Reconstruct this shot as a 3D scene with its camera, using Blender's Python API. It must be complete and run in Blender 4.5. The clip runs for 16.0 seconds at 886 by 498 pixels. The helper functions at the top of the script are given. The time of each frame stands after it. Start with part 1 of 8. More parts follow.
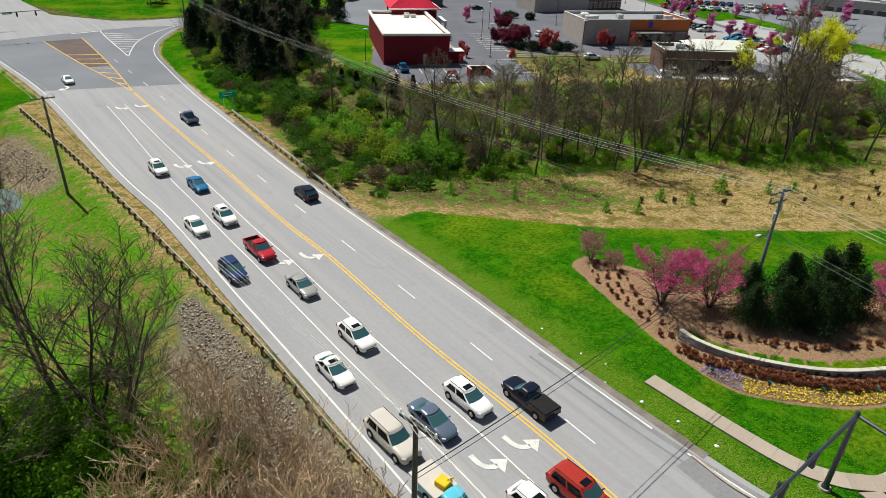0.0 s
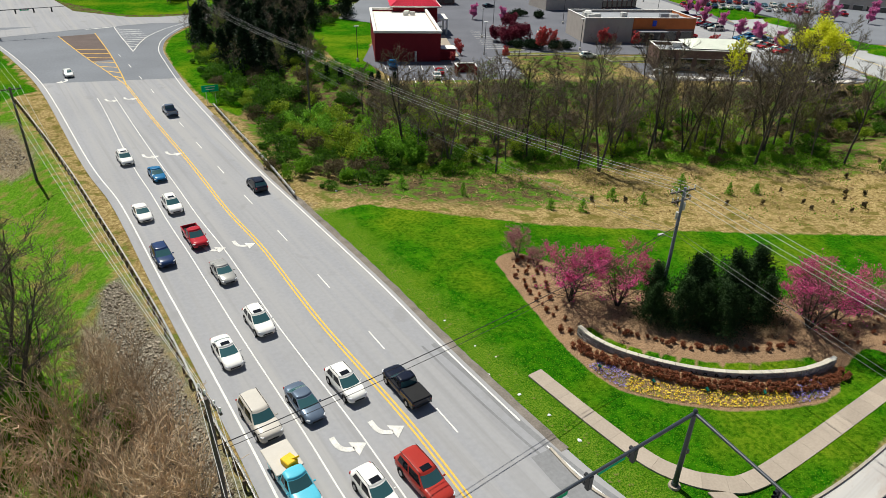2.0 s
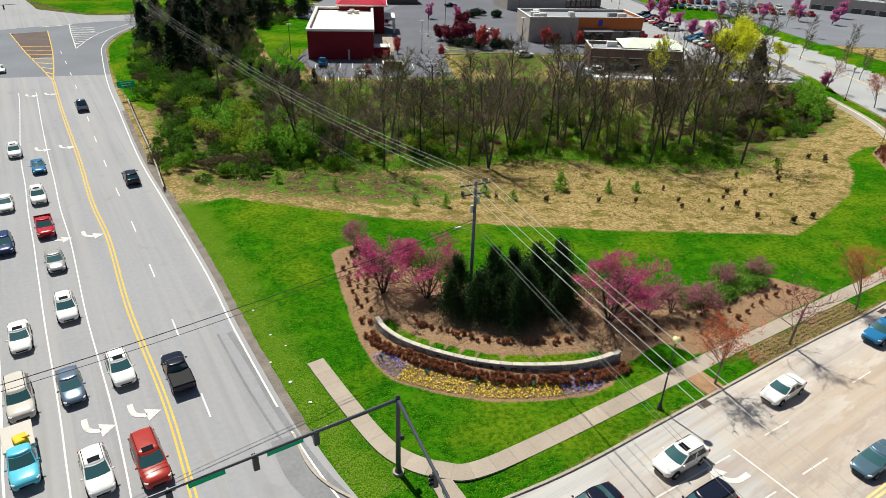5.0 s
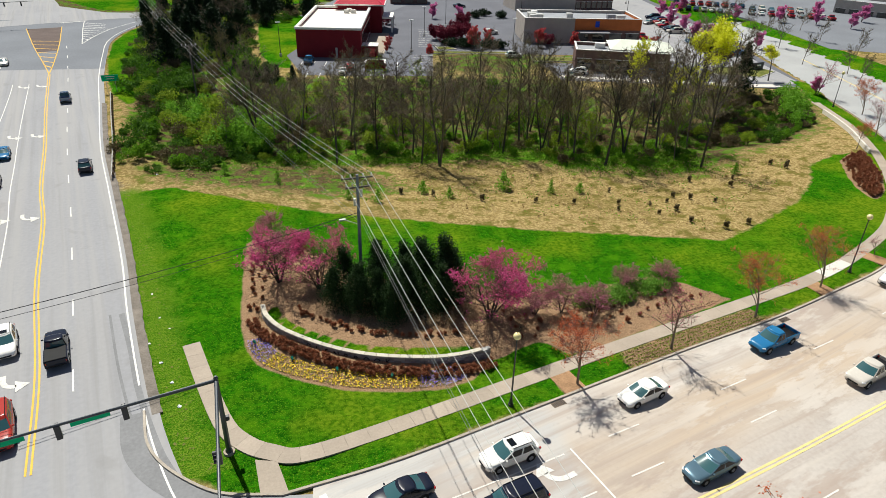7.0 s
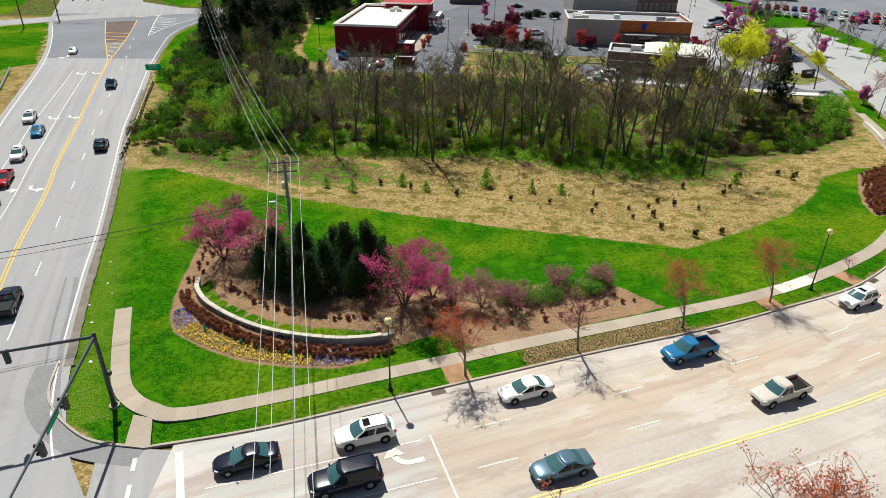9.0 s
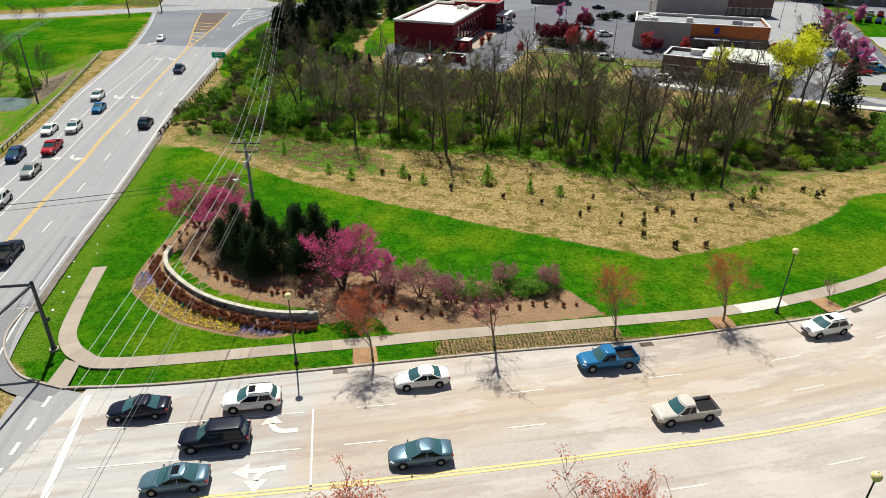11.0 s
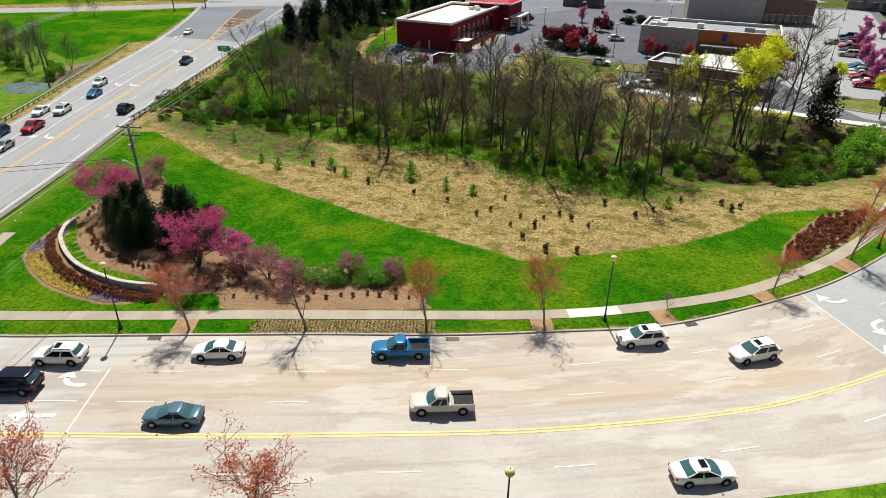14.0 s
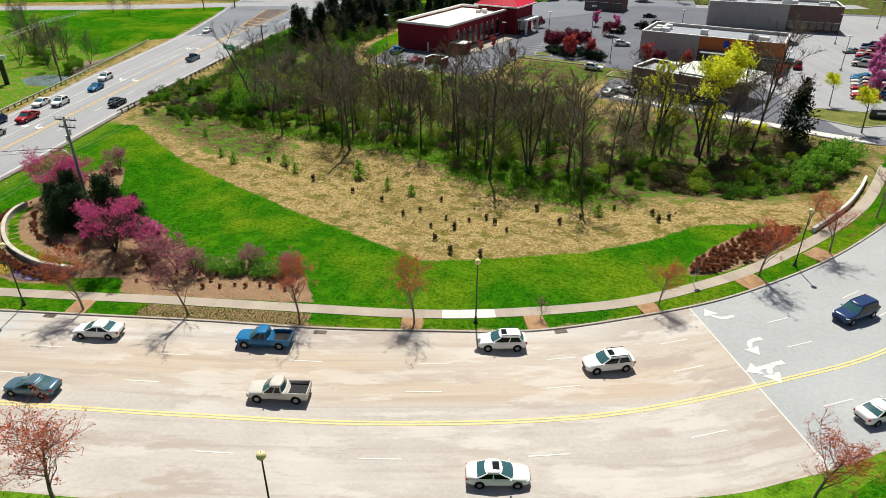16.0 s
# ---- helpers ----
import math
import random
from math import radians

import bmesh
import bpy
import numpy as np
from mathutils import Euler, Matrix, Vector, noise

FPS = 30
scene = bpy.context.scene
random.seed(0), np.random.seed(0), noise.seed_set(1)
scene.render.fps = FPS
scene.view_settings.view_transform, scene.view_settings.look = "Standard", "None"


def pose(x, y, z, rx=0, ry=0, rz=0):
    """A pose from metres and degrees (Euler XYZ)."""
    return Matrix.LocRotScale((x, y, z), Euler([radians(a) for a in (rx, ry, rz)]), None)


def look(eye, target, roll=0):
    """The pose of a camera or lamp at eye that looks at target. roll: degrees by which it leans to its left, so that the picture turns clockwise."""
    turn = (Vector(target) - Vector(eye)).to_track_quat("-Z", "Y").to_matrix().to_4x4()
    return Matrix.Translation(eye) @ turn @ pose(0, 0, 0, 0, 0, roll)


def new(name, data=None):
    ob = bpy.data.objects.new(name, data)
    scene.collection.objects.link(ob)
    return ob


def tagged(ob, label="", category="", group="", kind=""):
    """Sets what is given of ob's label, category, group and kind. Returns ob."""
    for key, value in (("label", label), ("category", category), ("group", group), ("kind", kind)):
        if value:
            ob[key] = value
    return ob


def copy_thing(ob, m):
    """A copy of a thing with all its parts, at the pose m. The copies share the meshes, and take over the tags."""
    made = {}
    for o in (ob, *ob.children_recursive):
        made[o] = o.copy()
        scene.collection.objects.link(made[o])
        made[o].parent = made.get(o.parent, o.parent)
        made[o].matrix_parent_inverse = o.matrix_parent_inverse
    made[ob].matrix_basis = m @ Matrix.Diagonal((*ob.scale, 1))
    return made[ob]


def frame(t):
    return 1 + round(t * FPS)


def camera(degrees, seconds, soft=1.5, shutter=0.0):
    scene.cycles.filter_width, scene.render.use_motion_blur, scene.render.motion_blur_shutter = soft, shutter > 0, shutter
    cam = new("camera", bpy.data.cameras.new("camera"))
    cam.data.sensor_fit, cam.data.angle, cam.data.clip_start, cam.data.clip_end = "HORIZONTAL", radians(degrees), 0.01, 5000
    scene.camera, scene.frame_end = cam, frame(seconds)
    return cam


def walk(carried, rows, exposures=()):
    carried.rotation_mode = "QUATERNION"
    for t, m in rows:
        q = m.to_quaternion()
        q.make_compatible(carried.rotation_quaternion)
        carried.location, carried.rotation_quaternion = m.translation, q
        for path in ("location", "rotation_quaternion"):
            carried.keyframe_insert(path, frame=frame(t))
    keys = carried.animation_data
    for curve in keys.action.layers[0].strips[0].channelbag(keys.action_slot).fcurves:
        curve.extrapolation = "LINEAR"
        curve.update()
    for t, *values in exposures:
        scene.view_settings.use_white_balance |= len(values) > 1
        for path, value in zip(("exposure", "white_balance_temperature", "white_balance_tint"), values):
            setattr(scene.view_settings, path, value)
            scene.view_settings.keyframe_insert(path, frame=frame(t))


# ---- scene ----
cam = camera(68.9, 16.0, soft=0.8)
PATH = [
    (0, (-74.35, 30.29, 34.24), (-66.107, 45.820, 24.714), 2.28),
    (0.5, (-71.85, 28.47, 34.37), (-64.372, 44.370, 24.816), 2.14),
    (1, (-69.13, 26.85, 34.49), (-61.836, 42.822, 24.912), 2.02),
    (1.5, (-66.34, 25.28, 34.58), (-59.160, 41.291, 24.975), 1.86),
    (2, (-63.58, 23.75, 34.70), (-56.496, 39.797, 25.091), 1.84),
    (2.5, (-60.76, 22.27, 34.74), (-53.763, 38.362, 25.147), 1.85),
    (3, (-57.95, 20.84, 34.80), (-51.004, 36.956, 25.203), 1.86),
    (3.5, (-55.08, 19.44, 34.90), (-48.176, 35.568, 25.296), 1.89),
    (4, (-52.11, 18.06, 34.88), (-45.268, 34.222, 25.285), 1.82),
    (4.5, (-49.00, 16.70, 34.88), (-42.209, 32.880, 25.286), 1.76),
    (7, (-32.43, 9.48, 35.02), (-27.036, 26.180, 25.425), 1.56),
    (7.5, (-28.91, 8.05, 34.93), (-23.826, 24.852, 25.341), 1.42),
    (8, (-25.23, 6.70, 34.89), (-20.859, 23.691, 25.295), 1.34),
    (8.5, (-21.40, 5.47, 34.87), (-17.769, 22.642, 25.274), 1.18),
    (11, (-2.00, 2.13, 34.62), (-2.435, 19.656, 24.991), 0.69),
    (11.5, (2.00, 1.91, 34.57), (1.286, 19.433, 24.953), 0.68),
    (12, (6.01, 1.84, 34.58), (5.145, 19.355, 24.964), 0.64),
    (12.5, (9.96, 1.84, 34.59), (8.869, 19.339, 24.972), 0.63),
    (13, (13.98, 1.77, 34.67), (12.646, 19.247, 25.049), 0.52),
    (13.5, (17.95, 1.79, 34.86), (16.192, 19.231, 25.233), 0.48),
    (14, (21.96, 2.01, 35.11), (18.988, 19.287, 25.481), 0.49),
    (14.5, (26.26, 2.41, 35.42), (22.354, 19.498, 25.786), 0.45),
    (15, (30.55, 2.85, 35.63), (26.297, 19.853, 25.990), 0.41),
    (15.5, (34.86, 3.49, 35.76), (30.384, 20.442, 26.129), 0.34),
    (16, (39.17, 4.33, 35.90), (34.433, 21.209, 26.280), 0.25),
]
EXPOSURE = ((0.0, 0.17), (3.0, 0.25), (7.0, 0.32), (11.0, 0.34), (13.5, 0.35), (16.0, 0.36))
walk(cam, [(t, look(eye, target, roll)) for t, eye, target, roll in PATH], EXPOSURE)

# ---- light: a clear spring day, sun ahead of the camera ----
SUN = Vector((-1.2, 4.3, 7.0)).normalized()
world = bpy.data.worlds.new("sky")
scene.world = world
world.use_nodes = True
_nt = world.node_tree
_sky = _nt.nodes.new("ShaderNodeTexSky")
_sky.sky_type = "NISHITA"
_sky.sun_disc = False
_sky.sun_elevation = math.asin(SUN.z)
_sky.sun_rotation = math.atan2(SUN.x, SUN.y)
_nt.nodes["Background"].inputs[1].default_value = 0.048
_nt.links.new(_sky.outputs[0], _nt.nodes["Background"].inputs[0])
_sun = bpy.data.lights.new("sun", "SUN")
_sun.energy, _sun.angle, _sun.color = 4.9, radians(0.5), (0.975, 0.96, 0.87)
sun_ob = new("sun", _sun)
sun_ob.matrix_world = look(SUN * 200, (0, 0, 0))


# ---- materials ----
def mat(name, base, rough=0.8, metal=0.0, var=0.25, scale=1.0, fine=12.0, bump=0.2, bump_scale=20.0, rand=0.0, tint=None, spec=0.12, sheen=0.0):
    """Plain surface with two scales of variation, fine relief and an own tint for each object."""
    m = bpy.data.materials.new(name)
    m.use_nodes = True
    nt = m.node_tree
    b = nt.nodes["Principled BSDF"]
    b.inputs["Roughness"].default_value = rough
    b.inputs["Metallic"].default_value = metal
    b.inputs["Specular IOR Level"].default_value = spec
    geo = nt.nodes.new("ShaderNodeNewGeometry")
    n1 = nt.nodes.new("ShaderNodeTexNoise")
    n1.inputs["Scale"].default_value, n1.inputs["Detail"].default_value = scale, 4
    n2 = nt.nodes.new("ShaderNodeTexNoise")
    n2.inputs["Scale"].default_value, n2.inputs["Detail"].default_value = fine, 3
    for n in (n1, n2):
        nt.links.new(geo.outputs["Position"], n.inputs["Vector"])
    mix = nt.nodes.new("ShaderNodeMix")
    mix.data_type = "RGBA"
    t = tint or base
    mix.inputs[6].default_value = [c * (1 - var) for c in base] + [1]
    mix.inputs[7].default_value = [min(1, c * (1 + var)) for c in t] + [1]
    add = nt.nodes.new("ShaderNodeMath")
    add.operation = "MULTIPLY_ADD"
    add.inputs[1].default_value, add.inputs[2].default_value = 0.55, 0.0
    nt.links.new(n1.outputs[0], add.inputs[0])
    add2 = nt.nodes.new("ShaderNodeMath")
    add2.operation = "MULTIPLY_ADD"
    add2.inputs[1].default_value = 0.45
    nt.links.new(n2.outputs[0], add2.inputs[0])
    nt.links.new(add.outputs[0], add2.inputs[2])
    ramp = nt.nodes.new("ShaderNodeMapRange")
    ramp.inputs[1].default_value, ramp.inputs[2].default_value = 0.3, 0.7
    nt.links.new(add2.outputs[0], ramp.inputs[0])
    nt.links.new(ramp.outputs[0], mix.inputs[0])
    out = mix.outputs[2]
    if rand:
        info = nt.nodes.new("ShaderNodeObjectInfo")
        hsv = nt.nodes.new("ShaderNodeHueSaturation")
        mr = nt.nodes.new("ShaderNodeMapRange")
        mr.inputs[3].default_value, mr.inputs[4].default_value = 1 - rand, 1 + rand
        nt.links.new(info.outputs["Random"], mr.inputs[0])
        nt.links.new(mr.outputs[0], hsv.inputs["Value"])
        nt.links.new(out, hsv.inputs["Color"])
        out = hsv.outputs[0]
    nt.links.new(out, b.inputs["Base Color"])
    if bump:
        nb = nt.nodes.new("ShaderNodeTexNoise")
        nb.inputs["Scale"].default_value, nb.inputs["Detail"].default_value = bump_scale, 3
        nt.links.new(geo.outputs["Position"], nb.inputs["Vector"])
        bp = nt.nodes.new("ShaderNodeBump")
        bp.inputs["Strength"].default_value, bp.inputs["Distance"].default_value = bump, 0.05
        nt.links.new(nb.outputs[0], bp.inputs["Height"])
        nt.links.new(bp.outputs[0], b.inputs["Normal"])
    return m


def leaf_mat(name, dark, light, trans=0.35):
    """Small leaves or petals: tone by clump, with light coming through."""
    m = bpy.data.materials.new(name)
    m.use_nodes = True
    nt = m.node_tree
    b = nt.nodes["Principled BSDF"]
    b.inputs["Roughness"].default_value = 0.65
    b.inputs["Specular IOR Level"].default_value = 0.15
    geo = nt.nodes.new("ShaderNodeNewGeometry")
    mix = nt.nodes.new("ShaderNodeMix")
    mix.data_type = "RGBA"
    mix.inputs[6].default_value, mix.inputs[7].default_value = (*dark, 1), (*light, 1)
    nt.links.new(geo.outputs["Random Per Island"], mix.inputs[0])
    nt.links.new(mix.outputs[2], b.inputs["Base Color"])
    tr = nt.nodes.new("ShaderNodeBsdfTranslucent")
    nt.links.new(mix.outputs[2], tr.inputs[0])
    ms = nt.nodes.new("ShaderNodeMixShader")
    ms.inputs[0].default_value = trans
    nt.links.new(b.outputs[0], ms.inputs[1])
    nt.links.new(tr.outputs[0], ms.inputs[2])
    nt.links.new(ms.outputs[0], nt.nodes["Material Output"].inputs[0])
    return m


def glass_mat(name, base=(0.01, 0.012, 0.014)):
    m = bpy.data.materials.new(name)
    m.use_nodes = True
    b = m.node_tree.nodes["Principled BSDF"]
    b.inputs["Base Color"].default_value = (*base, 1)
    b.inputs["Roughness"].default_value = 0.06
    b.inputs["Specular IOR Level"].default_value = 0.8
    return m




def asphalt_material():
    """Sun-bleached asphalt with paler and darker bands along the lanes."""
    m = mat("asphalt", (0.305, 0.304, 0.316), 0.9, var=0.11, scale=0.05, fine=2.5, bump=0.25, bump_scale=30)
    nt = m.node_tree
    b = nt.nodes["Principled BSDF"]
    base = b.inputs["Base Color"].links[0].from_socket
    geo = nt.nodes.new("ShaderNodeNewGeometry")
    for wide, long, lo, hi, col, k in ((1.7, 90.0, 0.44, 0.64, (0.355, 0.344, 0.335), 0.75), (0.8, 40.0, 0.54, 0.70, (0.235, 0.23, 0.228), 0.4), (2.6, 4.0, 0.62, 0.70, (0.23, 0.225, 0.22), 0.35)):
        mp = nt.nodes.new("ShaderNodeMapping")
        mp.vector_type = "TEXTURE"
        mp.inputs["Rotation"].default_value[2] = 0.19
        mp.inputs["Scale"].default_value = (wide, long, 1.0)
        n = nt.nodes.new("ShaderNodeTexNoise")
        n.inputs["Scale"].default_value, n.inputs["Detail"].default_value = 1.0, 4
        nt.links.new(geo.outputs["Position"], mp.inputs["Vector"])
        nt.links.new(mp.outputs[0], n.inputs["Vector"])
        r = nt.nodes.new("ShaderNodeMapRange")
        r.inputs[1].default_value, r.inputs[2].default_value, r.inputs[4].default_value = lo, hi, k
        nt.links.new(n.outputs[0], r.inputs[0])
        x = nt.nodes.new("ShaderNodeMix")
        x.data_type = "RGBA"
        x.inputs[7].default_value = (*col, 1)
        nt.links.new(r.outputs[0], x.inputs[0])
        nt.links.new(base, x.inputs[6])
        base = x.outputs[2]
    nt.links.new(base, b.inputs["Base Color"])
    return m


ASPHALT = asphalt_material()
ASPHALT_EAST = mat("pale_bluish_asphalt", (0.37, 0.372, 0.368), 0.9, var=0.12, scale=0.12, fine=2.5, bump=0.2, bump_scale=30)
# far car parks, and the junction with cloud shade in its colour
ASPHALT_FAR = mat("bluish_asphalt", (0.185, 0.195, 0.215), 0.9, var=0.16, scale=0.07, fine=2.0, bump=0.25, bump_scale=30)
LOT = mat("lot_asphalt", (0.135, 0.138, 0.158), 0.9, var=0.2, scale=0.12, fine=2.0, bump=0.2)
ASPHALT_NEW = mat("new_asphalt", (0.22, 0.22, 0.225), 0.9, var=0.2, scale=0.3, fine=4.0, bump=0.2)


def paving_material():
    """Pale worn paving: beige lanes, a greyer side and lighter kerb lane, with skim patches and long wheel streaks."""
    m = mat("worn_paving", (0.43, 0.38, 0.34), 0.85, var=0.10, scale=0.2, fine=3.0, bump=0.2, tint=(0.46, 0.42, 0.38))
    nt = m.node_tree
    b = nt.nodes["Principled BSDF"]
    base = b.inputs["Base Color"].links[0].from_socket

    def attr(name):
        n = nt.nodes.new("ShaderNodeAttribute")
        n.attribute_name = name
        return n.outputs["Fac"]

    def span(v, lo, hi, k=1.0):
        r = nt.nodes.new("ShaderNodeMapRange")
        r.inputs[1].default_value, r.inputs[2].default_value, r.inputs[4].default_value = lo, hi, k
        nt.links.new(v, r.inputs[0])
        return r.outputs[0]

    def times(a, c):
        x = nt.nodes.new("ShaderNodeMath")
        x.operation = "MULTIPLY"
        nt.links.new(a, x.inputs[0])
        nt.links.new(c, x.inputs[1])
        return x.outputs[0]

    def over(f, col):
        x = nt.nodes.new("ShaderNodeMix")
        x.data_type = "RGBA"
        x.inputs[7].default_value = (*col, 1)
        nt.links.new(f, x.inputs[0])
        nt.links.new(base, x.inputs[6])
        return x.outputs[2]

    across, along = attr("across"), attr("along")
    xyz = nt.nodes.new("ShaderNodeCombineXYZ")
    nt.links.new(along, xyz.inputs[0])
    nt.links.new(across, xyz.inputs[1])

    def grain(sx, sy, detail=5, rough=0.55, rot=0.0):
        mp = nt.nodes.new("ShaderNodeMapping")
        mp.inputs["Rotation"].default_value[2] = rot
        mp.inputs["Scale"].default_value = (sx, sy, 1.0)
        n = nt.nodes.new("ShaderNodeTexNoise")
        n.inputs["Scale"].default_value, n.inputs["Detail"].default_value, n.inputs["Roughness"].default_value = 1.0, detail, rough
        nt.links.new(xyz.outputs[0], mp.inputs["Vector"])
        nt.links.new(mp.outputs[0], n.inputs["Vector"])
        return n.outputs[0]

    # lanes: metres from the near kerb
    far_side = span(across, 9.2, 10.4)
    kerb_lane = span(across, 16.0, 18.5)
    base = over(times(far_side, span(grain(0.03, 0.16), 0.30, 0.58)), (0.47, 0.375, 0.285))
    base = over(times(kerb_lane, span(grain(0.05, 0.3), 0.25, 0.5, 0.85)), (0.49, 0.455, 0.42))
    base = over(times(span(along, 20.6, 19.4), span(grain(0.08, 0.1), 0.15, 0.4, 0.85)), (0.44, 0.435, 0.425))
    # wheel streaks along the lanes
    base = over(span(grain(0.02, 1.1, 3), 0.50, 0.66, 0.6), (0.35, 0.285, 0.24))
    base = over(span(grain(0.03, 0.8, 3), 0.54, 0.68, 0.45), (0.54, 0.49, 0.43))
    # skim patches with ragged edges, slanting over the lanes
    base = over(times(span(grain(0.10, 0.42, 8, 0.66, 0.75), 0.50, 0.56, 0.6), span(grain(0.05, 0.09, 2), 0.38, 0.52)), (0.57, 0.525, 0.475))
    base = over(times(span(grain(0.09, 0.30, 8, 0.62, -0.5), 0.52, 0.57, 0.7), span(grain(0.04, 0.07, 2), 0.42, 0.56)), (0.36, 0.29, 0.245))
    base = over(span(grain(1.6, 1.6, 4), 0.62, 0.70, 0.35), (0.34, 0.30, 0.27))
    nt.links.new(base, b.inputs["Base Color"])
    return m


PAVING = paving_material()
CONCRETE = mat("concrete", (0.37, 0.31, 0.25), 0.85, var=0.15, scale=0.4, fine=6, bump=0.15, rand=0.08)
CONCRETE_PALE = mat("pale_concrete", (0.62, 0.58, 0.52), 0.85, var=0.1, scale=0.8, fine=6, bump=0.1)
KERB = mat("kerb_concrete", (0.40, 0.35, 0.29), 0.85, var=0.25, scale=0.5, fine=5, bump=0.15)
PAINT_W = mat("white_road_paint", (0.70, 0.68, 0.64), 0.7, var=0.2, scale=1.0, fine=9, bump=0.1)
PAINT_ARROW = mat("scuffed_road_paint", (0.64, 0.62, 0.58), 0.75, var=0.3, scale=1.5, fine=9, bump=0.1)
PAINT_FADED = mat("faded_road_paint", (0.66, 0.62, 0.57), 0.8, var=0.12, scale=1.0, fine=6, bump=0.1)
PAINT_Y = mat("yellow_road_paint", (0.75, 0.45, 0.08), 0.7, var=0.15, scale=1.0, fine=9, bump=0.1)
PAINT_YP = mat("worn_yellow_paint", (0.70, 0.56, 0.24), 0.7, var=0.15, scale=1.0, fine=5, bump=0.1)
STEEL = mat("galvanised_steel", (0.58, 0.57, 0.54), 0.5, 0.25, var=0.2, scale=3, fine=20, bump=0.05)
RUST = mat("weathered_steel", (0.16, 0.12, 0.09), 0.8, 0.3, var=0.4, scale=3, fine=14, bump=0.1)
BLACK = mat("black_paint", (0.018, 0.02, 0.024), 0.4, 0.0, var=0.2, scale=3, fine=14, bump=0.02, spec=0.5)
MAST = mat("dark_mast_paint", (0.035, 0.042, 0.055), 0.35, 0.0, var=0.2, scale=2, fine=10, bump=0.02, spec=0.6)
POLEWOOD = mat("weathered_pole_wood", (0.14, 0.12, 0.11), 0.9, var=0.3, scale=3, fine=18, bump=0.3)
POLEGREY = mat("grey_pole_wood", (0.20, 0.22, 0.26), 0.85, var=0.25, scale=2, fine=18, bump=0.3)
CABLE = mat("bright_cable", (0.5, 0.5, 0.48), 0.5, 0.0, var=0.1, bump=0)
CABLE_D = mat("dark_cable", (0.03, 0.03, 0.035), 0.6, var=0.1, bump=0)
GLOBE = mat("cream_lamp_globe", (0.85, 0.72, 0.35), 0.35, var=0.06, bump=0, spec=0.5)
# the teal of the reflected sky is mixed into the pond's base colour
POND = mat("pond_water", (0.14, 0.19, 0.17), 0.1, var=0.3, scale=0.4, fine=3, bump=0.06, bump_scale=6, spec=0.7)


def stone_mix(name, dark, light):
    m = leaf_mat(name, dark, light, 0.0)
    m.node_tree.nodes["Principled BSDF"].inputs["Roughness"].default_value = 0.9
    return m


LOOSE_STONE = stone_mix("loose_stones", (0.13, 0.10, 0.07), (0.42, 0.36, 0.28))
STONE = mat("grey_stone", (0.33, 0.32, 0.30), 0.85, var=0.3, scale=1.5, fine=9, bump=0.5, bump_scale=9, rand=0.3)
CAPSTONE = mat("pale_cap_stone", (0.50, 0.46, 0.38), 0.8, var=0.12, scale=1.5, fine=9, bump=0.2, rand=0.1)
LETTER = mat("black_letters", (0.015, 0.015, 0.017), 0.5, var=0.1, bump=0)
BARK = mat("grey_bark", (0.085, 0.078, 0.066), 0.95, var=0.4, scale=1.5, fine=9, bump=0.4, bump_scale=14, rand=0.35)
BARK_PALE = mat("pale_bark", (0.21, 0.17, 0.13), 0.95, var=0.35, scale=1.5, fine=9, bump=0.3, rand=0.25)
TWIG = mat("tan_twigs", (0.50, 0.37, 0.24), 0.95, var=0.4, scale=1.0, fine=6, bump=0.1, rand=0.3)
BRICK_RED = mat("red_painted_brick", (0.20, 0.018, 0.026), 0.8, var=0.12, scale=0.5, fine=9, bump=0.25, bump_scale=14)
WHITE_TRIM = mat("white_trim", (0.80, 0.77, 0.72), 0.6, var=0.06, scale=0.5, fine=5, bump=0.05)
ROOF_WHITE = mat("white_roof_membrane", (0.82, 0.76, 0.66), 0.7, var=0.07, scale=0.3, fine=2, bump=0.05)
ROOF_RED = mat("red_metal_roof", (0.62, 0.02, 0.055), 0.45, var=0.08, scale=0.5, fine=5, bump=0.05)
ROOF_GREY = mat("grey_roof", (0.30, 0.31, 0.33), 0.8, var=0.15, scale=0.4, fine=3, bump=0.1)
ROOF_PALE = mat("pale_metal_canopy", (0.66, 0.68, 0.58), 0.5, var=0.1, scale=0.4, fine=3, bump=0.05)
STUCCO = mat("taupe_stucco", (0.42, 0.375, 0.335), 0.85, var=0.12, scale=0.6, fine=8, bump=0.1)
STUCCO_G = mat("grey_stucco", (0.25, 0.25, 0.26), 0.85, var=0.12, scale=0.6, fine=8, bump=0.1)
ORANGE = mat("orange_cladding", (0.48, 0.14, 0.045), 0.7, var=0.15, scale=0.6, fine=8, bump=0.1)
BRICK_DK = mat("dark_brown_brick", (0.17, 0.105, 0.09), 0.85, var=0.25, scale=0.8, fine=10, bump=0.2)
GLASS = glass_mat("dark_glass")
SIGN_GREEN = mat("green_sign_sheet", (0.0, 0.46, 0.20), 0.5, var=0.06, bump=0, spec=0.1)
SIGN_WHITE = mat("white_sign_sheet", (0.8, 0.8, 0.8), 0.45, var=0.04, bump=0)
SIGN_BLUE = mat("blue_sign_sheet", (0.02, 0.06, 0.45), 0.4, var=0.05, bump=0)

# ---- builders ----
def mesh_of(name, bm, material=None, smooth=False):
    me = bpy.data.meshes.new(name)
    bm.to_mesh(me)
    bm.free()
    for m in material if isinstance(material, (list, tuple)) else [material] if material else []:
        me.materials.append(m)
    if smooth:
        me.polygons.foreach_set("use_smooth", [True] * len(me.polygons))
    return me


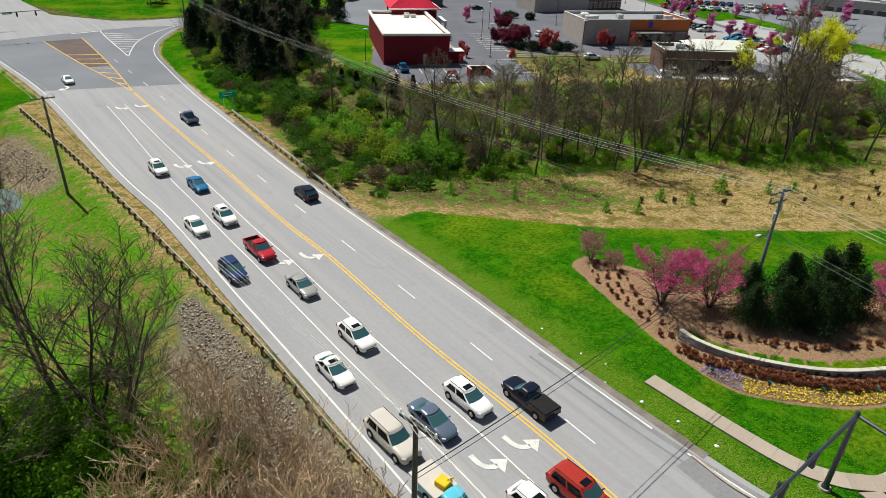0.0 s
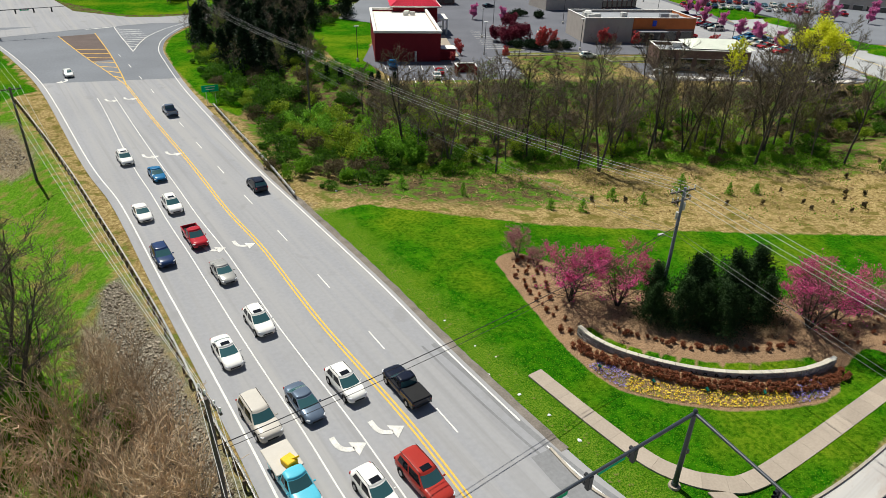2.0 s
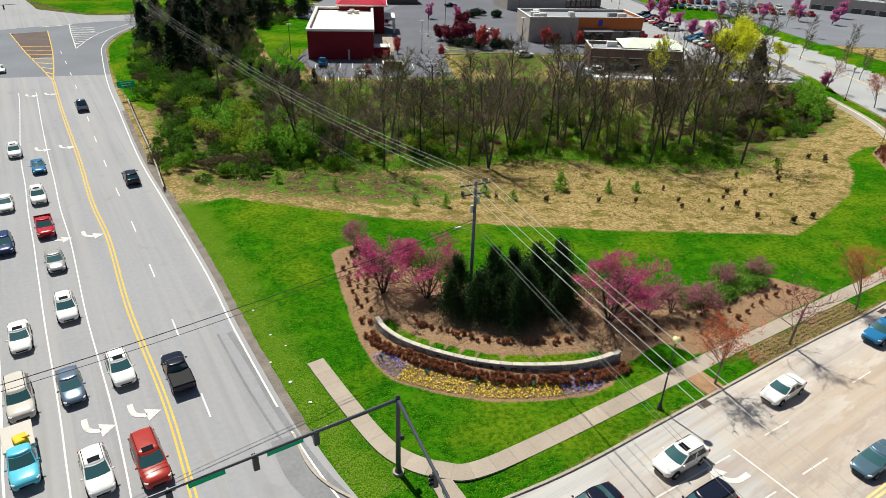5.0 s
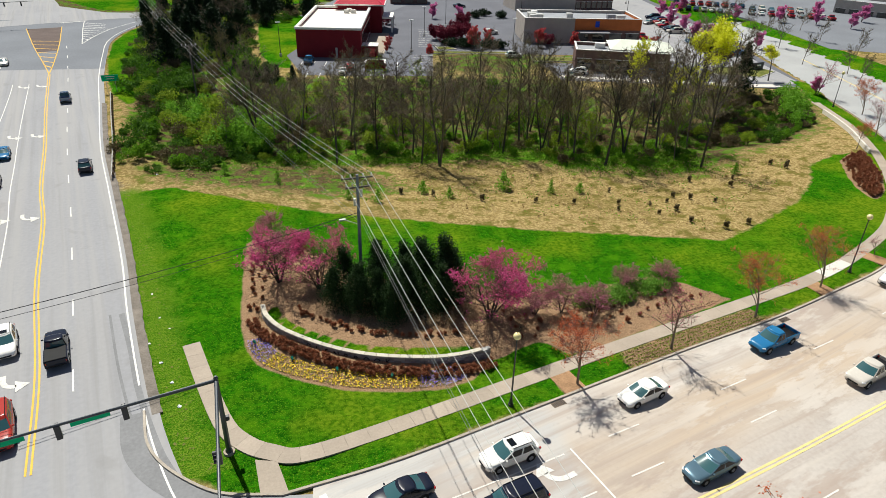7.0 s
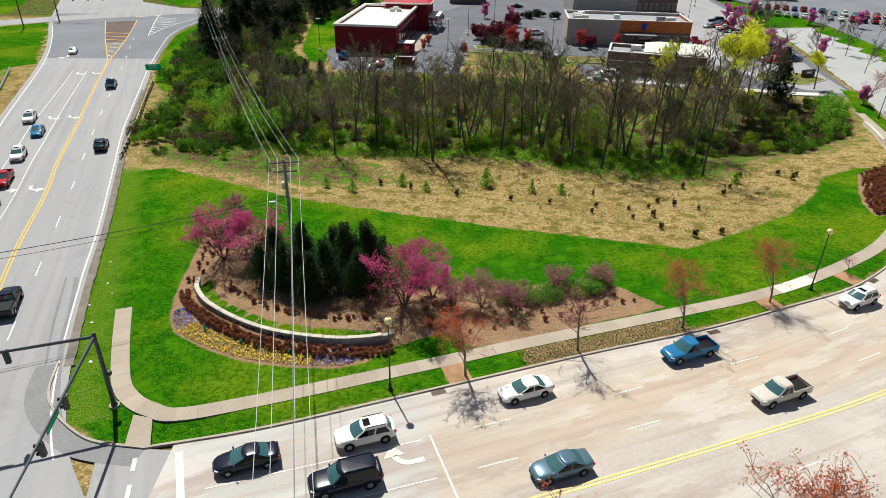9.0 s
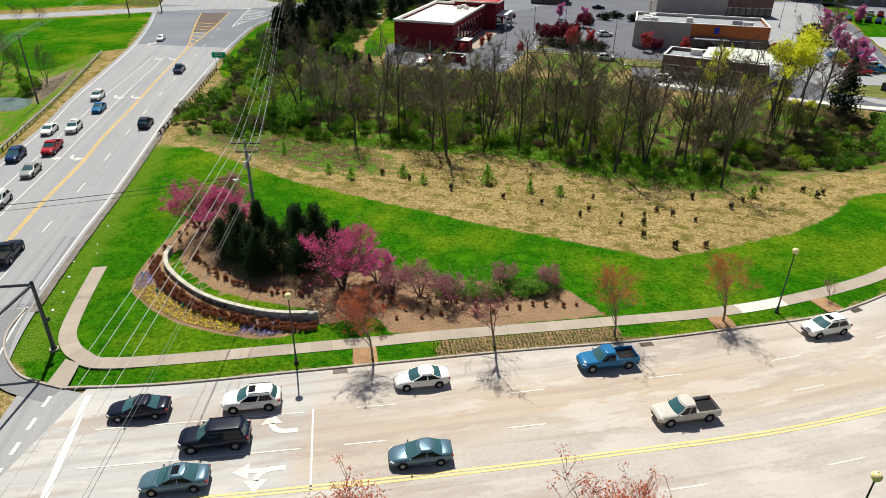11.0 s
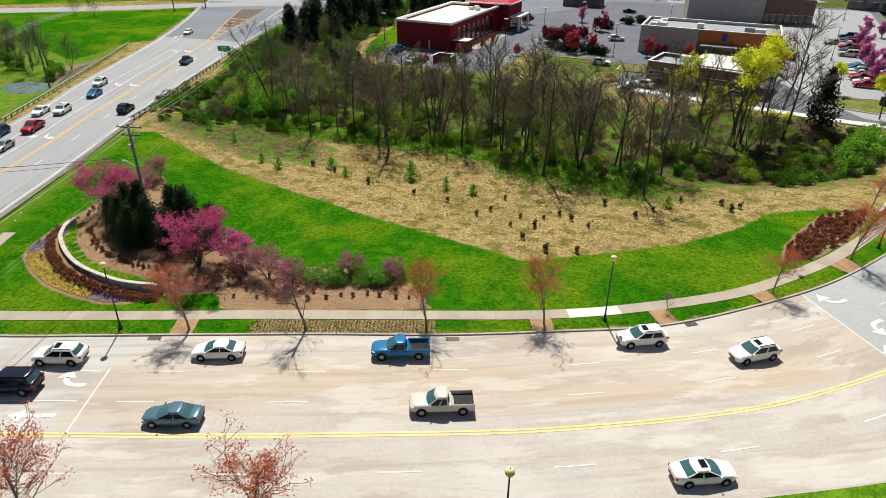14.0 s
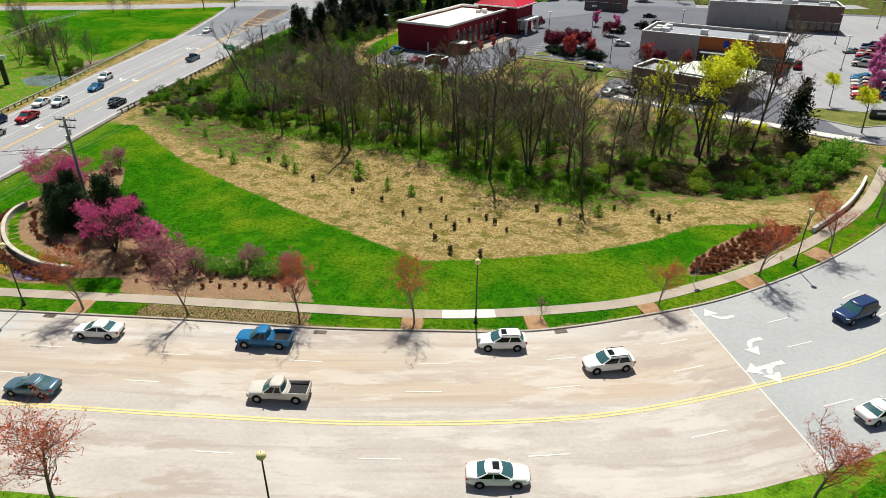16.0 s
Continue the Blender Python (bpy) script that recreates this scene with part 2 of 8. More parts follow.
def part(name, bm, material, parent, label="", smooth=False):
    ob = new(name, mesh_of(name, bm, material, smooth))
    ob.parent = parent
    return tagged(ob, label) if label else ob


def thing(name, label, category, group="", kind="", m=None):
    ob = new(name)
    ob.empty_display_size = 0.3
    if m is not None:
        ob.matrix_basis = m
    return tagged(ob, label, category, group, kind)


def solid(name, bm, material, label, category, group="", kind="", m=None, smooth=False):
    ob = new(name, mesh_of(name, bm, material, smooth))
    if m is not None:
        ob.matrix_basis = m
    return tagged(ob, label, category, group, kind)


def box(bm, cx, cy, cz, sx, sy, sz, rz=0.0, bevel=0.0, rx=0.0, ry=0.0):
    made = bmesh.ops.create_cube(bm, size=1.0)["verts"]
    if bevel:
        bmesh.ops.scale(bm, vec=(sx, sy, sz), verts=made)
        edges = list({e for v in made for e in v.link_edges})
        out = bmesh.ops.bevel(bm, geom=edges, offset=bevel, segments=1, affect="EDGES")
        made = list({v for f in out["faces"] for v in f.verts} | {v for v in made if v.is_valid})
        bmesh.ops.transform(bm, matrix=pose(cx, cy, cz, rx, ry, rz), verts=made)
    else:
        bmesh.ops.transform(bm, matrix=pose(cx, cy, cz, rx, ry, rz) @ Matrix.Diagonal((sx, sy, sz, 1)), verts=made)
    return made


def rod(bm, a, b, r0, r1=None, n=8, caps=True):
    """Tapered rod from a to b."""
    a, b = Vector(a), Vector(b)
    r1 = r0 if r1 is None else r1
    q = (b - a).to_track_quat("Z", "Y")
    rings = []
    for p, r in ((a, r0), (b, r1)):
        rings.append([bm.verts.new(p + q @ Vector((r * math.cos(2 * math.pi * k / n), r * math.sin(2 * math.pi * k / n), 0))) for k in range(n)])
    for k in range(n):
        bm.faces.new((rings[0][k], rings[0][(k + 1) % n], rings[1][(k + 1) % n], rings[1][k]))
    if caps:
        bm.faces.new(rings[1])
        bm.faces.new(rings[0][::-1])


def curve(pts, step=1.0):
    """Smooth line through plan points, as evenly spaced points."""
    p = np.array(pts, float)
    p = np.vstack([2 * p[0] - p[1], p, 2 * p[-1] - p[-2]])
    fine = []
    for i in range(1, len(p) - 2):
        a, b, c, d = p[i - 1:i + 3]
        for t in np.linspace(0, 1, 24, endpoint=False):
            fine.append(0.5 * (2 * b + (c - a) * t + (2 * a - 5 * b + 4 * c - d) * t * t + (3 * b - a - 3 * c + d) * t ** 3))
    fine.append(p[-2])
    fine = np.array(fine)
    s = np.r_[0, np.cumsum(np.linalg.norm(np.diff(fine, axis=0), axis=1))]
    k = max(2, int(s[-1] / step) + 1)
    u = np.linspace(0, s[-1], k)
    return np.stack([np.interp(u, s, fine[:, n]) for n in range(fine.shape[1])], 1)


def offset(line, d):
    """A plan line moved to its left by d."""
    t = np.gradient(line, axis=0)
    t /= np.linalg.norm(t, axis=1)[:, None]
    return line + d * np.stack([-t[:, 1], t[:, 0]], 1)


def ribbon(bm, a, b, z):
    """Strip between two lines with as many points; z: a height or a function of x, y."""
    f = z if callable(z) else (lambda x, y: z)
    va = [bm.verts.new((*p, f(*p))) for p in a]
    vb = [bm.verts.new((*p, f(*p))) for p in b]
    for i in range(len(va) - 1):
        bm.faces.new((va[i], va[i + 1], vb[i + 1], vb[i]))


def sheet(bm, pts, z, thick=0.0):
    vs = [bm.verts.new((*p, z)) for p in pts]
    f = bm.faces.new(vs)
    if f.normal.z < 0 or sum(a[0] * b[1] - b[0] * a[1] for a, b in zip(pts, list(pts[1:]) + [pts[0]])) < 0:
        bmesh.ops.reverse_faces(bm, faces=[f])
    if thick:
        out = bmesh.ops.extrude_face_region(bm, geom=[f])
        bmesh.ops.translate(bm, vec=(0, 0, thick), verts=[v for v in out["geom"] if isinstance(v, bmesh.types.BMVert)])
        bmesh.ops.recalc_face_normals(bm, faces=bm.faces)
    bmesh.ops.triangulate(bm, faces=[g for g in bm.faces if len(g.verts) > 4])


def inside(poly, x, y):
    """Signed distance to a polygon, positive within it."""
    x, y = np.asarray(x, float), np.asarray(y, float)
    p = np.array(poly, float)
    best, within = np.full(x.shape, 1e9), np.zeros(x.shape, bool)
    for (ax, ay), (bx, by) in zip(p, np.roll(p, -1, 0)):
        dx, dy = bx - ax, by - ay
        t = np.clip(((x - ax) * dx + (y - ay) * dy) / (dx * dx + dy * dy + 1e-12), 0, 1)
        best = np.minimum(best, np.hypot(x - ax - t * dx, y - ay - t * dy))
        cross = (ay > y) != (by > y)
        with np.errstate(divide="ignore", invalid="ignore"):
            within ^= cross & (x < (bx - ax) * (y - ay) / (by - ay + 1e-12) + ax)
    return np.where(within, best, -best)


def smooth01(v, a, b):
    t = np.clip((np.asarray(v, float) - a) / (b - a), 0, 1)
    return t * t * (3 - 2 * t)


# ---- the plan ----
KERB_FAR = curve([(-33, 40.6), (-25, 41.45), (-16, 43.2), (-5, 45.4), (3.7, 47.1), (14, 48.9), (24, 51.3), (34.3, 54.3), (45, 60.3), (53.2, 66.2), (62.6, 75.4), (69.2, 83.6), (74.5, 91.5), (80, 103), (87, 121), (96, 145), (106, 172), (114, 200)])
KERB_NEAR = curve([(-46, 16.2), (-30, 19.3), (-7, 24), (1.6, 25.8), (9.5, 27.3), (25, 31.2), (46.4, 37.9), (54, 41.7), (61.4, 46.8), (75, 59), (88, 76), (98, 96), (108, 120), (118, 150), (128, 185), (132, 200)])
HWY_LEFT = curve([(-52, -40), (-56, 10), (-59.8, 45), (-61.4, 55), (-63.3, 65.5), (-65.9, 79), (-67.1, 85), (-71.1, 106), (-75.4, 122.8), (-84.9, 167), (-93, 195), (-103, 225), (-118, 280), (-135, 340)])
HWY_RIGHT = curve([(-36.5, 36), (-39, 40.5), (-41, 46), (-42.6, 52.5), (-45.1, 66), (-46.9, 77.5), (-50.6, 97), (-54, 115), (-57.6, 140), (-60.4, 160), (-62.6, 182), (-63.6, 199), (-61, 215), (-53, 233), (-40, 241.5)])
YELLOW = curve([(-49.3, 47), (-51, 58), (-54.1, 73), (-56.6, 88.5), (-59.1, 100), (-62, 117), (-66.3, 140), (-70.6, 165)])
BLVD_MID = curve([(-27, 29.2), (-17.4, 30.75), (-2, 33.4), (10.3, 35.8), (23.1, 38.6), (35.7, 42.5), (44.6, 46.5), (55.6, 53.3), (65.1, 60.2), (77, 73), (87, 90), (97, 115), (108, 145)])
GUARD_L = curve([(-61.3, 47), (-62.9, 56), (-64.7, 64.1), (-66.8, 75), (-68.8, 84), (-72.2, 98), (-76.8, 116.3), (-81.9, 135), (-88.9, 159.3)])
GUARD_R = curve([(-50.6, 100.6), (-52.2, 115), (-54.4, 131), (-56.2, 145)])
LAWN = [(-42.6, 52), (-44.3, 62), (-46.2, 77), (-49.2, 94.9), (-43, 96), (-32.5, 88.7), (-25, 83.5), (-13.9, 78.2), (-1.3, 72.4), (11.5, 67.4), (20, 64),
        (26.3, 66.2), (37.4, 71), (44.5, 76), (50.2, 82), (58, 84.6), (64.5, 84.5), (70.5, 92), (76, 106), (84, 124), (86, 121), (79.5, 103), (74, 91.5), (69, 83.6), (62.4, 75.4), (53, 66.2), (45, 60.4),
        (34.2, 54.4), (24, 51.5), (3.7, 47.3), (-16, 43.4), (-25, 41.6), (-33, 40.8), (-36.6, 41.9), (-40.6, 45.6)]
BED = [(-34.4, 71.4), (-35, 61), (-34.8, 57.3), (-33.8, 54.6), (-31, 52), (-27.6, 49.8), (-23.3, 48.3), (-19.3, 47.6), (-16.7, 48.3), (-14.8, 50), (-9.4, 51.6), (-7.6, 48.9),
       (0, 50.3), (12.4, 52.8), (9.5, 56.5), (7, 59), (3, 58.6), (-3, 58.2), (-8, 59.5), (-12, 61.5), (-17, 63.5), (-24, 67.5), (-28, 74.5), (-31, 78.5), (-33.8, 77.5)]
BED_EAST = [(48.1, 69.2), (49.5, 73), (51.5, 76.2), (55.8, 82), (60, 84.3), (62.8, 84), (60, 79.5), (56.8, 75), (52.5, 70.8), (49.2, 68.7)]
WOODS = [(-50, 112), (-40, 106), (-24, 106), (-12, 103.5), (4, 101), (12, 99), (17, 92), (24, 90), (33, 86), (40, 88), (46, 92), (56, 93), (66, 97), (74, 105), (80, 118), (72, 112), (62, 108),
         (50, 107), (40, 112), (30, 137), (12, 142), (-8, 145), (-24, 149), (-30, 160), (-34, 200), (-40, 225), (-50, 228), (-52, 205), (-46, 180), (-49, 150), (-53, 140), (-51, 125)]
VERGE = [(-56.3, 147), (-52.5, 138), (-47, 160), (-46, 185), (-47, 205), (-50, 222), (-55, 226), (-60, 214), (-62.4, 199), (-61.4, 182), (-58.8, 160)]
LOT_GRASS = [(-24, 228), (-26, 200), (-27, 172), (-25, 158), (-21, 156), (-20, 170), (-4, 212), (0, 235)]
LOT_GREEN_EAST = [(84.5, 117), (93, 138), (104, 170), (116, 205), (132, 262), (142, 262), (136, 200), (124, 150), (118, 120), (100, 98)]
ISLAND_EDGE = [(-86, 160), (-93.5, 195), (-103, 222), (-114, 222), (-110, 213), (-96, 200), (-89, 176)]
FIELD_WEST = [(-48, 106), (-44, 99), (-24, 89), (-12, 90), (-14, 99), (-30, 107)]
WOOD_EDGE = [(-46, 106), (-30, 105), (0, 101), (17, 92), (34, 87), (42, 93), (20, 103), (0, 108), (-40, 116)]
EAST_GREEN = [(38, 126), (36, 112), (46, 104), (60, 104), (74, 114), (66, 124), (52, 126)]
LOT_GRASS_2 = [(12, 147), (16, 164), (32, 160.5), (46, 157), (60, 153), (60, 143), (34, 150), (26, 138)]
ISLAND = [(-132, 205), (-110, 215), (-97, 200), (-90, 176), (-86, 166), (-90.5, 161), (-100, 150), (-120, 160), (-180, 175), (-240, 160), (-240, 180), (-180, 188)]
FAR_GREEN = [(-72, 250), (-40, 251), (0, 260), (20, 300), (-40, 400), (-140, 420), (-100, 300)]
FAR_GREEN_L = [(-120, 240), (-145, 222), (-200, 200), (-300, 160), (-400, 300), (-160, 420), (-140, 330)]
NEAR_GREEN = [(46.5, 37.5), (54, 41.3), (61.4, 46.4), (75, 58.5), (88, 75.5), (98, 95.5), (112, 95), (100, 40), (60, 10), (-40, 0), (-46, 15.8), (-30, 18.9), (-7, 23.6), (9.5, 26.9), (25, 30.8)]
RIPRAP = [(-62.0, 48), (-63.7, 58), (-66.6, 72), (-69.1, 82), (-71.2, 88), (-73.4, 86), (-73.0, 80), (-70.3, 70), (-67.2, 58), (-65.5, 45)]
BANK_DIRT = [(-82.5, 124), (-83.5, 132), (-88, 146), (-93, 150), (-97, 140), (-91, 132), (-86, 125)]
LEFT_GREEN = [(-76, 84), (-79, 100), (-84, 112), (-93, 116), (-110, 108), (-110, 60), (-84, 60), (-80, 74)]
LEFT_GREEN_2 = [(-90, 141), (-93, 158), (-110, 160), (-125, 150), (-112, 138), (-98, 136)]


HWY_RING = [tuple(p) for p in offset(HWY_LEFT, 1.0)] + [(-110, 345), (-86, 262), (-70, 247), (-52, 243.5), (-38, 243)] + [tuple(p) for p in offset(HWY_RIGHT, -1.0)[::-1]]
HWY_RING += [(-36.3, 41.6), (-33.2, 40.7), (-30, 40), (-28, 25), (-30, 18), (-24, -40)]


WALL_LINE = curve([(-32.9, 62.4), (-32.6, 60.4), (-31.2, 57.8), (-28.0, 54.6), (-24.5, 52.35), (-20.0, 50.8), (-17, 50.5), (-14.6, 50.8)], 0.1)
BEHIND_WALL = [tuple(p) for p in offset(WALL_LINE, 0.2)[::8]] + [tuple(p) for p in offset(WALL_LINE, 1.5)[::8][::-1]]


def height(x, y):
    """Height of the ground."""
    x, y = np.asarray(x, float), np.asarray(y, float)
    edge_l = np.interp(y, GUARD_L[:, 1], GUARD_L[:, 0])
    edge_r = np.interp(y, HWY_RIGHT[:, 1], HWY_RIGHT[:, 0])
    z = np.where(inside(LAWN, x, y) > 0, 0.10, 0.0)
    far = smooth01(-inside(LAWN, x, y), 0.0, 18.0)
    dip = -1.9 * far * smooth01(x - edge_r, 1.5, 14.0) * (1 - smooth01(x, 66, 84)) * (y > 55)
    creek = -1.1 * np.exp(-((y - (104 - 0.10 * (x - 30) + 3 * np.sin(x * 0.11))) / 3.5) ** 2) * smooth01(x, -35, 5) * (1 - smooth01(x, 62, 74))
    lot = smooth01(y + 0.22 * x, 126, 137)
    z = z + (dip + creek) * (1 - lot) + 1.0 * lot * smooth01(x, -44, -26) * (1 - smooth01(y, 225, 260))
    z = z + 1.0 * smooth01(inside(BED, x, y), 0.8, 5.0) * (1 - smooth01(x, -14, -9))
    left = smooth01(edge_l - x, 0.6, 9.0) * (y < 170) * (1 - smooth01(y, 148, 168))
    z = z - 2.4 * left - 0.9 * np.exp(-(((x + 91) / 9) ** 2 + ((y - 126) / 7) ** 2)) * left
    bumps = 0.18 * np.sin(x * 0.31 + 1.3 * np.sin(y * 0.17)) * np.sin(y * 0.27 + x * 0.05)
    rough = np.clip(far * (1 - lot), 0, 1) * smooth01(x - edge_r, 3, 12) + left
    z = z + bumps * rough
    near = inside(np.vstack([KERB_FAR, KERB_NEAR[::-1]]), x, y)
    z = np.minimum(z, -0.14 + 0.07 * np.maximum(-inside(HWY_RING, x, y) - 1.0, 0))
    return np.where(near > -0.3, np.minimum(z, -0.12), z)


_HX, _HY = np.arange(-240, 241, 1.0), np.arange(-20, 301, 1.0)
_HZ = height(*np.meshgrid(_HX, _HY))


def ground_z(x, y):
    """Height of the ground at one place, from a table in steps of a metre."""
    u, v = min(max(x + 240, 0), 479.0), min(max(y + 20, 0), 319.0)
    i, j = int(u), int(v)
    a, b = u - i, v - j
    return float((_HZ[j, i] * (1 - a) + _HZ[j, i + 1] * a) * (1 - b) + (_HZ[j + 1, i] * (1 - a) + _HZ[j + 1, i + 1] * a) * b)


def axis(lo, hi, step, ends):
    mid = list(np.arange(lo, hi + 0.01, step))
    out, s, v = [], step, lo
    while v > ends[0]:
        s *= 1.25
        v -= s
        out.append(v)
    lo_side = out[::-1]
    out, s, v = [], step, hi
    while v < ends[1]:
        s *= 1.25
        v += s
        out.append(v)
    return np.array(lo_side + mid + out)


def ground_material():
    """Lawn, dry grass, leaf litter, mulch and stones, bounded by plan outlines stored on the vertices."""
    m = bpy.data.materials.new("ground_cover")
    m.use_nodes = True
    nt = m.node_tree
    b = nt.nodes["Principled BSDF"]
    b.inputs["Roughness"].default_value, b.inputs["Specular IOR Level"].default_value = 0.95, 0.0
    geo = nt.nodes.new("ShaderNodeNewGeometry")

    def noise_tex(scale, detail=4, rough=0.6):
        n = nt.nodes.new("ShaderNodeTexNoise")
        n.inputs["Scale"].default_value, n.inputs["Detail"].default_value, n.inputs["Roughness"].default_value = scale, detail, rough
        nt.links.new(geo.outputs["Position"], n.inputs["Vector"])
        return n.outputs[0]

    def span(v, a, b_, lo=0.0, hi=1.0):
        r = nt.nodes.new("ShaderNodeMapRange")
        r.inputs[1].default_value, r.inputs[2].default_value, r.inputs[3].default_value, r.inputs[4].default_value = a, b_, lo, hi
        nt.links.new(v, r.inputs[0])
        return r.outputs[0]

    def blend(f, a, c):
        x = nt.nodes.new("ShaderNodeMix")
        x.data_type = "RGBA"
        for sock, v in ((0, f), (6, a), (7, c)):
            if isinstance(v, tuple):
                x.inputs[sock].default_value = (*v, 1)
            elif isinstance(v, float):
                x.inputs[sock].default_value = v
            else:
                nt.links.new(v, x.inputs[sock])
        return x.outputs[2]

    def plus(a, c, k=1.0):
        x = nt.nodes.new("ShaderNodeMath")
        x.operation = "MULTIPLY_ADD"
        nt.links.new(a, x.inputs[0])
        x.inputs[1].default_value = k
        nt.links.new(c, x.inputs[2])
        return x.outputs[0]

    def region(name, wobble, soft):
        a = nt.nodes.new("ShaderNodeAttribute")
        a.attribute_name = name
        v = plus(span(n_mid, 0, 1, -wobble, wobble), a.outputs["Fac"], 1.0)
        return span(v, -soft, soft)

    n_big, n_mid, n_fine, n_tiny = noise_tex(0.07, 5), noise_tex(0.5, 5), noise_tex(2.6, 4), noise_tex(9.0, 3)
    dry = blend(span(n_fine, 0.36, 0.64), (0.25, 0.175, 0.06), (0.57, 0.44, 0.20))
    dry = blend(span(n_tiny, 0.42, 0.58), dry, blend(0.6, dry, (0.16, 0.10, 0.045)))
    dry = blend(span(n_mid, 0.50, 0.60, 0, 0.8), dry, (0.125, 0.115, 0.02))
    dry = blend(span(n_big, 0.48, 0.64, 0, 0.55), dry, blend(span(n_fine, 0.4, 0.6), (0.12, 0.085, 0.03), (0.26, 0.20, 0.07)))
    litter = blend(span(n_fine, 0.35, 0.65), (0.05, 0.035, 0.018), (0.16, 0.115, 0.06))
    litter = blend(span(n_mid, 0.46, 0.62), litter, blend(span(n_tiny, 0.35, 0.65), (0.045, 0.125, 0.010), (0.13, 0.27, 0.022)))
    grass = blend(span(n_fine, 0.36, 0.64), (0.006, 0.062, 0.002), (0.026, 0.150, 0.003))
    grass = blend(span(n_tiny, 0.48, 0.62, 0, 0.55), grass, (0.045, 0.19, 0.004))
    grass = blend(span(n_mid, 0.5, 0.68, 0, 0.8), grass, (0.06, 0.20, 0.004))
    grass = blend(span(n_big, 0.47, 0.62, 0, 0.85), grass, blend(span(n_fine, 0.4, 0.6), (0.07, 0.15, 0.004), (0.17, 0.24, 0.012)))
    grass = blend(span(n_tiny, 0.58, 0.66, 0, 0.75), grass, (0.16, 0.27, 0.015))
    weedy = blend(span(n_mid, 0.36, 0.52), blend(span(n_fine, 0.3, 0.7), (0.14, 0.13, 0.03), (0.29, 0.23, 0.08)), blend(span(n_fine, 0.3, 0.7), (0.05, 0.155, 0.008), (0.14, 0.28, 0.02)))
    worn = blend(span(n_tiny, 0.4, 0.6), (0.035, 0.13, 0.004), (0.15, 0.24, 0.02))
    worn = blend(span(n_fine, 0.60, 0.70, 0, 0.8), worn, (0.22, 0.16, 0.075))
    mulch = blend(span(n_tiny, 0.35, 0.65), (0.15, 0.085, 0.045), (0.42, 0.28, 0.17))
    mulch = blend(span(n_mid, 0.4, 0.65), mulch, (0.34, 0.215, 0.125))
    stones = blend(span(n_tiny, 0.42, 0.58), (0.09, 0.075, 0.05), (0.30, 0.265, 0.21))
    dirt = blend(span(n_fine, 0.35, 0.65), (0.14, 0.105, 0.065), (0.34, 0.28, 0.19))
    c = dry
    for name, wob, soft, col in (("woods", 5.0, 2.5, litter), ("weedy", 4.0, 1.5, weedy), ("dirt", 3.0, 0.8, dirt), ("riprap", 1.6, 0.6, stones), ("lawn", 0.8, 0.25, grass), ("worn", 2.5, 1.2, worn), ("mulch", 0.3, 0.1, mulch)):
        c = blend(region(name, wob, soft), c, col)
    nt.links.new(c, b.inputs["Base Color"])
    bp = nt.nodes.new("ShaderNodeBump")
    bp.inputs["Strength"].default_value, bp.inputs["Distance"].default_value = 1.0, 0.25
    nt.links.new(plus(n_tiny, n_fine, 0.5), bp.inputs["Height"])
    nt.links.new(bp.outputs[0], b.inputs["Normal"])
    return m


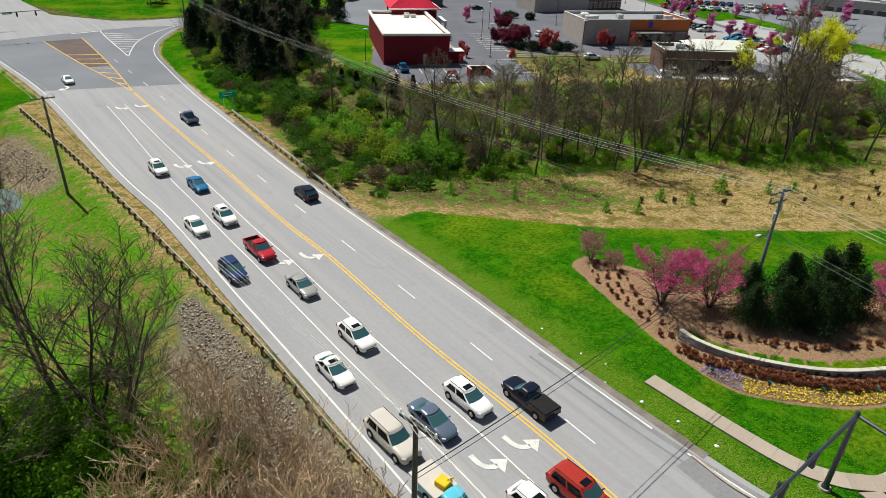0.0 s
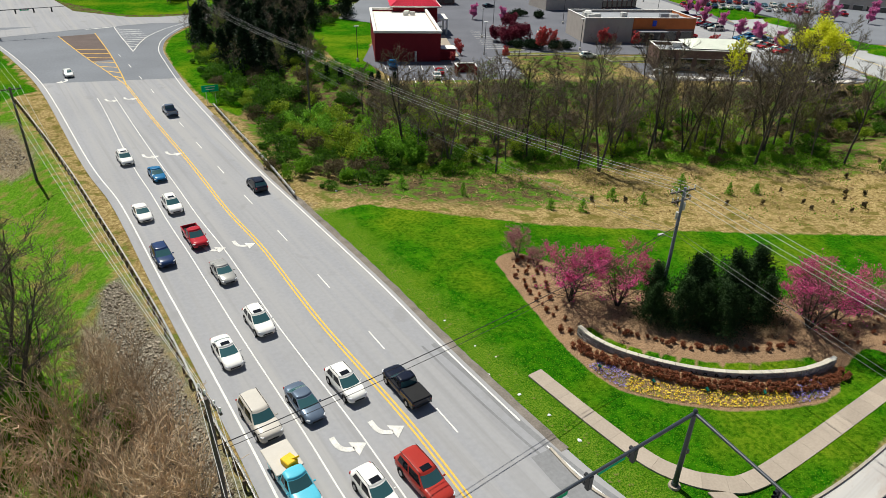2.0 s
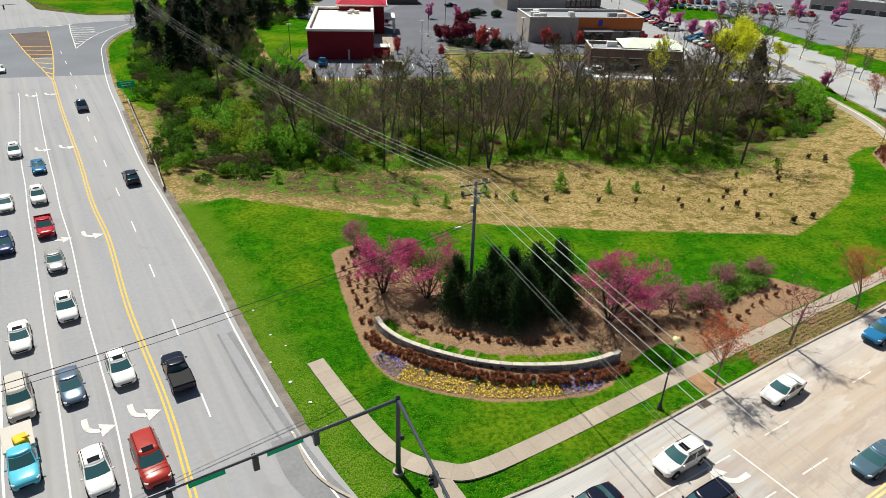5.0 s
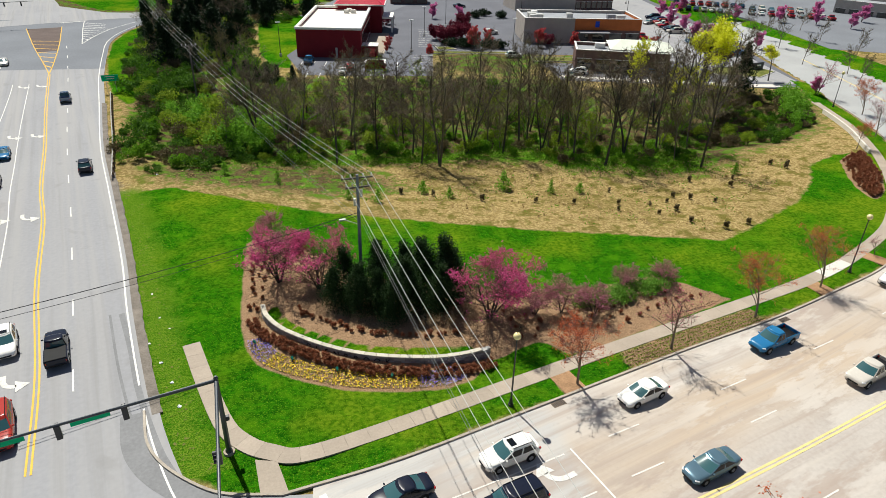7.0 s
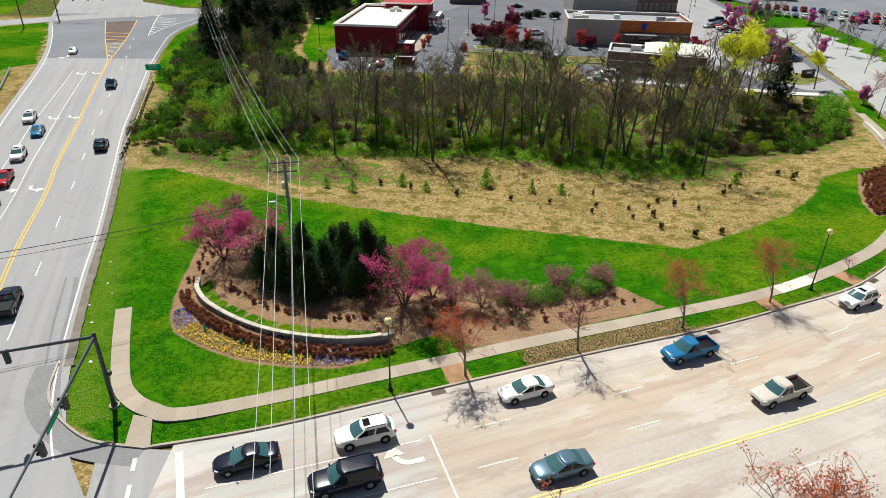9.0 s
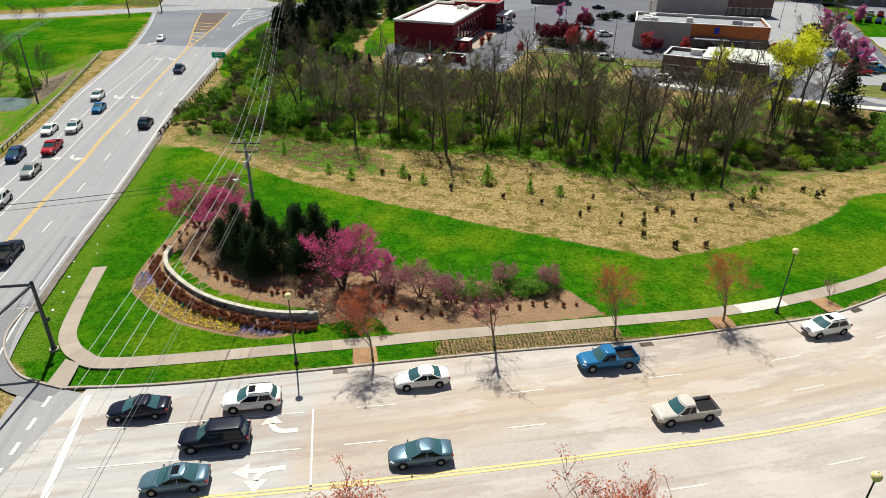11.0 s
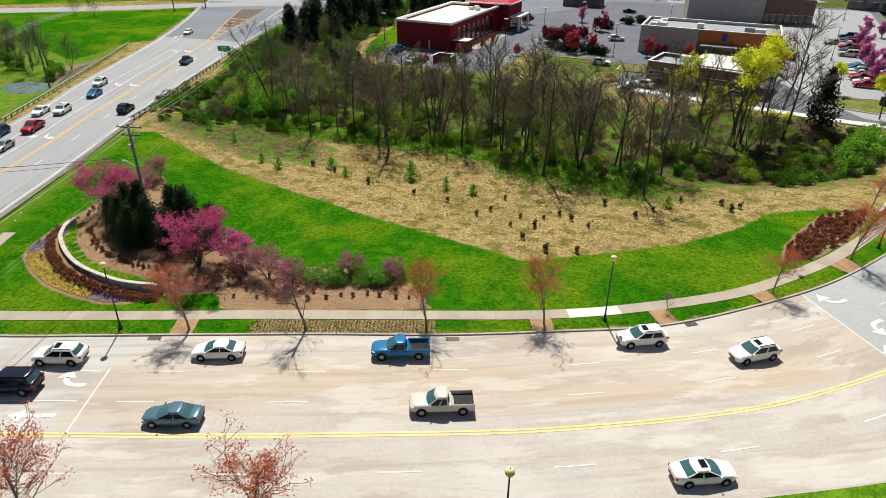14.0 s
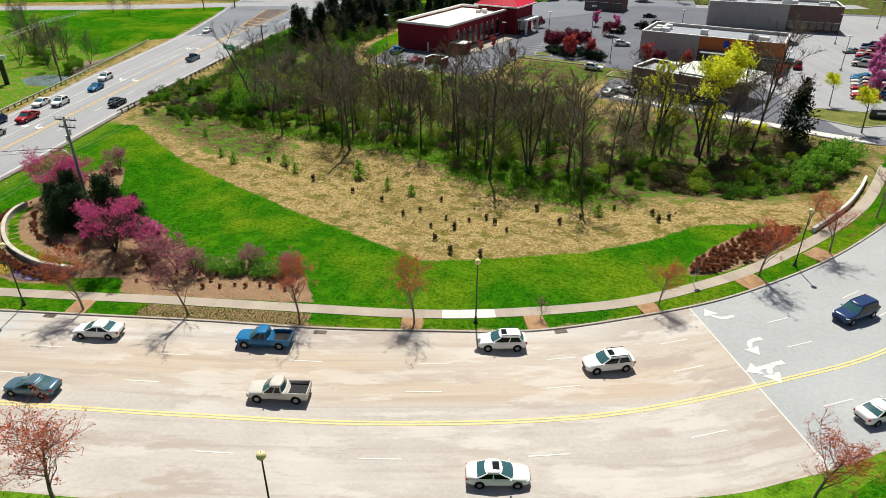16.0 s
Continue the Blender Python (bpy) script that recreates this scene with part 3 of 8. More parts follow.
def ground():
    gx, gy = axis(-112, 112, 1.0, (-1600, 1600)), axis(18, 172, 1.0, (-900, 1900))
    x, y = np.meshgrid(gx, gy)
    z = height(x, y)
    w, h = len(gx), len(gy)
    verts = np.stack([x.ravel(), y.ravel(), z.ravel()], 1)
    i = (np.arange(h - 1)[:, None] * w + np.arange(w - 1)[None]).ravel()
    faces = np.stack([i, i + 1, i + w + 1, i + w], 1)
    me = bpy.data.meshes.new("ground")
    me.from_pydata(verts.tolist(), [], faces.tolist())
    edge_l = np.interp(y, GUARD_L[:, 1], GUARD_L[:, 0])
    left_side = np.minimum(edge_l - x - 1.0, 175 - y)
    strip = inside(np.vstack([offset(KERB_FAR, 0.15)[0:60], offset(KERB_FAR, 2.3)[0:60][::-1]]), x, y)
    squares = np.full(x.shape, -9.0)
    for a, b_ in TREE_SQUARES:
        s = inside(np.vstack([offset(KERB_FAR, 0.1)[a:b_], offset(KERB_FAR, 2.3)[a:b_][::-1]]), x, y)
        squares = np.maximum(squares, s)
    regions = {
        "lawn": np.maximum.reduce([inside(p, x, y) for p in (LAWN, VERGE, LOT_GRASS, LOT_GREEN_EAST, ISLAND, ISLAND_EDGE, FAR_GREEN, FAR_GREEN_L, NEAR_GREEN)]),
        "woods": np.maximum.reduce([inside(WOODS, x, y), inside(LOT_GRASS_2, x, y), inside(EAST_GREEN, x, y), y - 232 + 0 * x, inside(FIELD_WEST, x, y)]),
        "mulch": np.minimum(np.maximum.reduce([inside(BED, x, y), inside(BED_EAST, x, y), squares]), -inside(BEHIND_WALL, x, y)),
        "worn": np.minimum(1.7 - np.abs(x - np.interp(y, HWY_RIGHT[:, 1], HWY_RIGHT[:, 0]) - 2.2), 97 - y) + 50 * np.minimum(0, y - 44),
        "weedy": np.maximum.reduce([np.minimum(left_side, 6.0) + 3.0 * (inside(LEFT_GREEN, x, y) > 0), inside(LEFT_GREEN, x, y), inside(LEFT_GREEN_2, x, y), inside(WOOD_EDGE, x, y) - 1.5]),
        "riprap": inside(RIPRAP, x, y),
        "dirt": np.maximum.reduce([inside(BANK_DIRT, x, y), inside([(-63.5, 46), (-66, 60), (-69.5, 74), (-74, 84), (-75, 80), (-73, 68), (-70, 44)], x, y), 1.6 - np.abs(x - np.interp(y, HWY_RIGHT[:, 1], HWY_RIGHT[:, 0]) - 0.3) + 50 * np.minimum(0, 100 - y) + 50 * np.minimum(0, y - 44)]),
    }
    for name, v in regions.items():
        a = me.attributes.new(name, "FLOAT", "POINT")
        a.data.foreach_set("value", np.clip(v, -20, 20).ravel().astype(np.float32))
    me.materials.append(ground_material())
    me.polygons.foreach_set("use_smooth", [True] * len(me.polygons))
    return tagged(new("ground", me), "gently sloping ground with mown lawn, dry field and leaf litter", "ground", kind="structure")


def near_index(line, x, y):
    return int(np.argmin(np.hypot(line[:, 0] - x, line[:, 1] - y)))


TREE_SQUARES = []
for a, b_ in ((-10.3, -7.9), (-3.6, 13.4), (22, 24.3), (33.4, 35.2), (43.8, 46.2), (54.6, 57), (62.8, 65)):
    TREE_SQUARES.append((int(np.argmin(np.abs(KERB_FAR[:, 0] - a))), int(np.argmin(np.abs(KERB_FAR[:, 0] - b_))) + 1))

ground()


# ---- roads ----
def part_of_line(line, y0, y1):
    return line[(line[:, 1] >= y0) & (line[:, 1] <= y1)]


def road_slab(name, bm, material, label):
    return solid(name, bm, material, label, "road", kind="structure")


bm = bmesh.new()
sheet(bm, HWY_RING, 0.0)
road_slab("road_highway", bm, ASPHALT, "grey worn asphalt four-lane highway")
# cloud shade over the junction, put into the colour of a darker strip
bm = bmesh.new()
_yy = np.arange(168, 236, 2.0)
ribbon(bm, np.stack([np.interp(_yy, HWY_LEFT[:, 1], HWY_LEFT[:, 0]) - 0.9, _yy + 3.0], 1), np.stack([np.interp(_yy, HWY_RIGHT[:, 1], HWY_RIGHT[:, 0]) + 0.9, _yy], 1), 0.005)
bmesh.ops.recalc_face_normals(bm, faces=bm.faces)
road_slab("road_junction", bm, ASPHALT_FAR, "asphalt before the lights, darkened for cloud shade")
bm = bmesh.new()
_n = 96
_a = curve(KERB_FAR[2:near_index(KERB_FAR, 48.2, 62.4) + 1], 1.0)
_b = curve(KERB_NEAR[12:near_index(KERB_NEAR, 57, 43.5) + 1], 1.0)
_ia, _ib = np.linspace(0, len(_a) - 1, _n), np.linspace(0, len(_b) - 1, _n)
_ra = np.stack([np.interp(_ia, range(len(_a)), _a[:, k]) for k in (0, 1)], 1)
_rb = np.stack([np.interp(_ib, range(len(_b)), _b[:, k]) for k in (0, 1)], 1)
ribbon(bm, _rb, _ra, 0.006)
_road = road_slab("road_boulevard", bm, PAVING, "pale worn boulevard paving with tyre stains")
_mid = (_ra + _rb) / 2
_along = np.r_[0, np.cumsum(np.linalg.norm(np.diff(_mid, axis=0), axis=1))]
for _name, _v in (("across", np.r_[np.zeros(_n), np.linalg.norm(_ra - _rb, axis=1)]), ("along", np.r_[_along, _along])):
    _road.data.attributes.new(_name, "FLOAT", "POINT").data.foreach_set("value", _v.astype(np.float32))
# concrete seam between the old paving and the asphalt
bm = bmesh.new()
ribbon(bm, np.array([_rb[-1] - (0.08, 0), _ra[-1] - (0.08, 0)]), np.array([_rb[-1] + (0.08, 0), _ra[-1] + (0.08, 0)]), 0.011)
bmesh.ops.recalc_face_normals(bm, faces=bm.faces)
road_slab("road_seam", bm, CONCRETE_PALE, "pale seam across the road")
bm = bmesh.new()
_a = KERB_FAR[near_index(KERB_FAR, 48.2, 62.4):]
_b = KERB_NEAR[near_index(KERB_NEAR, 57, 43.5):]
_ra = np.stack([np.interp(np.linspace(0, len(_a) - 1, _n), range(len(_a)), _a[:, k]) for k in (0, 1)], 1)
_rb = np.stack([np.interp(np.linspace(0, len(_b) - 1, _n), range(len(_b)), _b[:, k]) for k in (0, 1)], 1)
ribbon(bm, _rb, _ra, 0.002)
road_slab("road_east", bm, ASPHALT_EAST, "grey asphalt road curving towards the shops")
bm = bmesh.new()
_c = curve([(-300, 150), (-200, 186), (-140, 208.5), (-112, 222), (-92, 231), (-66, 239.5), (-30, 246), (30, 262), (120, 290)], 3.0)
ribbon(bm, offset(_c, -5.0), offset(_c, 5.0), 0.03)
road_slab("road_cross", bm, ASPHALT, "grey asphalt crossroad beyond the lights")


def kerb_run(line, name, label, side=1.0):
    bm = bmesh.new()
    a, b_ = line, offset(line, 0.18 * side)
    pieces = [(a, -0.08), (a, 0.13), (b_, 0.15), (b_, -0.08)]
    rows = [[bm.verts.new((*p, z)) for p in ln] for ln, z in pieces]
    for r0, r1 in zip(rows, rows[1:]):
        for i in range(len(r0) - 1):
            bm.faces.new((r0[i], r0[i + 1], r1[i + 1], r1[i]))
    bmesh.ops.recalc_face_normals(bm, faces=bm.faces)
    solid(name, bm, KERB, label, "kerb", kind="structure")


_corner = curve([(-42.5, 51.5), (-42.0, 48.0), (-40.7, 45.4), (-38.4, 42.9), (-36.4, 41.6), (-33, 40.6)], 0.5)
kerb_run(np.vstack([_corner[:-1], KERB_FAR]), "kerb", "concrete kerb round the lawn corner")
kerb_run(KERB_NEAR[KERB_NEAR[:, 0] > -29.5], "kerb", "concrete kerb along the boulevard", -1.0)

# gravelly dirt edge between the highway and the lawn
bm = bmesh.new()
_e = part_of_line(HWY_RIGHT, 50, 140)
_rag = np.random.RandomState(2)
ribbon(bm, offset(_e, -0.45), _e + (offset(_e, -1.25) - _e) * _rag.uniform(0.92, 1.08, (len(_e), 1)), 0.012)
bmesh.ops.recalc_face_normals(bm, faces=bm.faces)
road_slab("road_shoulder", bm, mat("gravelly_dirt", (0.20, 0.175, 0.15), 0.95, var=0.4, scale=0.8, fine=7, bump=0.5, spec=0.0), "narrow gravelly dirt road edge")

# grassy shoulder behind the near kerb
bm = bmesh.new()
_s0, _s1, _s2 = (offset(KERB_NEAR, _d)[KERB_NEAR[:, 0] > -29.5] for _d in (-0.18, -1.6, -3.4))
ribbon(bm, _s1, _s0, 0.135)
_rows = [[bm.verts.new((*p, z)) for p in ln] for ln, z in ((_s1, 0.13), (_s2, -0.25))]
for i in range(len(_s1) - 1):
    bm.faces.new((_rows[1][i], _rows[1][i + 1], _rows[0][i + 1], _rows[0][i]))
bmesh.ops.recalc_face_normals(bm, faces=bm.faces)
solid("grass_shoulder", bm, mat("shoulder_grass", (0.035, 0.13, 0.006), 0.95, var=0.5, scale=0.5, fine=5, bump=0.6, tint=(0.12, 0.23, 0.012), spec=0.0), "mown grass shoulder behind the kerb", "grass", kind="structure")

# gutter apron at the corner
bm = bmesh.new()
ribbon(bm, offset(_corner, -1.6), offset(_corner, -0.02), 0.010)
road_slab("road_patch", bm, ASPHALT_NEW, "dark fresh asphalt patch at the corner")


for _pts, _w in (([(-45.6, 66), (-44.2, 60), (-43.0, 54), (-41.0, 47), (-39, 42.5)], 0.5), ([(-46.6, 66), (-45.0, 58), (-43.4, 51.5), (-41.6, 45.5)], 0.22)):
    bm = bmesh.new()
    _p = curve(_pts, 0.5)
    ribbon(bm, offset(_p, -_w / 2), offset(_p, _w / 2), 0.007)
    bmesh.ops.recalc_face_normals(bm, faces=bm.faces)
    road_slab("tyre_mark", bm, ASPHALT_NEW, "dark tyre mark curving off the highway")


# sidewalk slabs
def sidewalk():
    outer = curve([(-39.95, 59.1), (-38.6, 53), (-37.2, 47.9), (-35.7, 45.5), (-33.9, 44.05), (-31.5, 43.1), (-25.7, 43.8), (-10.6, 46.7), (-3.2, 48.2), (13.3, 51.2), (22.5, 53.0), (31, 55.6), (42, 60.5), (50.2, 66.5), (56.5, 72.4), (63.8, 81), (70, 90), (74.3, 98), (80, 112)], 0.25)
    walk_ob = thing("sidewalk", "tan concrete sidewalk with cast slabs", "sidewalk", kind="structure")
    inner = offset(outer, 1.45)
    step = 7
    for i in range(0, len(outer) - step - 1, step):
        bm = bmesh.new()
        a, b_ = outer[i:i + step + 1].copy(), inner[i:i + step + 1].copy()
        g = 0.012 / max(1e-6, np.linalg.norm(a[1] - a[0]))
        a[0] += (a[1] - a[0]) * g
        b_[0] += (b_[1] - b_[0]) * g
        z = 0.145
        ring = [tuple(p) for p in a] + [tuple(p) for p in b_[::-1]]
        vs = [bm.verts.new((*p, z)) for p in ring]
        lo = [bm.verts.new((*p, z - 0.12)) for p in ring]
        n = len(ring)
        for k in range(step):
            bm.faces.new((vs[k], vs[k + 1], vs[n - 2 - k], vs[n - 1 - k]))
        for k in range(n):
            bm.faces.new((lo[k], lo[(k + 1) % n], vs[(k + 1) % n], vs[k]))
        bmesh.ops.recalc_face_normals(bm, faces=bm.faces)
        pale = 24.5 < outer[i][0] < 29.3
        part("slab", bm, CONCRETE_PALE if pale else CONCRETE, walk_ob, "new pale concrete slab" if pale else "")
    bm = bmesh.new()
    sheet(bm, [(-34.6, 44.2), (-33.1, 43.6), (-32.6, 40.75), (-34.4, 40.95)], 0.03, 0.11)
    part("ramp", bm, CONCRETE, walk_ob)


sidewalk()
MULCH = mat("brown_bark_mulch", (0.34, 0.205, 0.115), 0.95, var=0.35, scale=1.2, fine=9, bump=0.6, bump_scale=14, spec=0.0)
for _a, _b in TREE_SQUARES:
    if _b - _a > 6:
        continue
    bm = bmesh.new()
    ribbon(bm, offset(KERB_FAR, 0.17)[_a:_b], offset(KERB_FAR, 2.45)[_a:_b], 0.142)
    bmesh.ops.recalc_face_normals(bm, faces=bm.faces)
    solid("mulch_square", bm, MULCH, "square of brown bark mulch round a street tree", "planting square", kind="structure")


# ---- road markings ----
def line_paint(pts, width=0.14, z=0.016, material=None, label="white painted road line", a=0.0, b_=0.0):
    bm = bmesh.new()
    p = np.array(pts, float)
    ribbon(bm, offset(p, -width / 2), offset(p, width / 2), z)
    bmesh.ops.recalc_face_normals(bm, faces=bm.faces)
    ob = solid("road_line", bm, material or PAINT_W, label, "road marking", kind="structure")
    return ob


line_paint(part_of_line(HWY_LEFT, 44, 215), 0.16)
line_paint(part_of_line(HWY_RIGHT, 54, 240), 0.16)
line_paint(part_of_line(HWY_RIGHT, 40, 52), 0.14)
_y = np.arange(47, 158, 1.0)
_L = np.interp(_y, HWY_LEFT[:, 1], HWY_LEFT[:, 0])
_Y = np.interp(_y, YELLOW[:, 1], YELLOW[:, 0])
for f0, f1 in ((0.345, 0.53), (0.665, 0.745)):
    f = f0 + (f1 - f0) * smooth01(_y, 95, 160)
    line_paint(np.stack([_L + f * (_Y - _L), _y], 1), 0.12)
line_paint(offset(YELLOW, 0.17), 0.15, material=PAINT_Y, label="yellow painted centre line")
line_paint(offset(YELLOW, -0.17), 0.15, material=PAINT_Y, label="yellow painted centre line")
DASH = curve([(-46.5, 47), (-48.2, 57), (-50.1, 68.4), (-52.1, 79.9), (-54.2, 91.7), (-56.4, 103.1), (-58.5, 114.5), (-60.5, 126), (-62.5, 138.2), (-64.6, 150.2), (-66.5, 162), (-69, 176), (-71.5, 190), (-74, 202)], 0.5)
for i in range(17, len(DASH) - 8, 23):
    line_paint(DASH[i:i + 7], 0.13)
# yellow island before the lights, with hatching
_il, _ir = curve([(-70.6, 165), (-74.5, 178), (-80, 196), (-87, 221)], 1.0), curve([(-70.6, 165), (-72, 178), (-74.6, 198), (-78.5, 223)], 1.0)
line_paint(_il, 0.2, material=PAINT_Y, label="yellow painted island edge")
line_paint(_ir, 0.2, material=PAINT_Y, label="yellow painted island edge")
for k in range(6, 38, 5):
    line_paint([_il[min(k + 3, len(_il) - 1)], _ir[k]], 0.35, material=PAINT_Y, label="yellow painted hatching")
bm = bmesh.new()
ribbon(bm, _il[24:58], _ir[24:58], 0.012)
solid("road_patch", bm, mat("brown_asphalt", (0.13, 0.10, 0.09), 0.9, var=0.2, scale=0.3, fine=3), "brown stained asphalt island", "road", kind="structure")
# white gore of the slip road
_g0, _g1 = curve([(-69.3, 197), (-70.6, 206), (-72.5, 219), (-74, 231)], 1.0), curve([(-69.3, 197), (-67.5, 208), (-65, 217), (-60, 227), (-53, 236)], 1.0)
line_paint(_g0, 0.2)
line_paint(_g1, 0.2)
for k in range(5, 30, 3):
    line_paint([_g0[min(k + 2, len(_g0) - 1)], _g1[k] if k < 22 else _g0[min(k, len(_g0) - 1)] + np.array([6.0, -1.0])], 0.3)
line_paint([(-81, 229), (-73.5, 231.5)], 0.5)
# boulevard
for d in (0.15, -0.15):
    line_paint(offset(BLVD_MID, d), 0.18, z=0.02, material=PAINT_YP, label="pale yellow painted centre line")
for d in (3.6, 7.3):
    ln = offset(BLVD_MID, d)
    for i in range(near_index(ln, -10, 33 + d), near_index(ln, 90, 95), 12):
        line_paint(ln[i:i + 4], 0.12, z=0.02, material=PAINT_FADED)
for d in (-3.6,):
    ln = offset(BLVD_MID, d)
    for i in range(3, near_index(ln, 90, 80), 12):
        line_paint(ln[i:i + 4], 0.12, z=0.02, material=PAINT_FADED)
for d in (3.6, 7.3):
    ln = offset(BLVD_MID, d)
    line_paint(ln[0:near_index(ln, -12.4, 33 + d)], 0.12, z=0.02, material=PAINT_FADED)
line_paint([(-30.5, 40.0), (-28.9, 32.6), (-28.3, 29.8)], 0.5, z=0.02)
line_paint([(-12.7, 39.2), (-11.3, 31.6)], 0.14, z=0.02)
for k in range(9):
    line_paint([(-33.4 + 0.25 * k, 39.8 - 2.4 * k), (-33.3 + 0.25 * k, 38.6 - 2.4 * k)], 0.3, z=0.02)


def arrow(x, y, rz, kind="left", size=1.0):
    """Curved turn arrow, 2.5 m long, pointing along +y before it bends to its left."""
    bm = bmesh.new()
    s = -1.0 if kind == "right" else 1.0
    stem = [(0, -1.3), (0.02 * s, -0.4), (-0.15 * s, 0.15), (-0.55 * s, 0.5), (-0.85 * s, 0.6)]
    ln = curve(stem, 0.12)
    ribbon(bm, offset(ln, -0.21), offset(ln, 0.21), 0.0)
    head = [(-0.80 * s, 1.38), (-0.80 * s, -0.18), (-1.85 * s, 0.6)]
    bm.faces.new([bm.verts.new((*p, 0.0)) for p in head])
    if kind == "both":
        ahead = np.array([(0.0, -1.0), (0.0, 0.0), (0.0, 1.1)])
        ribbon(bm, offset(ahead, -0.19), offset(ahead, 0.19), 0.002)
        bm.faces.new([bm.verts.new((*p, 0.0)) for p in ((0.72, 1.1), (-0.72, 1.1), (0.0, 2.2))])
    bmesh.ops.recalc_face_normals(bm, faces=bm.faces)
    for f in bm.faces:
        if f.normal.z < 0:
            f.normal_flip()
    solid("road_arrow", bm, PAINT_ARROW, "white painted turn arrow on the road", "road marking", kind="structure", m=pose(x, y, 0.022, 0, 0, rz) @ Matrix.Scale(size * 0.9, 4))


for x, y in ((-56.4, 57), (-53.3, 57.6), (-62.3, 90.3), (-59.1, 90.2), (-68.0, 122.2), (-64.8, 122.4), (-73.8, 154.5), (-70.7, 154.8)):
    arrow(x, y, 194, "left", 1.1)
arrow(-81.5, 172, 196, "right", 1.35)
for x, y, k in ((-14.7, 36.8, "right"), (-14.7, 33.2, "both"), (51.3, 61.4, "right"), (53.4, 58.2, "left")):
    arrow(x, y, 100 if x < 0 else 125, k, 1.15)
arrow(54.6, 54.9, 125, "both", 1.3)

# ---- plants ----
def limbs(rng, h, r, spread, first, levels, kids, up=0.35, stems=1, wob=0.12, ratio=0.62):
    """Branch segments of a bare tree: tapered, forking and bending upwards."""
    segs, tips = [], []

    def grow(p, d, length, rad, lev):
        n = 4 if lev == 0 else 3 if lev == 1 else 2
        pts = [p]
        for k in range(n):
            d = (d + Vector((rng.gauss(0, wob if lev else wob * 0.4), rng.gauss(0, wob if lev else wob * 0.4), rng.gauss(0, wob * 0.5) + up * 0.12 * (lev > 0)))).normalized()
            q = p + d * (length / n)
            r0 = rad * (1 - 0.6 * k / n)
            r1 = rad * (1 - 0.6 * (k + 1) / n)
            segs.append((p, q, r0, r1, lev))
            p = q
            pts.append(p)
        if lev >= levels:
            tips.append((p, d))
            return
        count = kids[min(lev, len(kids) - 1)]
        for k in range(count):
            f = first + (1 - first) * (k + rng.random()) / count if lev == 0 else 0.25 + 0.75 * (k + rng.random()) / count
            i = min(n - 1, int(f * n))
            base = pts[i].lerp(pts[i + 1], f * n - i)
            ang = rng.uniform(0, 2 * math.pi)
            side = Vector((math.cos(ang), math.sin(ang), 0))
            lean = spread * rng.uniform(0.7, 1.2)
            nd = (d * math.cos(lean) + side * math.sin(lean) + Vector((0, 0, up * 0.4))).normalized()
            grow(base, nd, length * ratio * rng.uniform(0.7, 1.1) * (1.0 if lev else (1.15 - 0.45 * f)), max(0.008, rad * 0.42 * (1 - 0.3 * f)), lev + 1)

    for s in range(stems):
        ang = 2 * math.pi * s / stems + rng.random()
        tilt = 0 if stems == 1 else rng.uniform(0.06, 0.18) if stems == 2 else rng.uniform(0.15, 0.45)
        grow(Vector((0, 0, -0.3)), Vector((math.cos(ang) * tilt, math.sin(ang) * tilt, 1)).normalized(), h * rng.uniform(0.9, 1.05), r, 0)
    return segs, tips


def limb_mesh(name, segs, material, thick=1.0, least=0.0, twig=None):
    """Tapered limbs in one mesh; the finer ones may have a bark of their own."""
    verts, faces, fine = [], [], []
    for p, q, r0, r1, lev in segs:
        n = 6 if lev == 0 else 4 if lev == 1 else 3
        d = (q - p).normalized()
        u = d.orthogonal().normalized()
        w = d.cross(u)
        i = len(verts)
        for c, r in ((p, max(least, r0 * thick)), (q, max(least * 0.8, r1 * thick))):
            for k in range(n):
                a = 2 * math.pi * k / n
                verts.append(c + r * (math.cos(a) * u + math.sin(a) * w))
        for k in range(n):
            faces.append((i + k, i + (k + 1) % n, i + n + (k + 1) % n, i + n + k))
            fine.append(1 if twig and lev >= 2 else 0)
    me = bpy.data.meshes.new(name)
    me.from_pydata([tuple(v) for v in verts], [], faces)
    me.materials.append(material)
    if twig:
        me.materials.append(twig)
        me.polygons.foreach_set("material_index", fine)
    return me


def leaf_mesh(name, spots, size, material, rng, flat=0.0, jitter=0.5):
    """Many small leaves, each a bent diamond, at the given spots."""
    verts, faces = [], []
    for p in spots:
        n = Vector((rng.gauss(0, 1), rng.gauss(0, 1), rng.gauss(0, 1) + flat)).normalized()
        u = n.orthogonal().normalized()
        a = rng.uniform(0, 6.28)
        u = (u * math.cos(a) + n.cross(u) * math.sin(a))
        w = n.cross(u)
        s = size * rng.uniform(1 - jitter, 1 + jitter)
        i = len(verts)
        verts += [p - u * s, p + w * s * 0.55 + n * s * 0.15, p + u * s, p - w * s * 0.55 + n * s * 0.15]
        faces.append((i, i + 1, i + 2, i + 3))
    me = bpy.data.meshes.new(name)
    me.from_pydata([tuple(v) for v in verts], [], faces)
    me.materials.append(material)
    return me


def plant(name, label, category, group, trunk=None, crown=None, crown_name="crown"):
    root = thing(name, label, category, group)
    for nm, me in (("trunk", trunk), (crown_name, crown)):
        if me:
            o = new(nm, me)
            o.parent = root
    return root


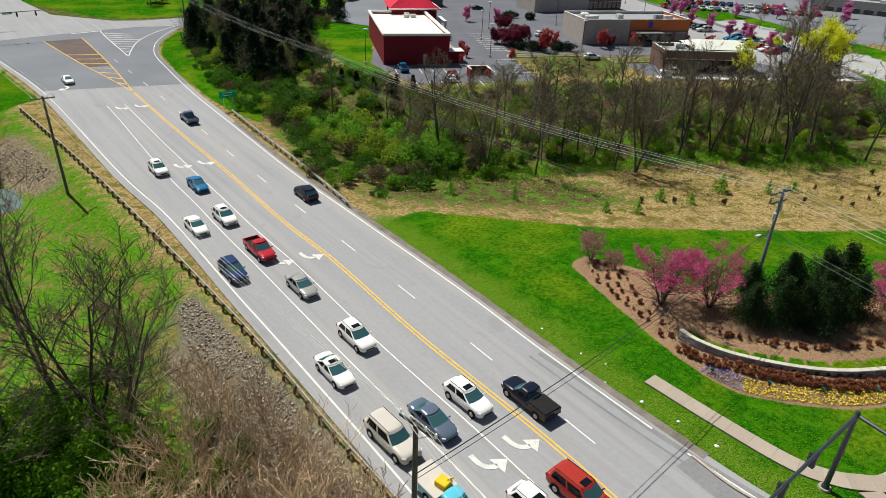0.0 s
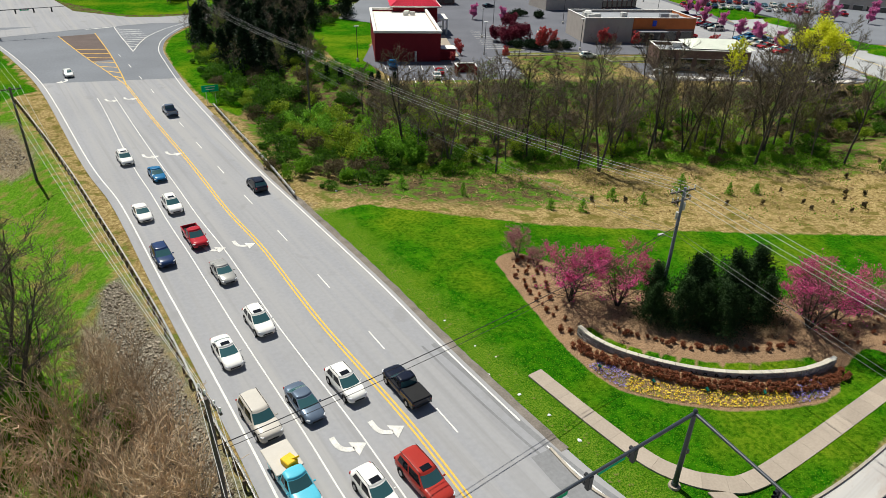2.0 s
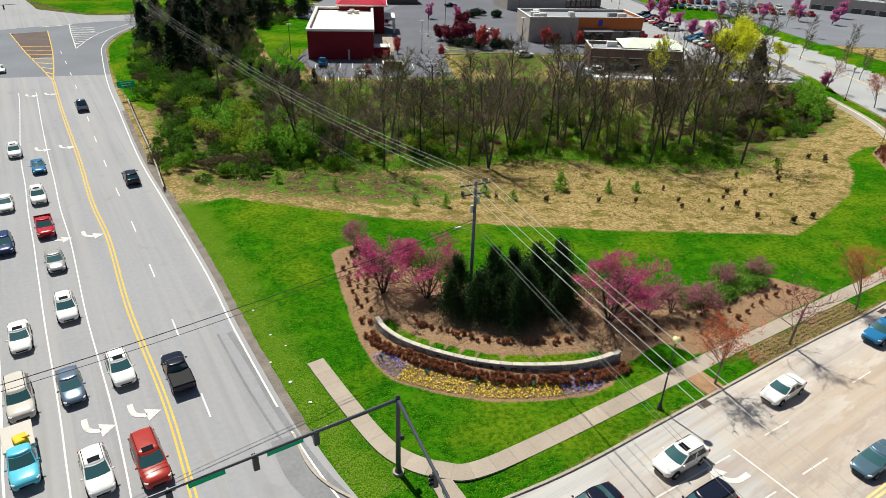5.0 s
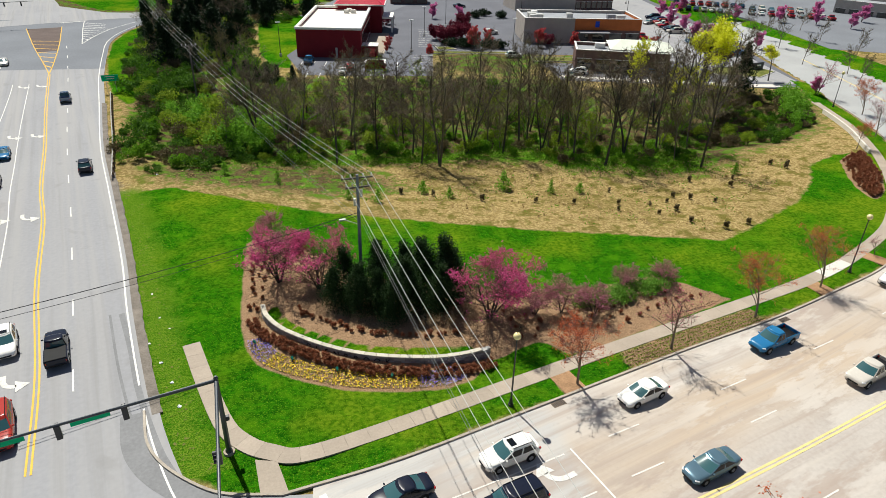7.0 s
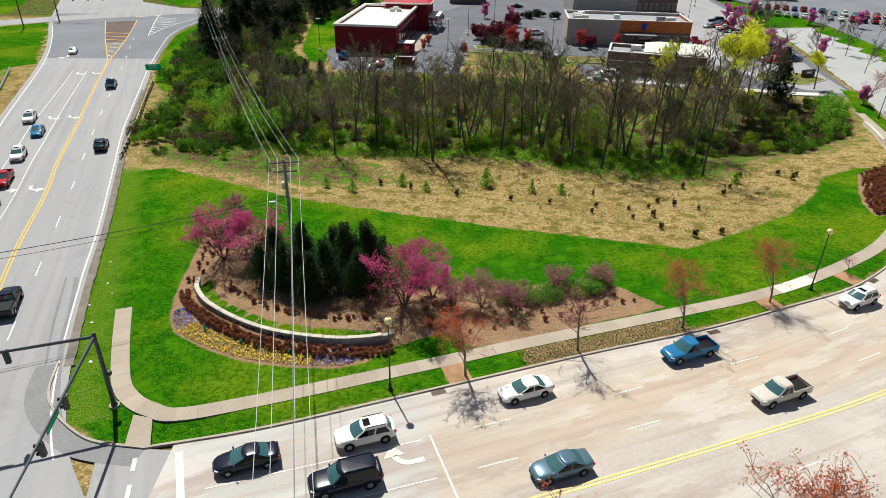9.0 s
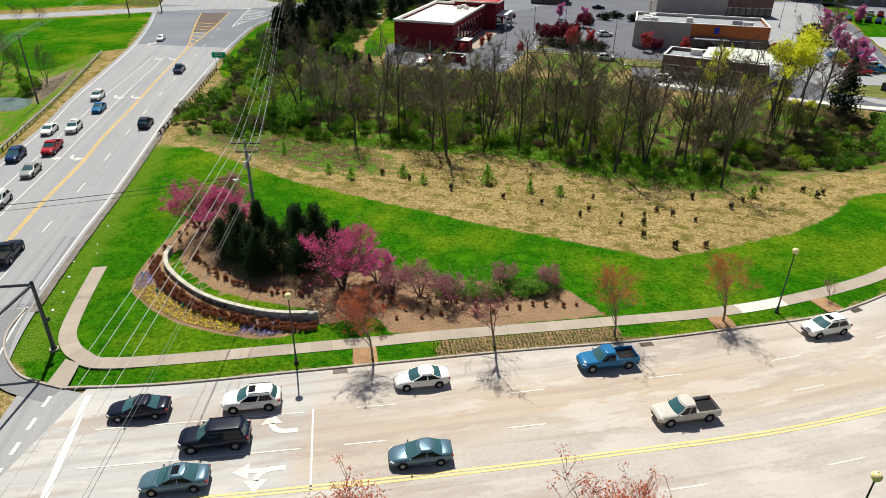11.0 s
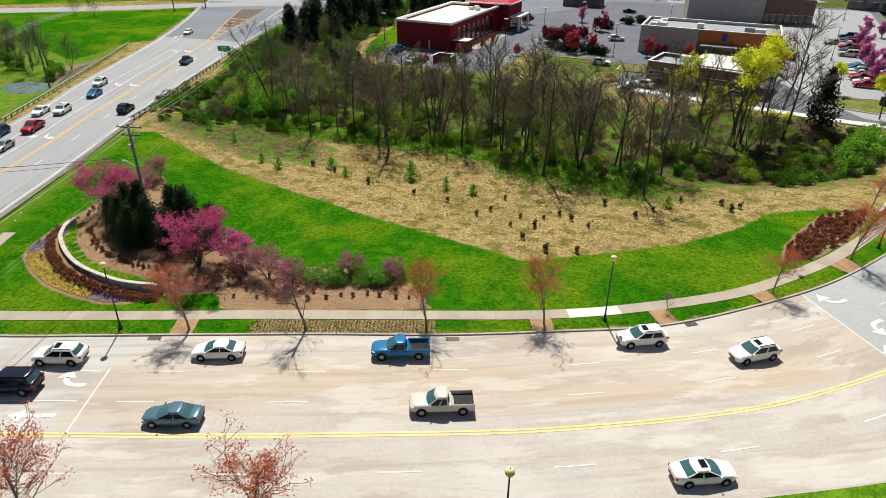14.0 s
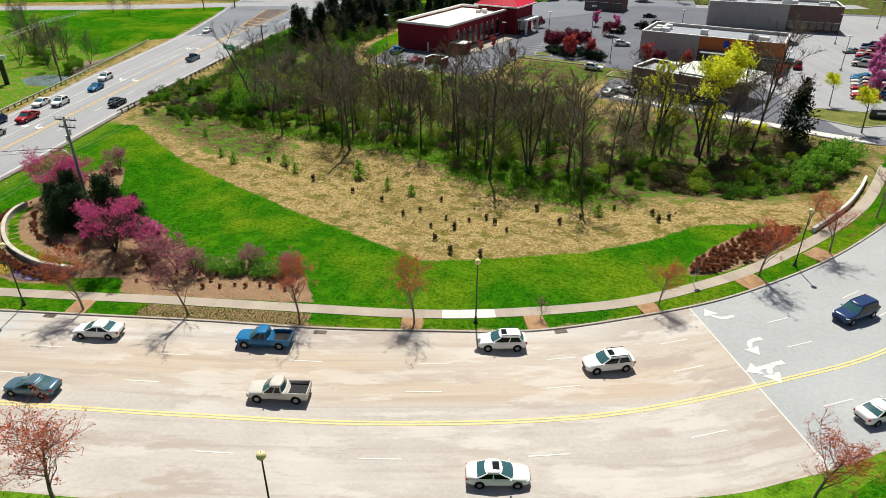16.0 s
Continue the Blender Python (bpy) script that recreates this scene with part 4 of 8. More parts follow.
LEAF_SPRING = leaf_mat("spring_green_leaves", (0.055, 0.16, 0.006), (0.20, 0.40, 0.02), 0.45)
LEAF_LIME = leaf_mat("lime_green_leaves", (0.12, 0.20, 0.010), (0.33, 0.44, 0.035), 0.45)
LEAF_PINE = leaf_mat("young_pine_needles", (0.10, 0.26, 0.015), (0.24, 0.48, 0.04), 0.45)
LEAF_BUSH = leaf_mat("bush_green_leaves", (0.022, 0.07, 0.005), (0.095, 0.22, 0.014), 0.4)
LEAF_JUNIPER = leaf_mat("garden_juniper_needles", (0.008, 0.026, 0.006), (0.035, 0.072, 0.018), 0.12)
TWIG_GREY = mat("grey_brown_twigs", (0.135, 0.105, 0.08), 0.95, var=0.3, scale=0.6, fine=4, bump=0, rand=0.35)
LEAF_DARK = leaf_mat("juniper_needles", (0.006, 0.017, 0.005), (0.016, 0.038, 0.012), 0.1)
LEAF_YELLOW = leaf_mat("yellow_green_leaves", (0.55, 0.58, 0.015), (0.85, 0.85, 0.06), 0.55)
LEAF_OLIVE = leaf_mat("olive_buds", (0.10, 0.10, 0.03), (0.22, 0.20, 0.06))
PETAL = leaf_mat("magenta_blossom", (0.56, 0.04, 0.19), (0.84, 0.15, 0.40), 0.4)
PETAL_PALE = leaf_mat("pink_blossom", (0.65, 0.10, 0.30), (0.85, 0.24, 0.48), 0.35)
PETAL_VIOLET_PINK = leaf_mat("violet_pink_blossom", (0.56, 0.12, 0.34), (0.80, 0.32, 0.56), 0.4)
BUD_RED = leaf_mat("red_maple_buds", (0.42, 0.08, 0.03), (0.72, 0.21, 0.09), 0.4)
TWIG_ROSE = mat("red_brown_twigs", (0.20, 0.10, 0.085), 0.95, var=0.3, scale=1.0, fine=6, bump=0, rand=0.2)
BUD_CRIMSON = leaf_mat("crimson_buds", (0.40, 0.04, 0.05), (0.66, 0.14, 0.13), 0.4)
BUD_DUSTY = leaf_mat("dusty_rose_buds", (0.46, 0.12, 0.20), (0.70, 0.28, 0.38), 0.4)
BUD_ROSE = leaf_mat("rose_buds", (0.48, 0.08, 0.16), (0.74, 0.24, 0.32), 0.45)
LEAF_PLUM = leaf_mat("plum_leaves", (0.10, 0.01, 0.025), (0.22, 0.025, 0.05), 0.2)
LEAF_BARB = leaf_mat("barberry_leaves", (0.17, 0.05, 0.025), (0.38, 0.15, 0.075), 0.3)
LEAF_HEDGE = leaf_mat("hedge_leaves", (0.07, 0.20, 0.015), (0.24, 0.46, 0.06), 0.35)
BUD_TWIG = leaf_mat("brown_twig_tips", (0.13, 0.115, 0.055), (0.28, 0.25, 0.12), 0.3)
PETAL_YELLOW = leaf_mat("yellow_pansies", (0.75, 0.50, 0.02), (0.90, 0.72, 0.10), 0.2)
PETAL_VIOLET = leaf_mat("violet_pansies", (0.16, 0.10, 0.42), (0.45, 0.40, 0.70), 0.2)
LEAF_GROUND = leaf_mat("ground_leaves", (0.11, 0.17, 0.014), (0.28, 0.34, 0.05), 0.2)
STRAW = leaf_mat("straw_tufts", (0.30, 0.20, 0.08), (0.62, 0.47, 0.24), 0.4)
DRY_TWIG = leaf_mat("dry_tan_twigs", (0.20, 0.13, 0.07), (0.42, 0.30, 0.18), 0.3)
SCRUB = leaf_mat("brown_scrub", (0.07, 0.055, 0.028), (0.19, 0.15, 0.075), 0.25)


def around(rng, tips, count, spread):
    return [(t[0] if isinstance(t, tuple) else t) + Vector((rng.gauss(0, spread), rng.gauss(0, spread), rng.gauss(0, spread))) for t in (rng.choice(tips) for _ in range(count))]


def along(rng, segs, count, spread, lev=2):
    some = [s for s in segs if s[4] >= lev]
    out = []
    for _ in range(count):
        s = rng.choice(some)
        out.append(s[0].lerp(s[1], rng.random()) + Vector((rng.gauss(0, spread), rng.gauss(0, spread), rng.gauss(0, spread))))
    return out


# kinds of plant, each built once in its own shape and then copied
def bare_tree(seed, h, label, bark, buds=None, n=0, stems=1, spread=0.85, first=0.34, fine=0.05, kids=(11, 8, 8), ratio=0.44, thick=1.0):
    """Leafless tree: dark limbs, a haze of fine twigs and, on some, small opening leaves."""
    rng = random.Random(seed)
    segs, tips = limbs(rng, h * 0.80, h * 0.010 + 0.02, spread, first, 3, kids, 0.28, stems, 0.17, ratio)
    crown = leaf_mesh("crown", along(rng, segs, n or 1300, 0.25, 2), 0.085 if n and buds else fine, buds or BUD_TWIG, rng)
    return plant("tree", label, "tree", "trees of the wood", limb_mesh("trunk", segs, bark, thick, 0.0165 * thick, TWIG_GREY), crown)


def bush(seed, w, h, label, leaves, n, size, category="shrub", group="shrubs", stems=True, name="shrub"):
    rng = random.Random(seed)
    k = 0.6 if stems else 0.25
    lumps = [(Vector((rng.uniform(-k, k) * w, rng.uniform(-k, k) * w, h * rng.uniform(0.25, 0.75))), rng.uniform(0.25, 0.5)) for _ in range(9)]
    spots = []
    for _ in range(n):
        c, r = rng.choice(lumps)
        v = Vector((rng.gauss(0, 1), rng.gauss(0, 1), rng.gauss(0, 1))).normalized() * rng.random() ** 0.4
        p = c + Vector((v.x * r * w, v.y * r * w, v.z * r * h * 0.8))
        if p.z > 0:
            spots.append(p)
    if not stems:
        return tagged(new(name, leaf_mesh("foliage", spots, size, leaves, rng)), label, category, group)
    segs, _ = limbs(rng, h * 0.55, 0.04, 0.7, 0.2, 2, (5, 3), 0.4, 3)
    return plant(name, label, category, group, limb_mesh("stems", segs, BARK), leaf_mesh("foliage", spots, size, leaves, rng), "foliage")


def juniper(seed, w, h, label, leaves, n, size, category="juniper", group="junipers", name="juniper"):
    rng = random.Random(seed)
    spots = []
    lobes = [(rng.uniform(0, 6.28), rng.uniform(0.06, 0.9), rng.uniform(0.5, 1.3)) for _ in range(44)]
    while len(spots) < n:
        a0, f, s = rng.choice(lobes)
        rad = 1.3 * w * (1 - f) ** 0.9 * s * (0.5 + 0.5 * min(1, f * 6))
        v = Vector((math.cos(a0) * rad * rng.uniform(0.25, 1.0), math.sin(a0) * rad * rng.uniform(0.25, 1.0), h * f + rng.gauss(0, 0.07) * h))
        v += Vector((rng.gauss(0, 0.24 * w), rng.gauss(0, 0.24 * w), 0)) * (1.12 - f)
        if 0.1 < v.z < h:
            spots.append(v)
    segs = [(Vector((0, 0, -0.2)), Vector((0, 0, h * 0.9)), 0.02 * h, 0.02, 0)]
    return plant(name, label, category, group, limb_mesh("trunk", segs, BARK), leaf_mesh("foliage", spots, size, leaves, rng, -0.3), "foliage")


def blossom_tree(seed, h, label, petals, n, size, stems=3, spread=0.75, category="tree", group="", bark=None, tips_only=False, ratio=0.5, first=0.15, up=0.3, sp=0.10, low=0.0, outer=0.0, twig=None):
    rng = random.Random(seed)
    segs, tips = limbs(rng, h * 0.72, h * 0.016, spread, first, 3, (8, 6, 4), up, stems, 0.14, ratio)
    spots = around(rng, tips, n, sp * 2) if tips_only else along(rng, segs, n, sp, 2)
    top = max(p.z for p in spots)
    spots = [p for p in spots if p.z > top * (low + rng.uniform(-0.15, 0.15))]
    if outer:
        wide = max(math.hypot(p.x, p.y) for p in spots)
        spots = [p for p in spots if math.hypot(math.hypot(p.x, p.y) / wide, max(0.0, p.z - 0.3 * top) / (0.7 * top)) > outer * rng.uniform(0.75, 1.25)]
    return plant("flowering_tree" if category == "flowering tree" else "tree", label, category, group, limb_mesh("trunk", segs, bark or BARK, 1.0, 0.014, twig), leaf_mesh("blossom", spots, size, petals, rng), "blossom")


def put(src, x, y, s=1.0, rz=0.0, first=[None], dz=0.0, sz=None):
    k = src.scale
    return copy_thing(src, pose(x, y, ground_z(x, y) + dz, 0, 0, rz) @ Matrix.Diagonal((s / k.x, s / k.y, (sz or s) / k.z, 1)))


def settle(src, x, y, s=1.0, rz=0.0):
    """Stand the first one of a kind at its own place."""
    src.matrix_basis = pose(x, y, ground_z(x, y), 0, 0, rz) @ Matrix.Diagonal((s, s, s, 1))


def spread_out(poly, count, least, seed):
    rng = np.random.RandomState(seed)
    p = np.array(poly, float)
    q = p.min(0) + rng.rand(count * 40, 2) * (p.max(0) - p.min(0))
    q = q[inside(poly, q[:, 0], q[:, 1]) > 0.5]
    got, cells = [], {}
    for x, y in q.tolist():
        c = (int(x // least), int(y // least))
        if all((x - a) ** 2 + (y - b_) ** 2 > least ** 2 for i in (-1, 0, 1) for j in (-1, 0, 1) for a, b_ in cells.get((c[0] + i, c[1] + j), ())):
            got.append((x, y))
            cells.setdefault(c, []).append((x, y))
            if len(got) == count:
                break
    return got


def thicket(label, plants):
    """Bushes that nobody could count, joined into one mesh."""
    verts, faces, index, mats, n = [], [], [], [], 0
    for src, x, y, s, rz in plants:
        m = pose(x, y, ground_z(x, y), 0, 0, rz) @ Matrix.Scale(s, 4)
        rot, shift = np.array(m.to_3x3()), np.array(m.translation)
        for ch in src.children:
            me = ch.data
            co = np.empty(len(me.vertices) * 3)
            me.vertices.foreach_get("co", co)
            q = np.empty(len(me.loops), int)
            me.loops.foreach_get("vertex_index", q)
            verts.append(co.reshape(-1, 3) @ rot.T + shift)
            faces.append(q.reshape(-1, 4) + n)
            if me.materials[0] not in mats:
                mats.append(me.materials[0])
            index.append(np.full(len(q) // 4, mats.index(me.materials[0])))
            n += len(me.vertices)
    me = bpy.data.meshes.new("thicket")
    me.from_pydata(np.vstack(verts).tolist(), [], np.vstack(faces).tolist())
    for m in mats:
        me.materials.append(m)
    me.polygons.foreach_set("material_index", np.concatenate(index))
    tagged(new("thicket", me), label, "thicket", kind="stuff")


def woods():
    rng = random.Random(5)
    kinds = [bare_tree(11, 15, "tall bare grey tree with fine twigs", BARK),
             bare_tree(12, 14, "tall bare brown tree forking low", BARK, stems=2, kids=(8, 7, 7)),
             bare_tree(13, 13, "bare tree with olive spring buds", BARK_PALE, LEAF_OLIVE, 900),
             bare_tree(14, 16, "slender bare grey tree", BARK, None, 0, 1, 0.65, 0.42),
             bare_tree(15, 11, "tree with fresh lime green leaves", BARK, LEAF_LIME, 1500),
             bare_tree(16, 14, "broad bare tree with a dark leaning trunk", BARK, None, 0, 1, 1.0, 0.30, 0.05, (12, 8, 8), 0.48)]
    settle(kinds[5], -12.2, 108, 1.05)
    settle(kinds[0], 21.3, 93.5, 1.25)
    settle(kinds[1], 26.7, 97.0, 1.2)
    settle(kinds[3], 35.6, 88.7, 1.1)
    settle(kinds[2], 43.7, 112.9, 0.95)
    settle(kinds[4], 47.7, 112, 1.1)
    for x, y in ((-19.4, 105), (-6.6, 107.2), (2.2, 105.1), (7.6, 102.8), (12, 106.4), (32.8, 96.9), (40.3, 109.1), (52.6, 112.7), (56.9, 113.3), (60.8, 116), (-30.7, 115.3), (-24.6, 110.7), (18.1, 103.9), (45, 110), (-16, 113), (-4.1, 99.9), (-6.5, 102.1), (26.5, 100.4), (58.9, 123.8), (63.3, 127)):
        put(kinds[rng.choice((0, 1, 5, 3, 5))], x, y, rng.uniform(0.98, 1.25), rng.uniform(0, 360))
    main = [(-37, 112), (-20, 108), (4, 104), (17, 95), (34, 90), (40, 97), (30, 108), (22, 122), (8, 132), (-22, 140), (-36, 136)]
    for x, y in spread_out(main, 44, 4.6, 21):
        put(kinds[rng.choice((0, 0, 1, 2, 2, 3, 4, 5, 5))], x, y, rng.uniform(0.72, 1.1) * (0.72 if x < -18 else 1.0), rng.uniform(0, 360))
    # thin saplings in brown and olive between the tall trees
    sapling = [bare_tree(17, 6.5, "slim tan sapling with brown buds", BARK_PALE, BUD_TWIG, 420, 2, 0.7, 0.2, 0.06, (7, 5, 4), 0.5), bare_tree(18, 6, "slim sapling with lime green buds", BARK_PALE, LEAF_LIME, 1000, 2, 0.7, 0.2, 0.06, (7, 5, 4), 0.5)]
    settle(sapling[0], 10, 110)
    settle(sapling[1], -8, 112)
    thin_wood = [(-37, 116), (-10, 108), (14, 100), (30, 94), (46, 100), (62, 108), (56, 120), (36, 122), (10, 130), (-35, 134)]
    for x, y in spread_out(thin_wood, 54, 2.8, 39):
        put(sapling[rng.choice((0, 1, 1))], x, y, rng.uniform(0.7, 1.3), rng.uniform(0, 360))
    west = [(-54.5, 152), (-49, 128), (-26, 145), (-28, 165), (-27, 200), (-30, 232), (-50, 231), (-56, 206), (-56.5, 180)]
    for x, y in spread_out([(-53, 162), (-44, 150), (-28, 165), (-27, 200), (-30, 232), (-50, 231), (-56, 206), (-56.5, 180)], 30, 4.6, 22):
        put(kinds[rng.choice((0, 1, 2, 3, 4))], x, y, rng.uniform(0.5, 0.75), rng.uniform(0, 360))
    # undergrowth
    deep = []
    green = [bush(31, 2.2, 2.4, "fresh green undergrowth bush", LEAF_SPRING, 1500, 0.13),
             bush(32, 2.6, 2.0, "green leafy bush at the wood's edge", LEAF_BUSH, 1500, 0.14),
             bush(33, 2.4, 2.2, "brown leafless scrub bush", SCRUB, 1300, 0.11),
             bush(34, 2.2, 2.6, "loose bush with lime green new leaves", LEAF_LIME, 1100, 0.12),
             bush(35, 2.2, 2.6, "bright green leafy bush at the wood's edge", LEAF_PINE, 1600, 0.12)]
    settle(green[0], 5, 108)
    settle(green[1], 36, 96)
    settle(green[2], -20, 115)
    settle(green[3], -38, 118)
    settle(green[4], -33, 111.8, 1.5)
    for x, y in spread_out([(-44, 112), (-20, 108), (4, 104), (17, 95), (34, 90), (44, 97), (58, 102), (46, 106), (36, 112), (24, 132), (10, 135), (-22, 142), (-42, 140)], 170, 2.0, 23):
        one = (green[rng.choice((0, 0, 1, 2, 2, 3, 3))], x, y, rng.uniform(0.4, 1.05), rng.uniform(0, 360))
        if y > 112:
            deep.append(one)
        else:
            put(*one)
    for x, y in spread_out([(14, 97), (24, 91), (34, 89), (40, 94), (34, 101), (20, 103)], 16, 2.2, 24):
        put(green[0], x, y, rng.uniform(0.35, 0.7), rng.uniform(0, 360))
    edge = [(-52, 112), (-46, 101), (-40, 104), (-24, 106), (-20, 116), (-40, 128), (-48, 142)]
    for x, y in spread_out(edge, 48, 2.3, 25):
        put(green[rng.choice((0, 1, 1, 2, 2, 3))], x, y, rng.uniform(0.5, 1.25), rng.uniform(0, 360))
    for x, y in spread_out(west, 130, 2.4, 26):
        deep.append((green[rng.choice((0, 1, 1, 1, 1, 2, 2, 1, 3))], x, y, rng.uniform(0.7, 1.5), rng.uniform(0, 360)))
    east = [(46, 97), (56, 95), (66, 98), (72, 104), (76, 114), (68, 118), (58, 112), (48, 106)]
    for x, y in spread_out(east, 40, 2.1, 27):
        put(green[rng.choice((1, 2, 2, 2, 0, 3))], x, y, rng.uniform(0.45, 1.1), rng.uniform(0, 360))
    for x, y, s in ((-35.2, 113.4, 1.8), (-31, 113, 1.5), (-37.5, 115, 1.6), (-33.5, 115.6, 1.8), (-43, 124, 1.3), (-41, 128, 1.6), (-38.5, 123, 1.4), (-37, 131, 1.7), (-34, 126, 1.4), (-44, 133, 1.4), (-30, 117, 1.2), (-28.5, 120, 1.4), (-46, 139, 1.3), (-40, 136, 1.5)):
        put(green[rng.choice((4, 4, 3))], x, y, s, rng.uniform(0, 360))
    for x, y, s in ((68, 104, 1.7), (70.5, 107, 1.7), (66.5, 101, 1.2), (73, 112, 1.4)):
        put(green[4], x, y, s, 40 * s)
    # dark conifers north of the sign
    dark = juniper(41, 2.5, 8.0, "dark green conifer among bare trees", LEAF_DARK, 3200, 0.20, "conifer", "conifers by the highway", "conifer")
    settle(dark, -46.5, 178)
    for x, y in spread_out([(-54, 176), (-47, 160), (-36, 165), (-31, 228), (-49, 230), (-55, 206)], 34, 3.8, 28):
        put(dark, x, y, rng.uniform(0.75, 1.4), rng.uniform(0, 360))
    put(dark, 67.2, 119.6, 1.1, 10, sz=1.25)
    for x, y in ((-31, 151), (-29, 147), (-25, 145), (-33, 154), (-27, 143), (-22, 144)):
        put(dark, x, y, rng.uniform(0.35, 0.5), rng.uniform(0, 360))
    north = [(-46, 190), (-30, 165), (-24, 205), (0, 232), (-20, 262), (-48, 240)]
    for x, y in spread_out(north, 24, 4.5, 35):
        put(dark, x, y, rng.uniform(0.8, 1.4), rng.uniform(0, 360))
    for x, y in spread_out(north, 40, 3.5, 36) + spread_out(EAST_GREEN, 8, 4.5, 37):
        deep.append((green[rng.choice((1, 2, 2))], x, y, rng.uniform(0.7, 1.4), rng.uniform(0, 360)))
    thicket("dense green and brown bushes under the trees", deep)
    # field: seedling pines, small shrubs and tufts
    pine = juniper(42, 1.1, 2.6, "young green pine in the dry field", LEAF_PINE, 420, 0.13, "pine", "young pines in the field", "young_pine")
    settle(pine, 2.1, 88.9, 1.2)
    for x, y in ((-20.5, 87.5), (-17, 85.5), (-10, 88.6), (-7, 86), (8, 85.5), (-29, 96), (12, 84.4), (-36, 101), (38, 84)):
        put(pine, x, y, rng.uniform(0.45, 0.85), rng.uniform(0, 360), sz=rng.uniform(0.6, 0.9))
    low = bush(43, 0.55, 1.1, "small dark brown shrub in the dry field", SCRUB, 240, 0.10, "shrub", "low shrubs in the field", False, "small_shrub")
    settle(low, 19.8, 69.8)
    for x, y in ((27.5, 75.1), (18, 74), (22, 78), (24, 79.5), (25.5, 77.6), (15, 79), (26, 67), (9, 80.5), (33.5, 79.5), (45.5, 82), (46.8, 83.2), (44.8, 84.5), (30, 84), (16.5, 84), (21, 74.5), (19, 77.5), (22.5, 66.8), (-9, 87), (-13, 89), (-3, 84), (4, 82), (13.5, 76.5), (36, 82), (40, 86)):
        put(low, x, y, rng.uniform(0.7, 1.2), rng.uniform(0, 360))
    spots, fine = [], []
    field = [(-44, 100), (-20, 86), (12, 70), (20, 66), (36, 73), (48, 84), (56, 92), (40, 92), (18, 96), (-10, 103), (-40, 106)]
    for x, y in spread_out(field, 420, 0.7, 29):
        for _ in range(7):
            px, py = x + rng.gauss(0, 0.35), y + rng.gauss(0, 0.35)
            fine.append(Vector((px, py, ground_z(x, y) + 0.12)))
    ob = new("dry_grass", leaf_mesh("dry_grass", fine, 0.15, STRAW, rng, 1.2))
    tagged(ob, "straw-coloured grass tufts over the field", "dry grass", kind="stuff")
    spots = []
    carpet = [(10, 99), (16, 92), (24, 88.5), (34, 86.5), (40, 90), (38, 97), (24, 103), (8, 106), (-20, 108), (-40, 107), (-24, 103), (-4, 101)]
    for x, y in spread_out(main, 300, 1.0, 30) + spread_out(field, 70, 2.0, 34) + spread_out(carpet, 420, 0.8, 38):
        gz = ground_z(x, y)
        for _ in range(30):
            spots.append(Vector((x + rng.gauss(0, 0.8), y + rng.gauss(0, 0.8), gz + rng.uniform(0.05, 0.5))))
    ob = new("undergrowth", leaf_mesh("undergrowth", spots, 0.115, LEAF_SPRING, rng))
    tagged(ob, "low green undergrowth beneath the trees", "undergrowth", kind="stuff")


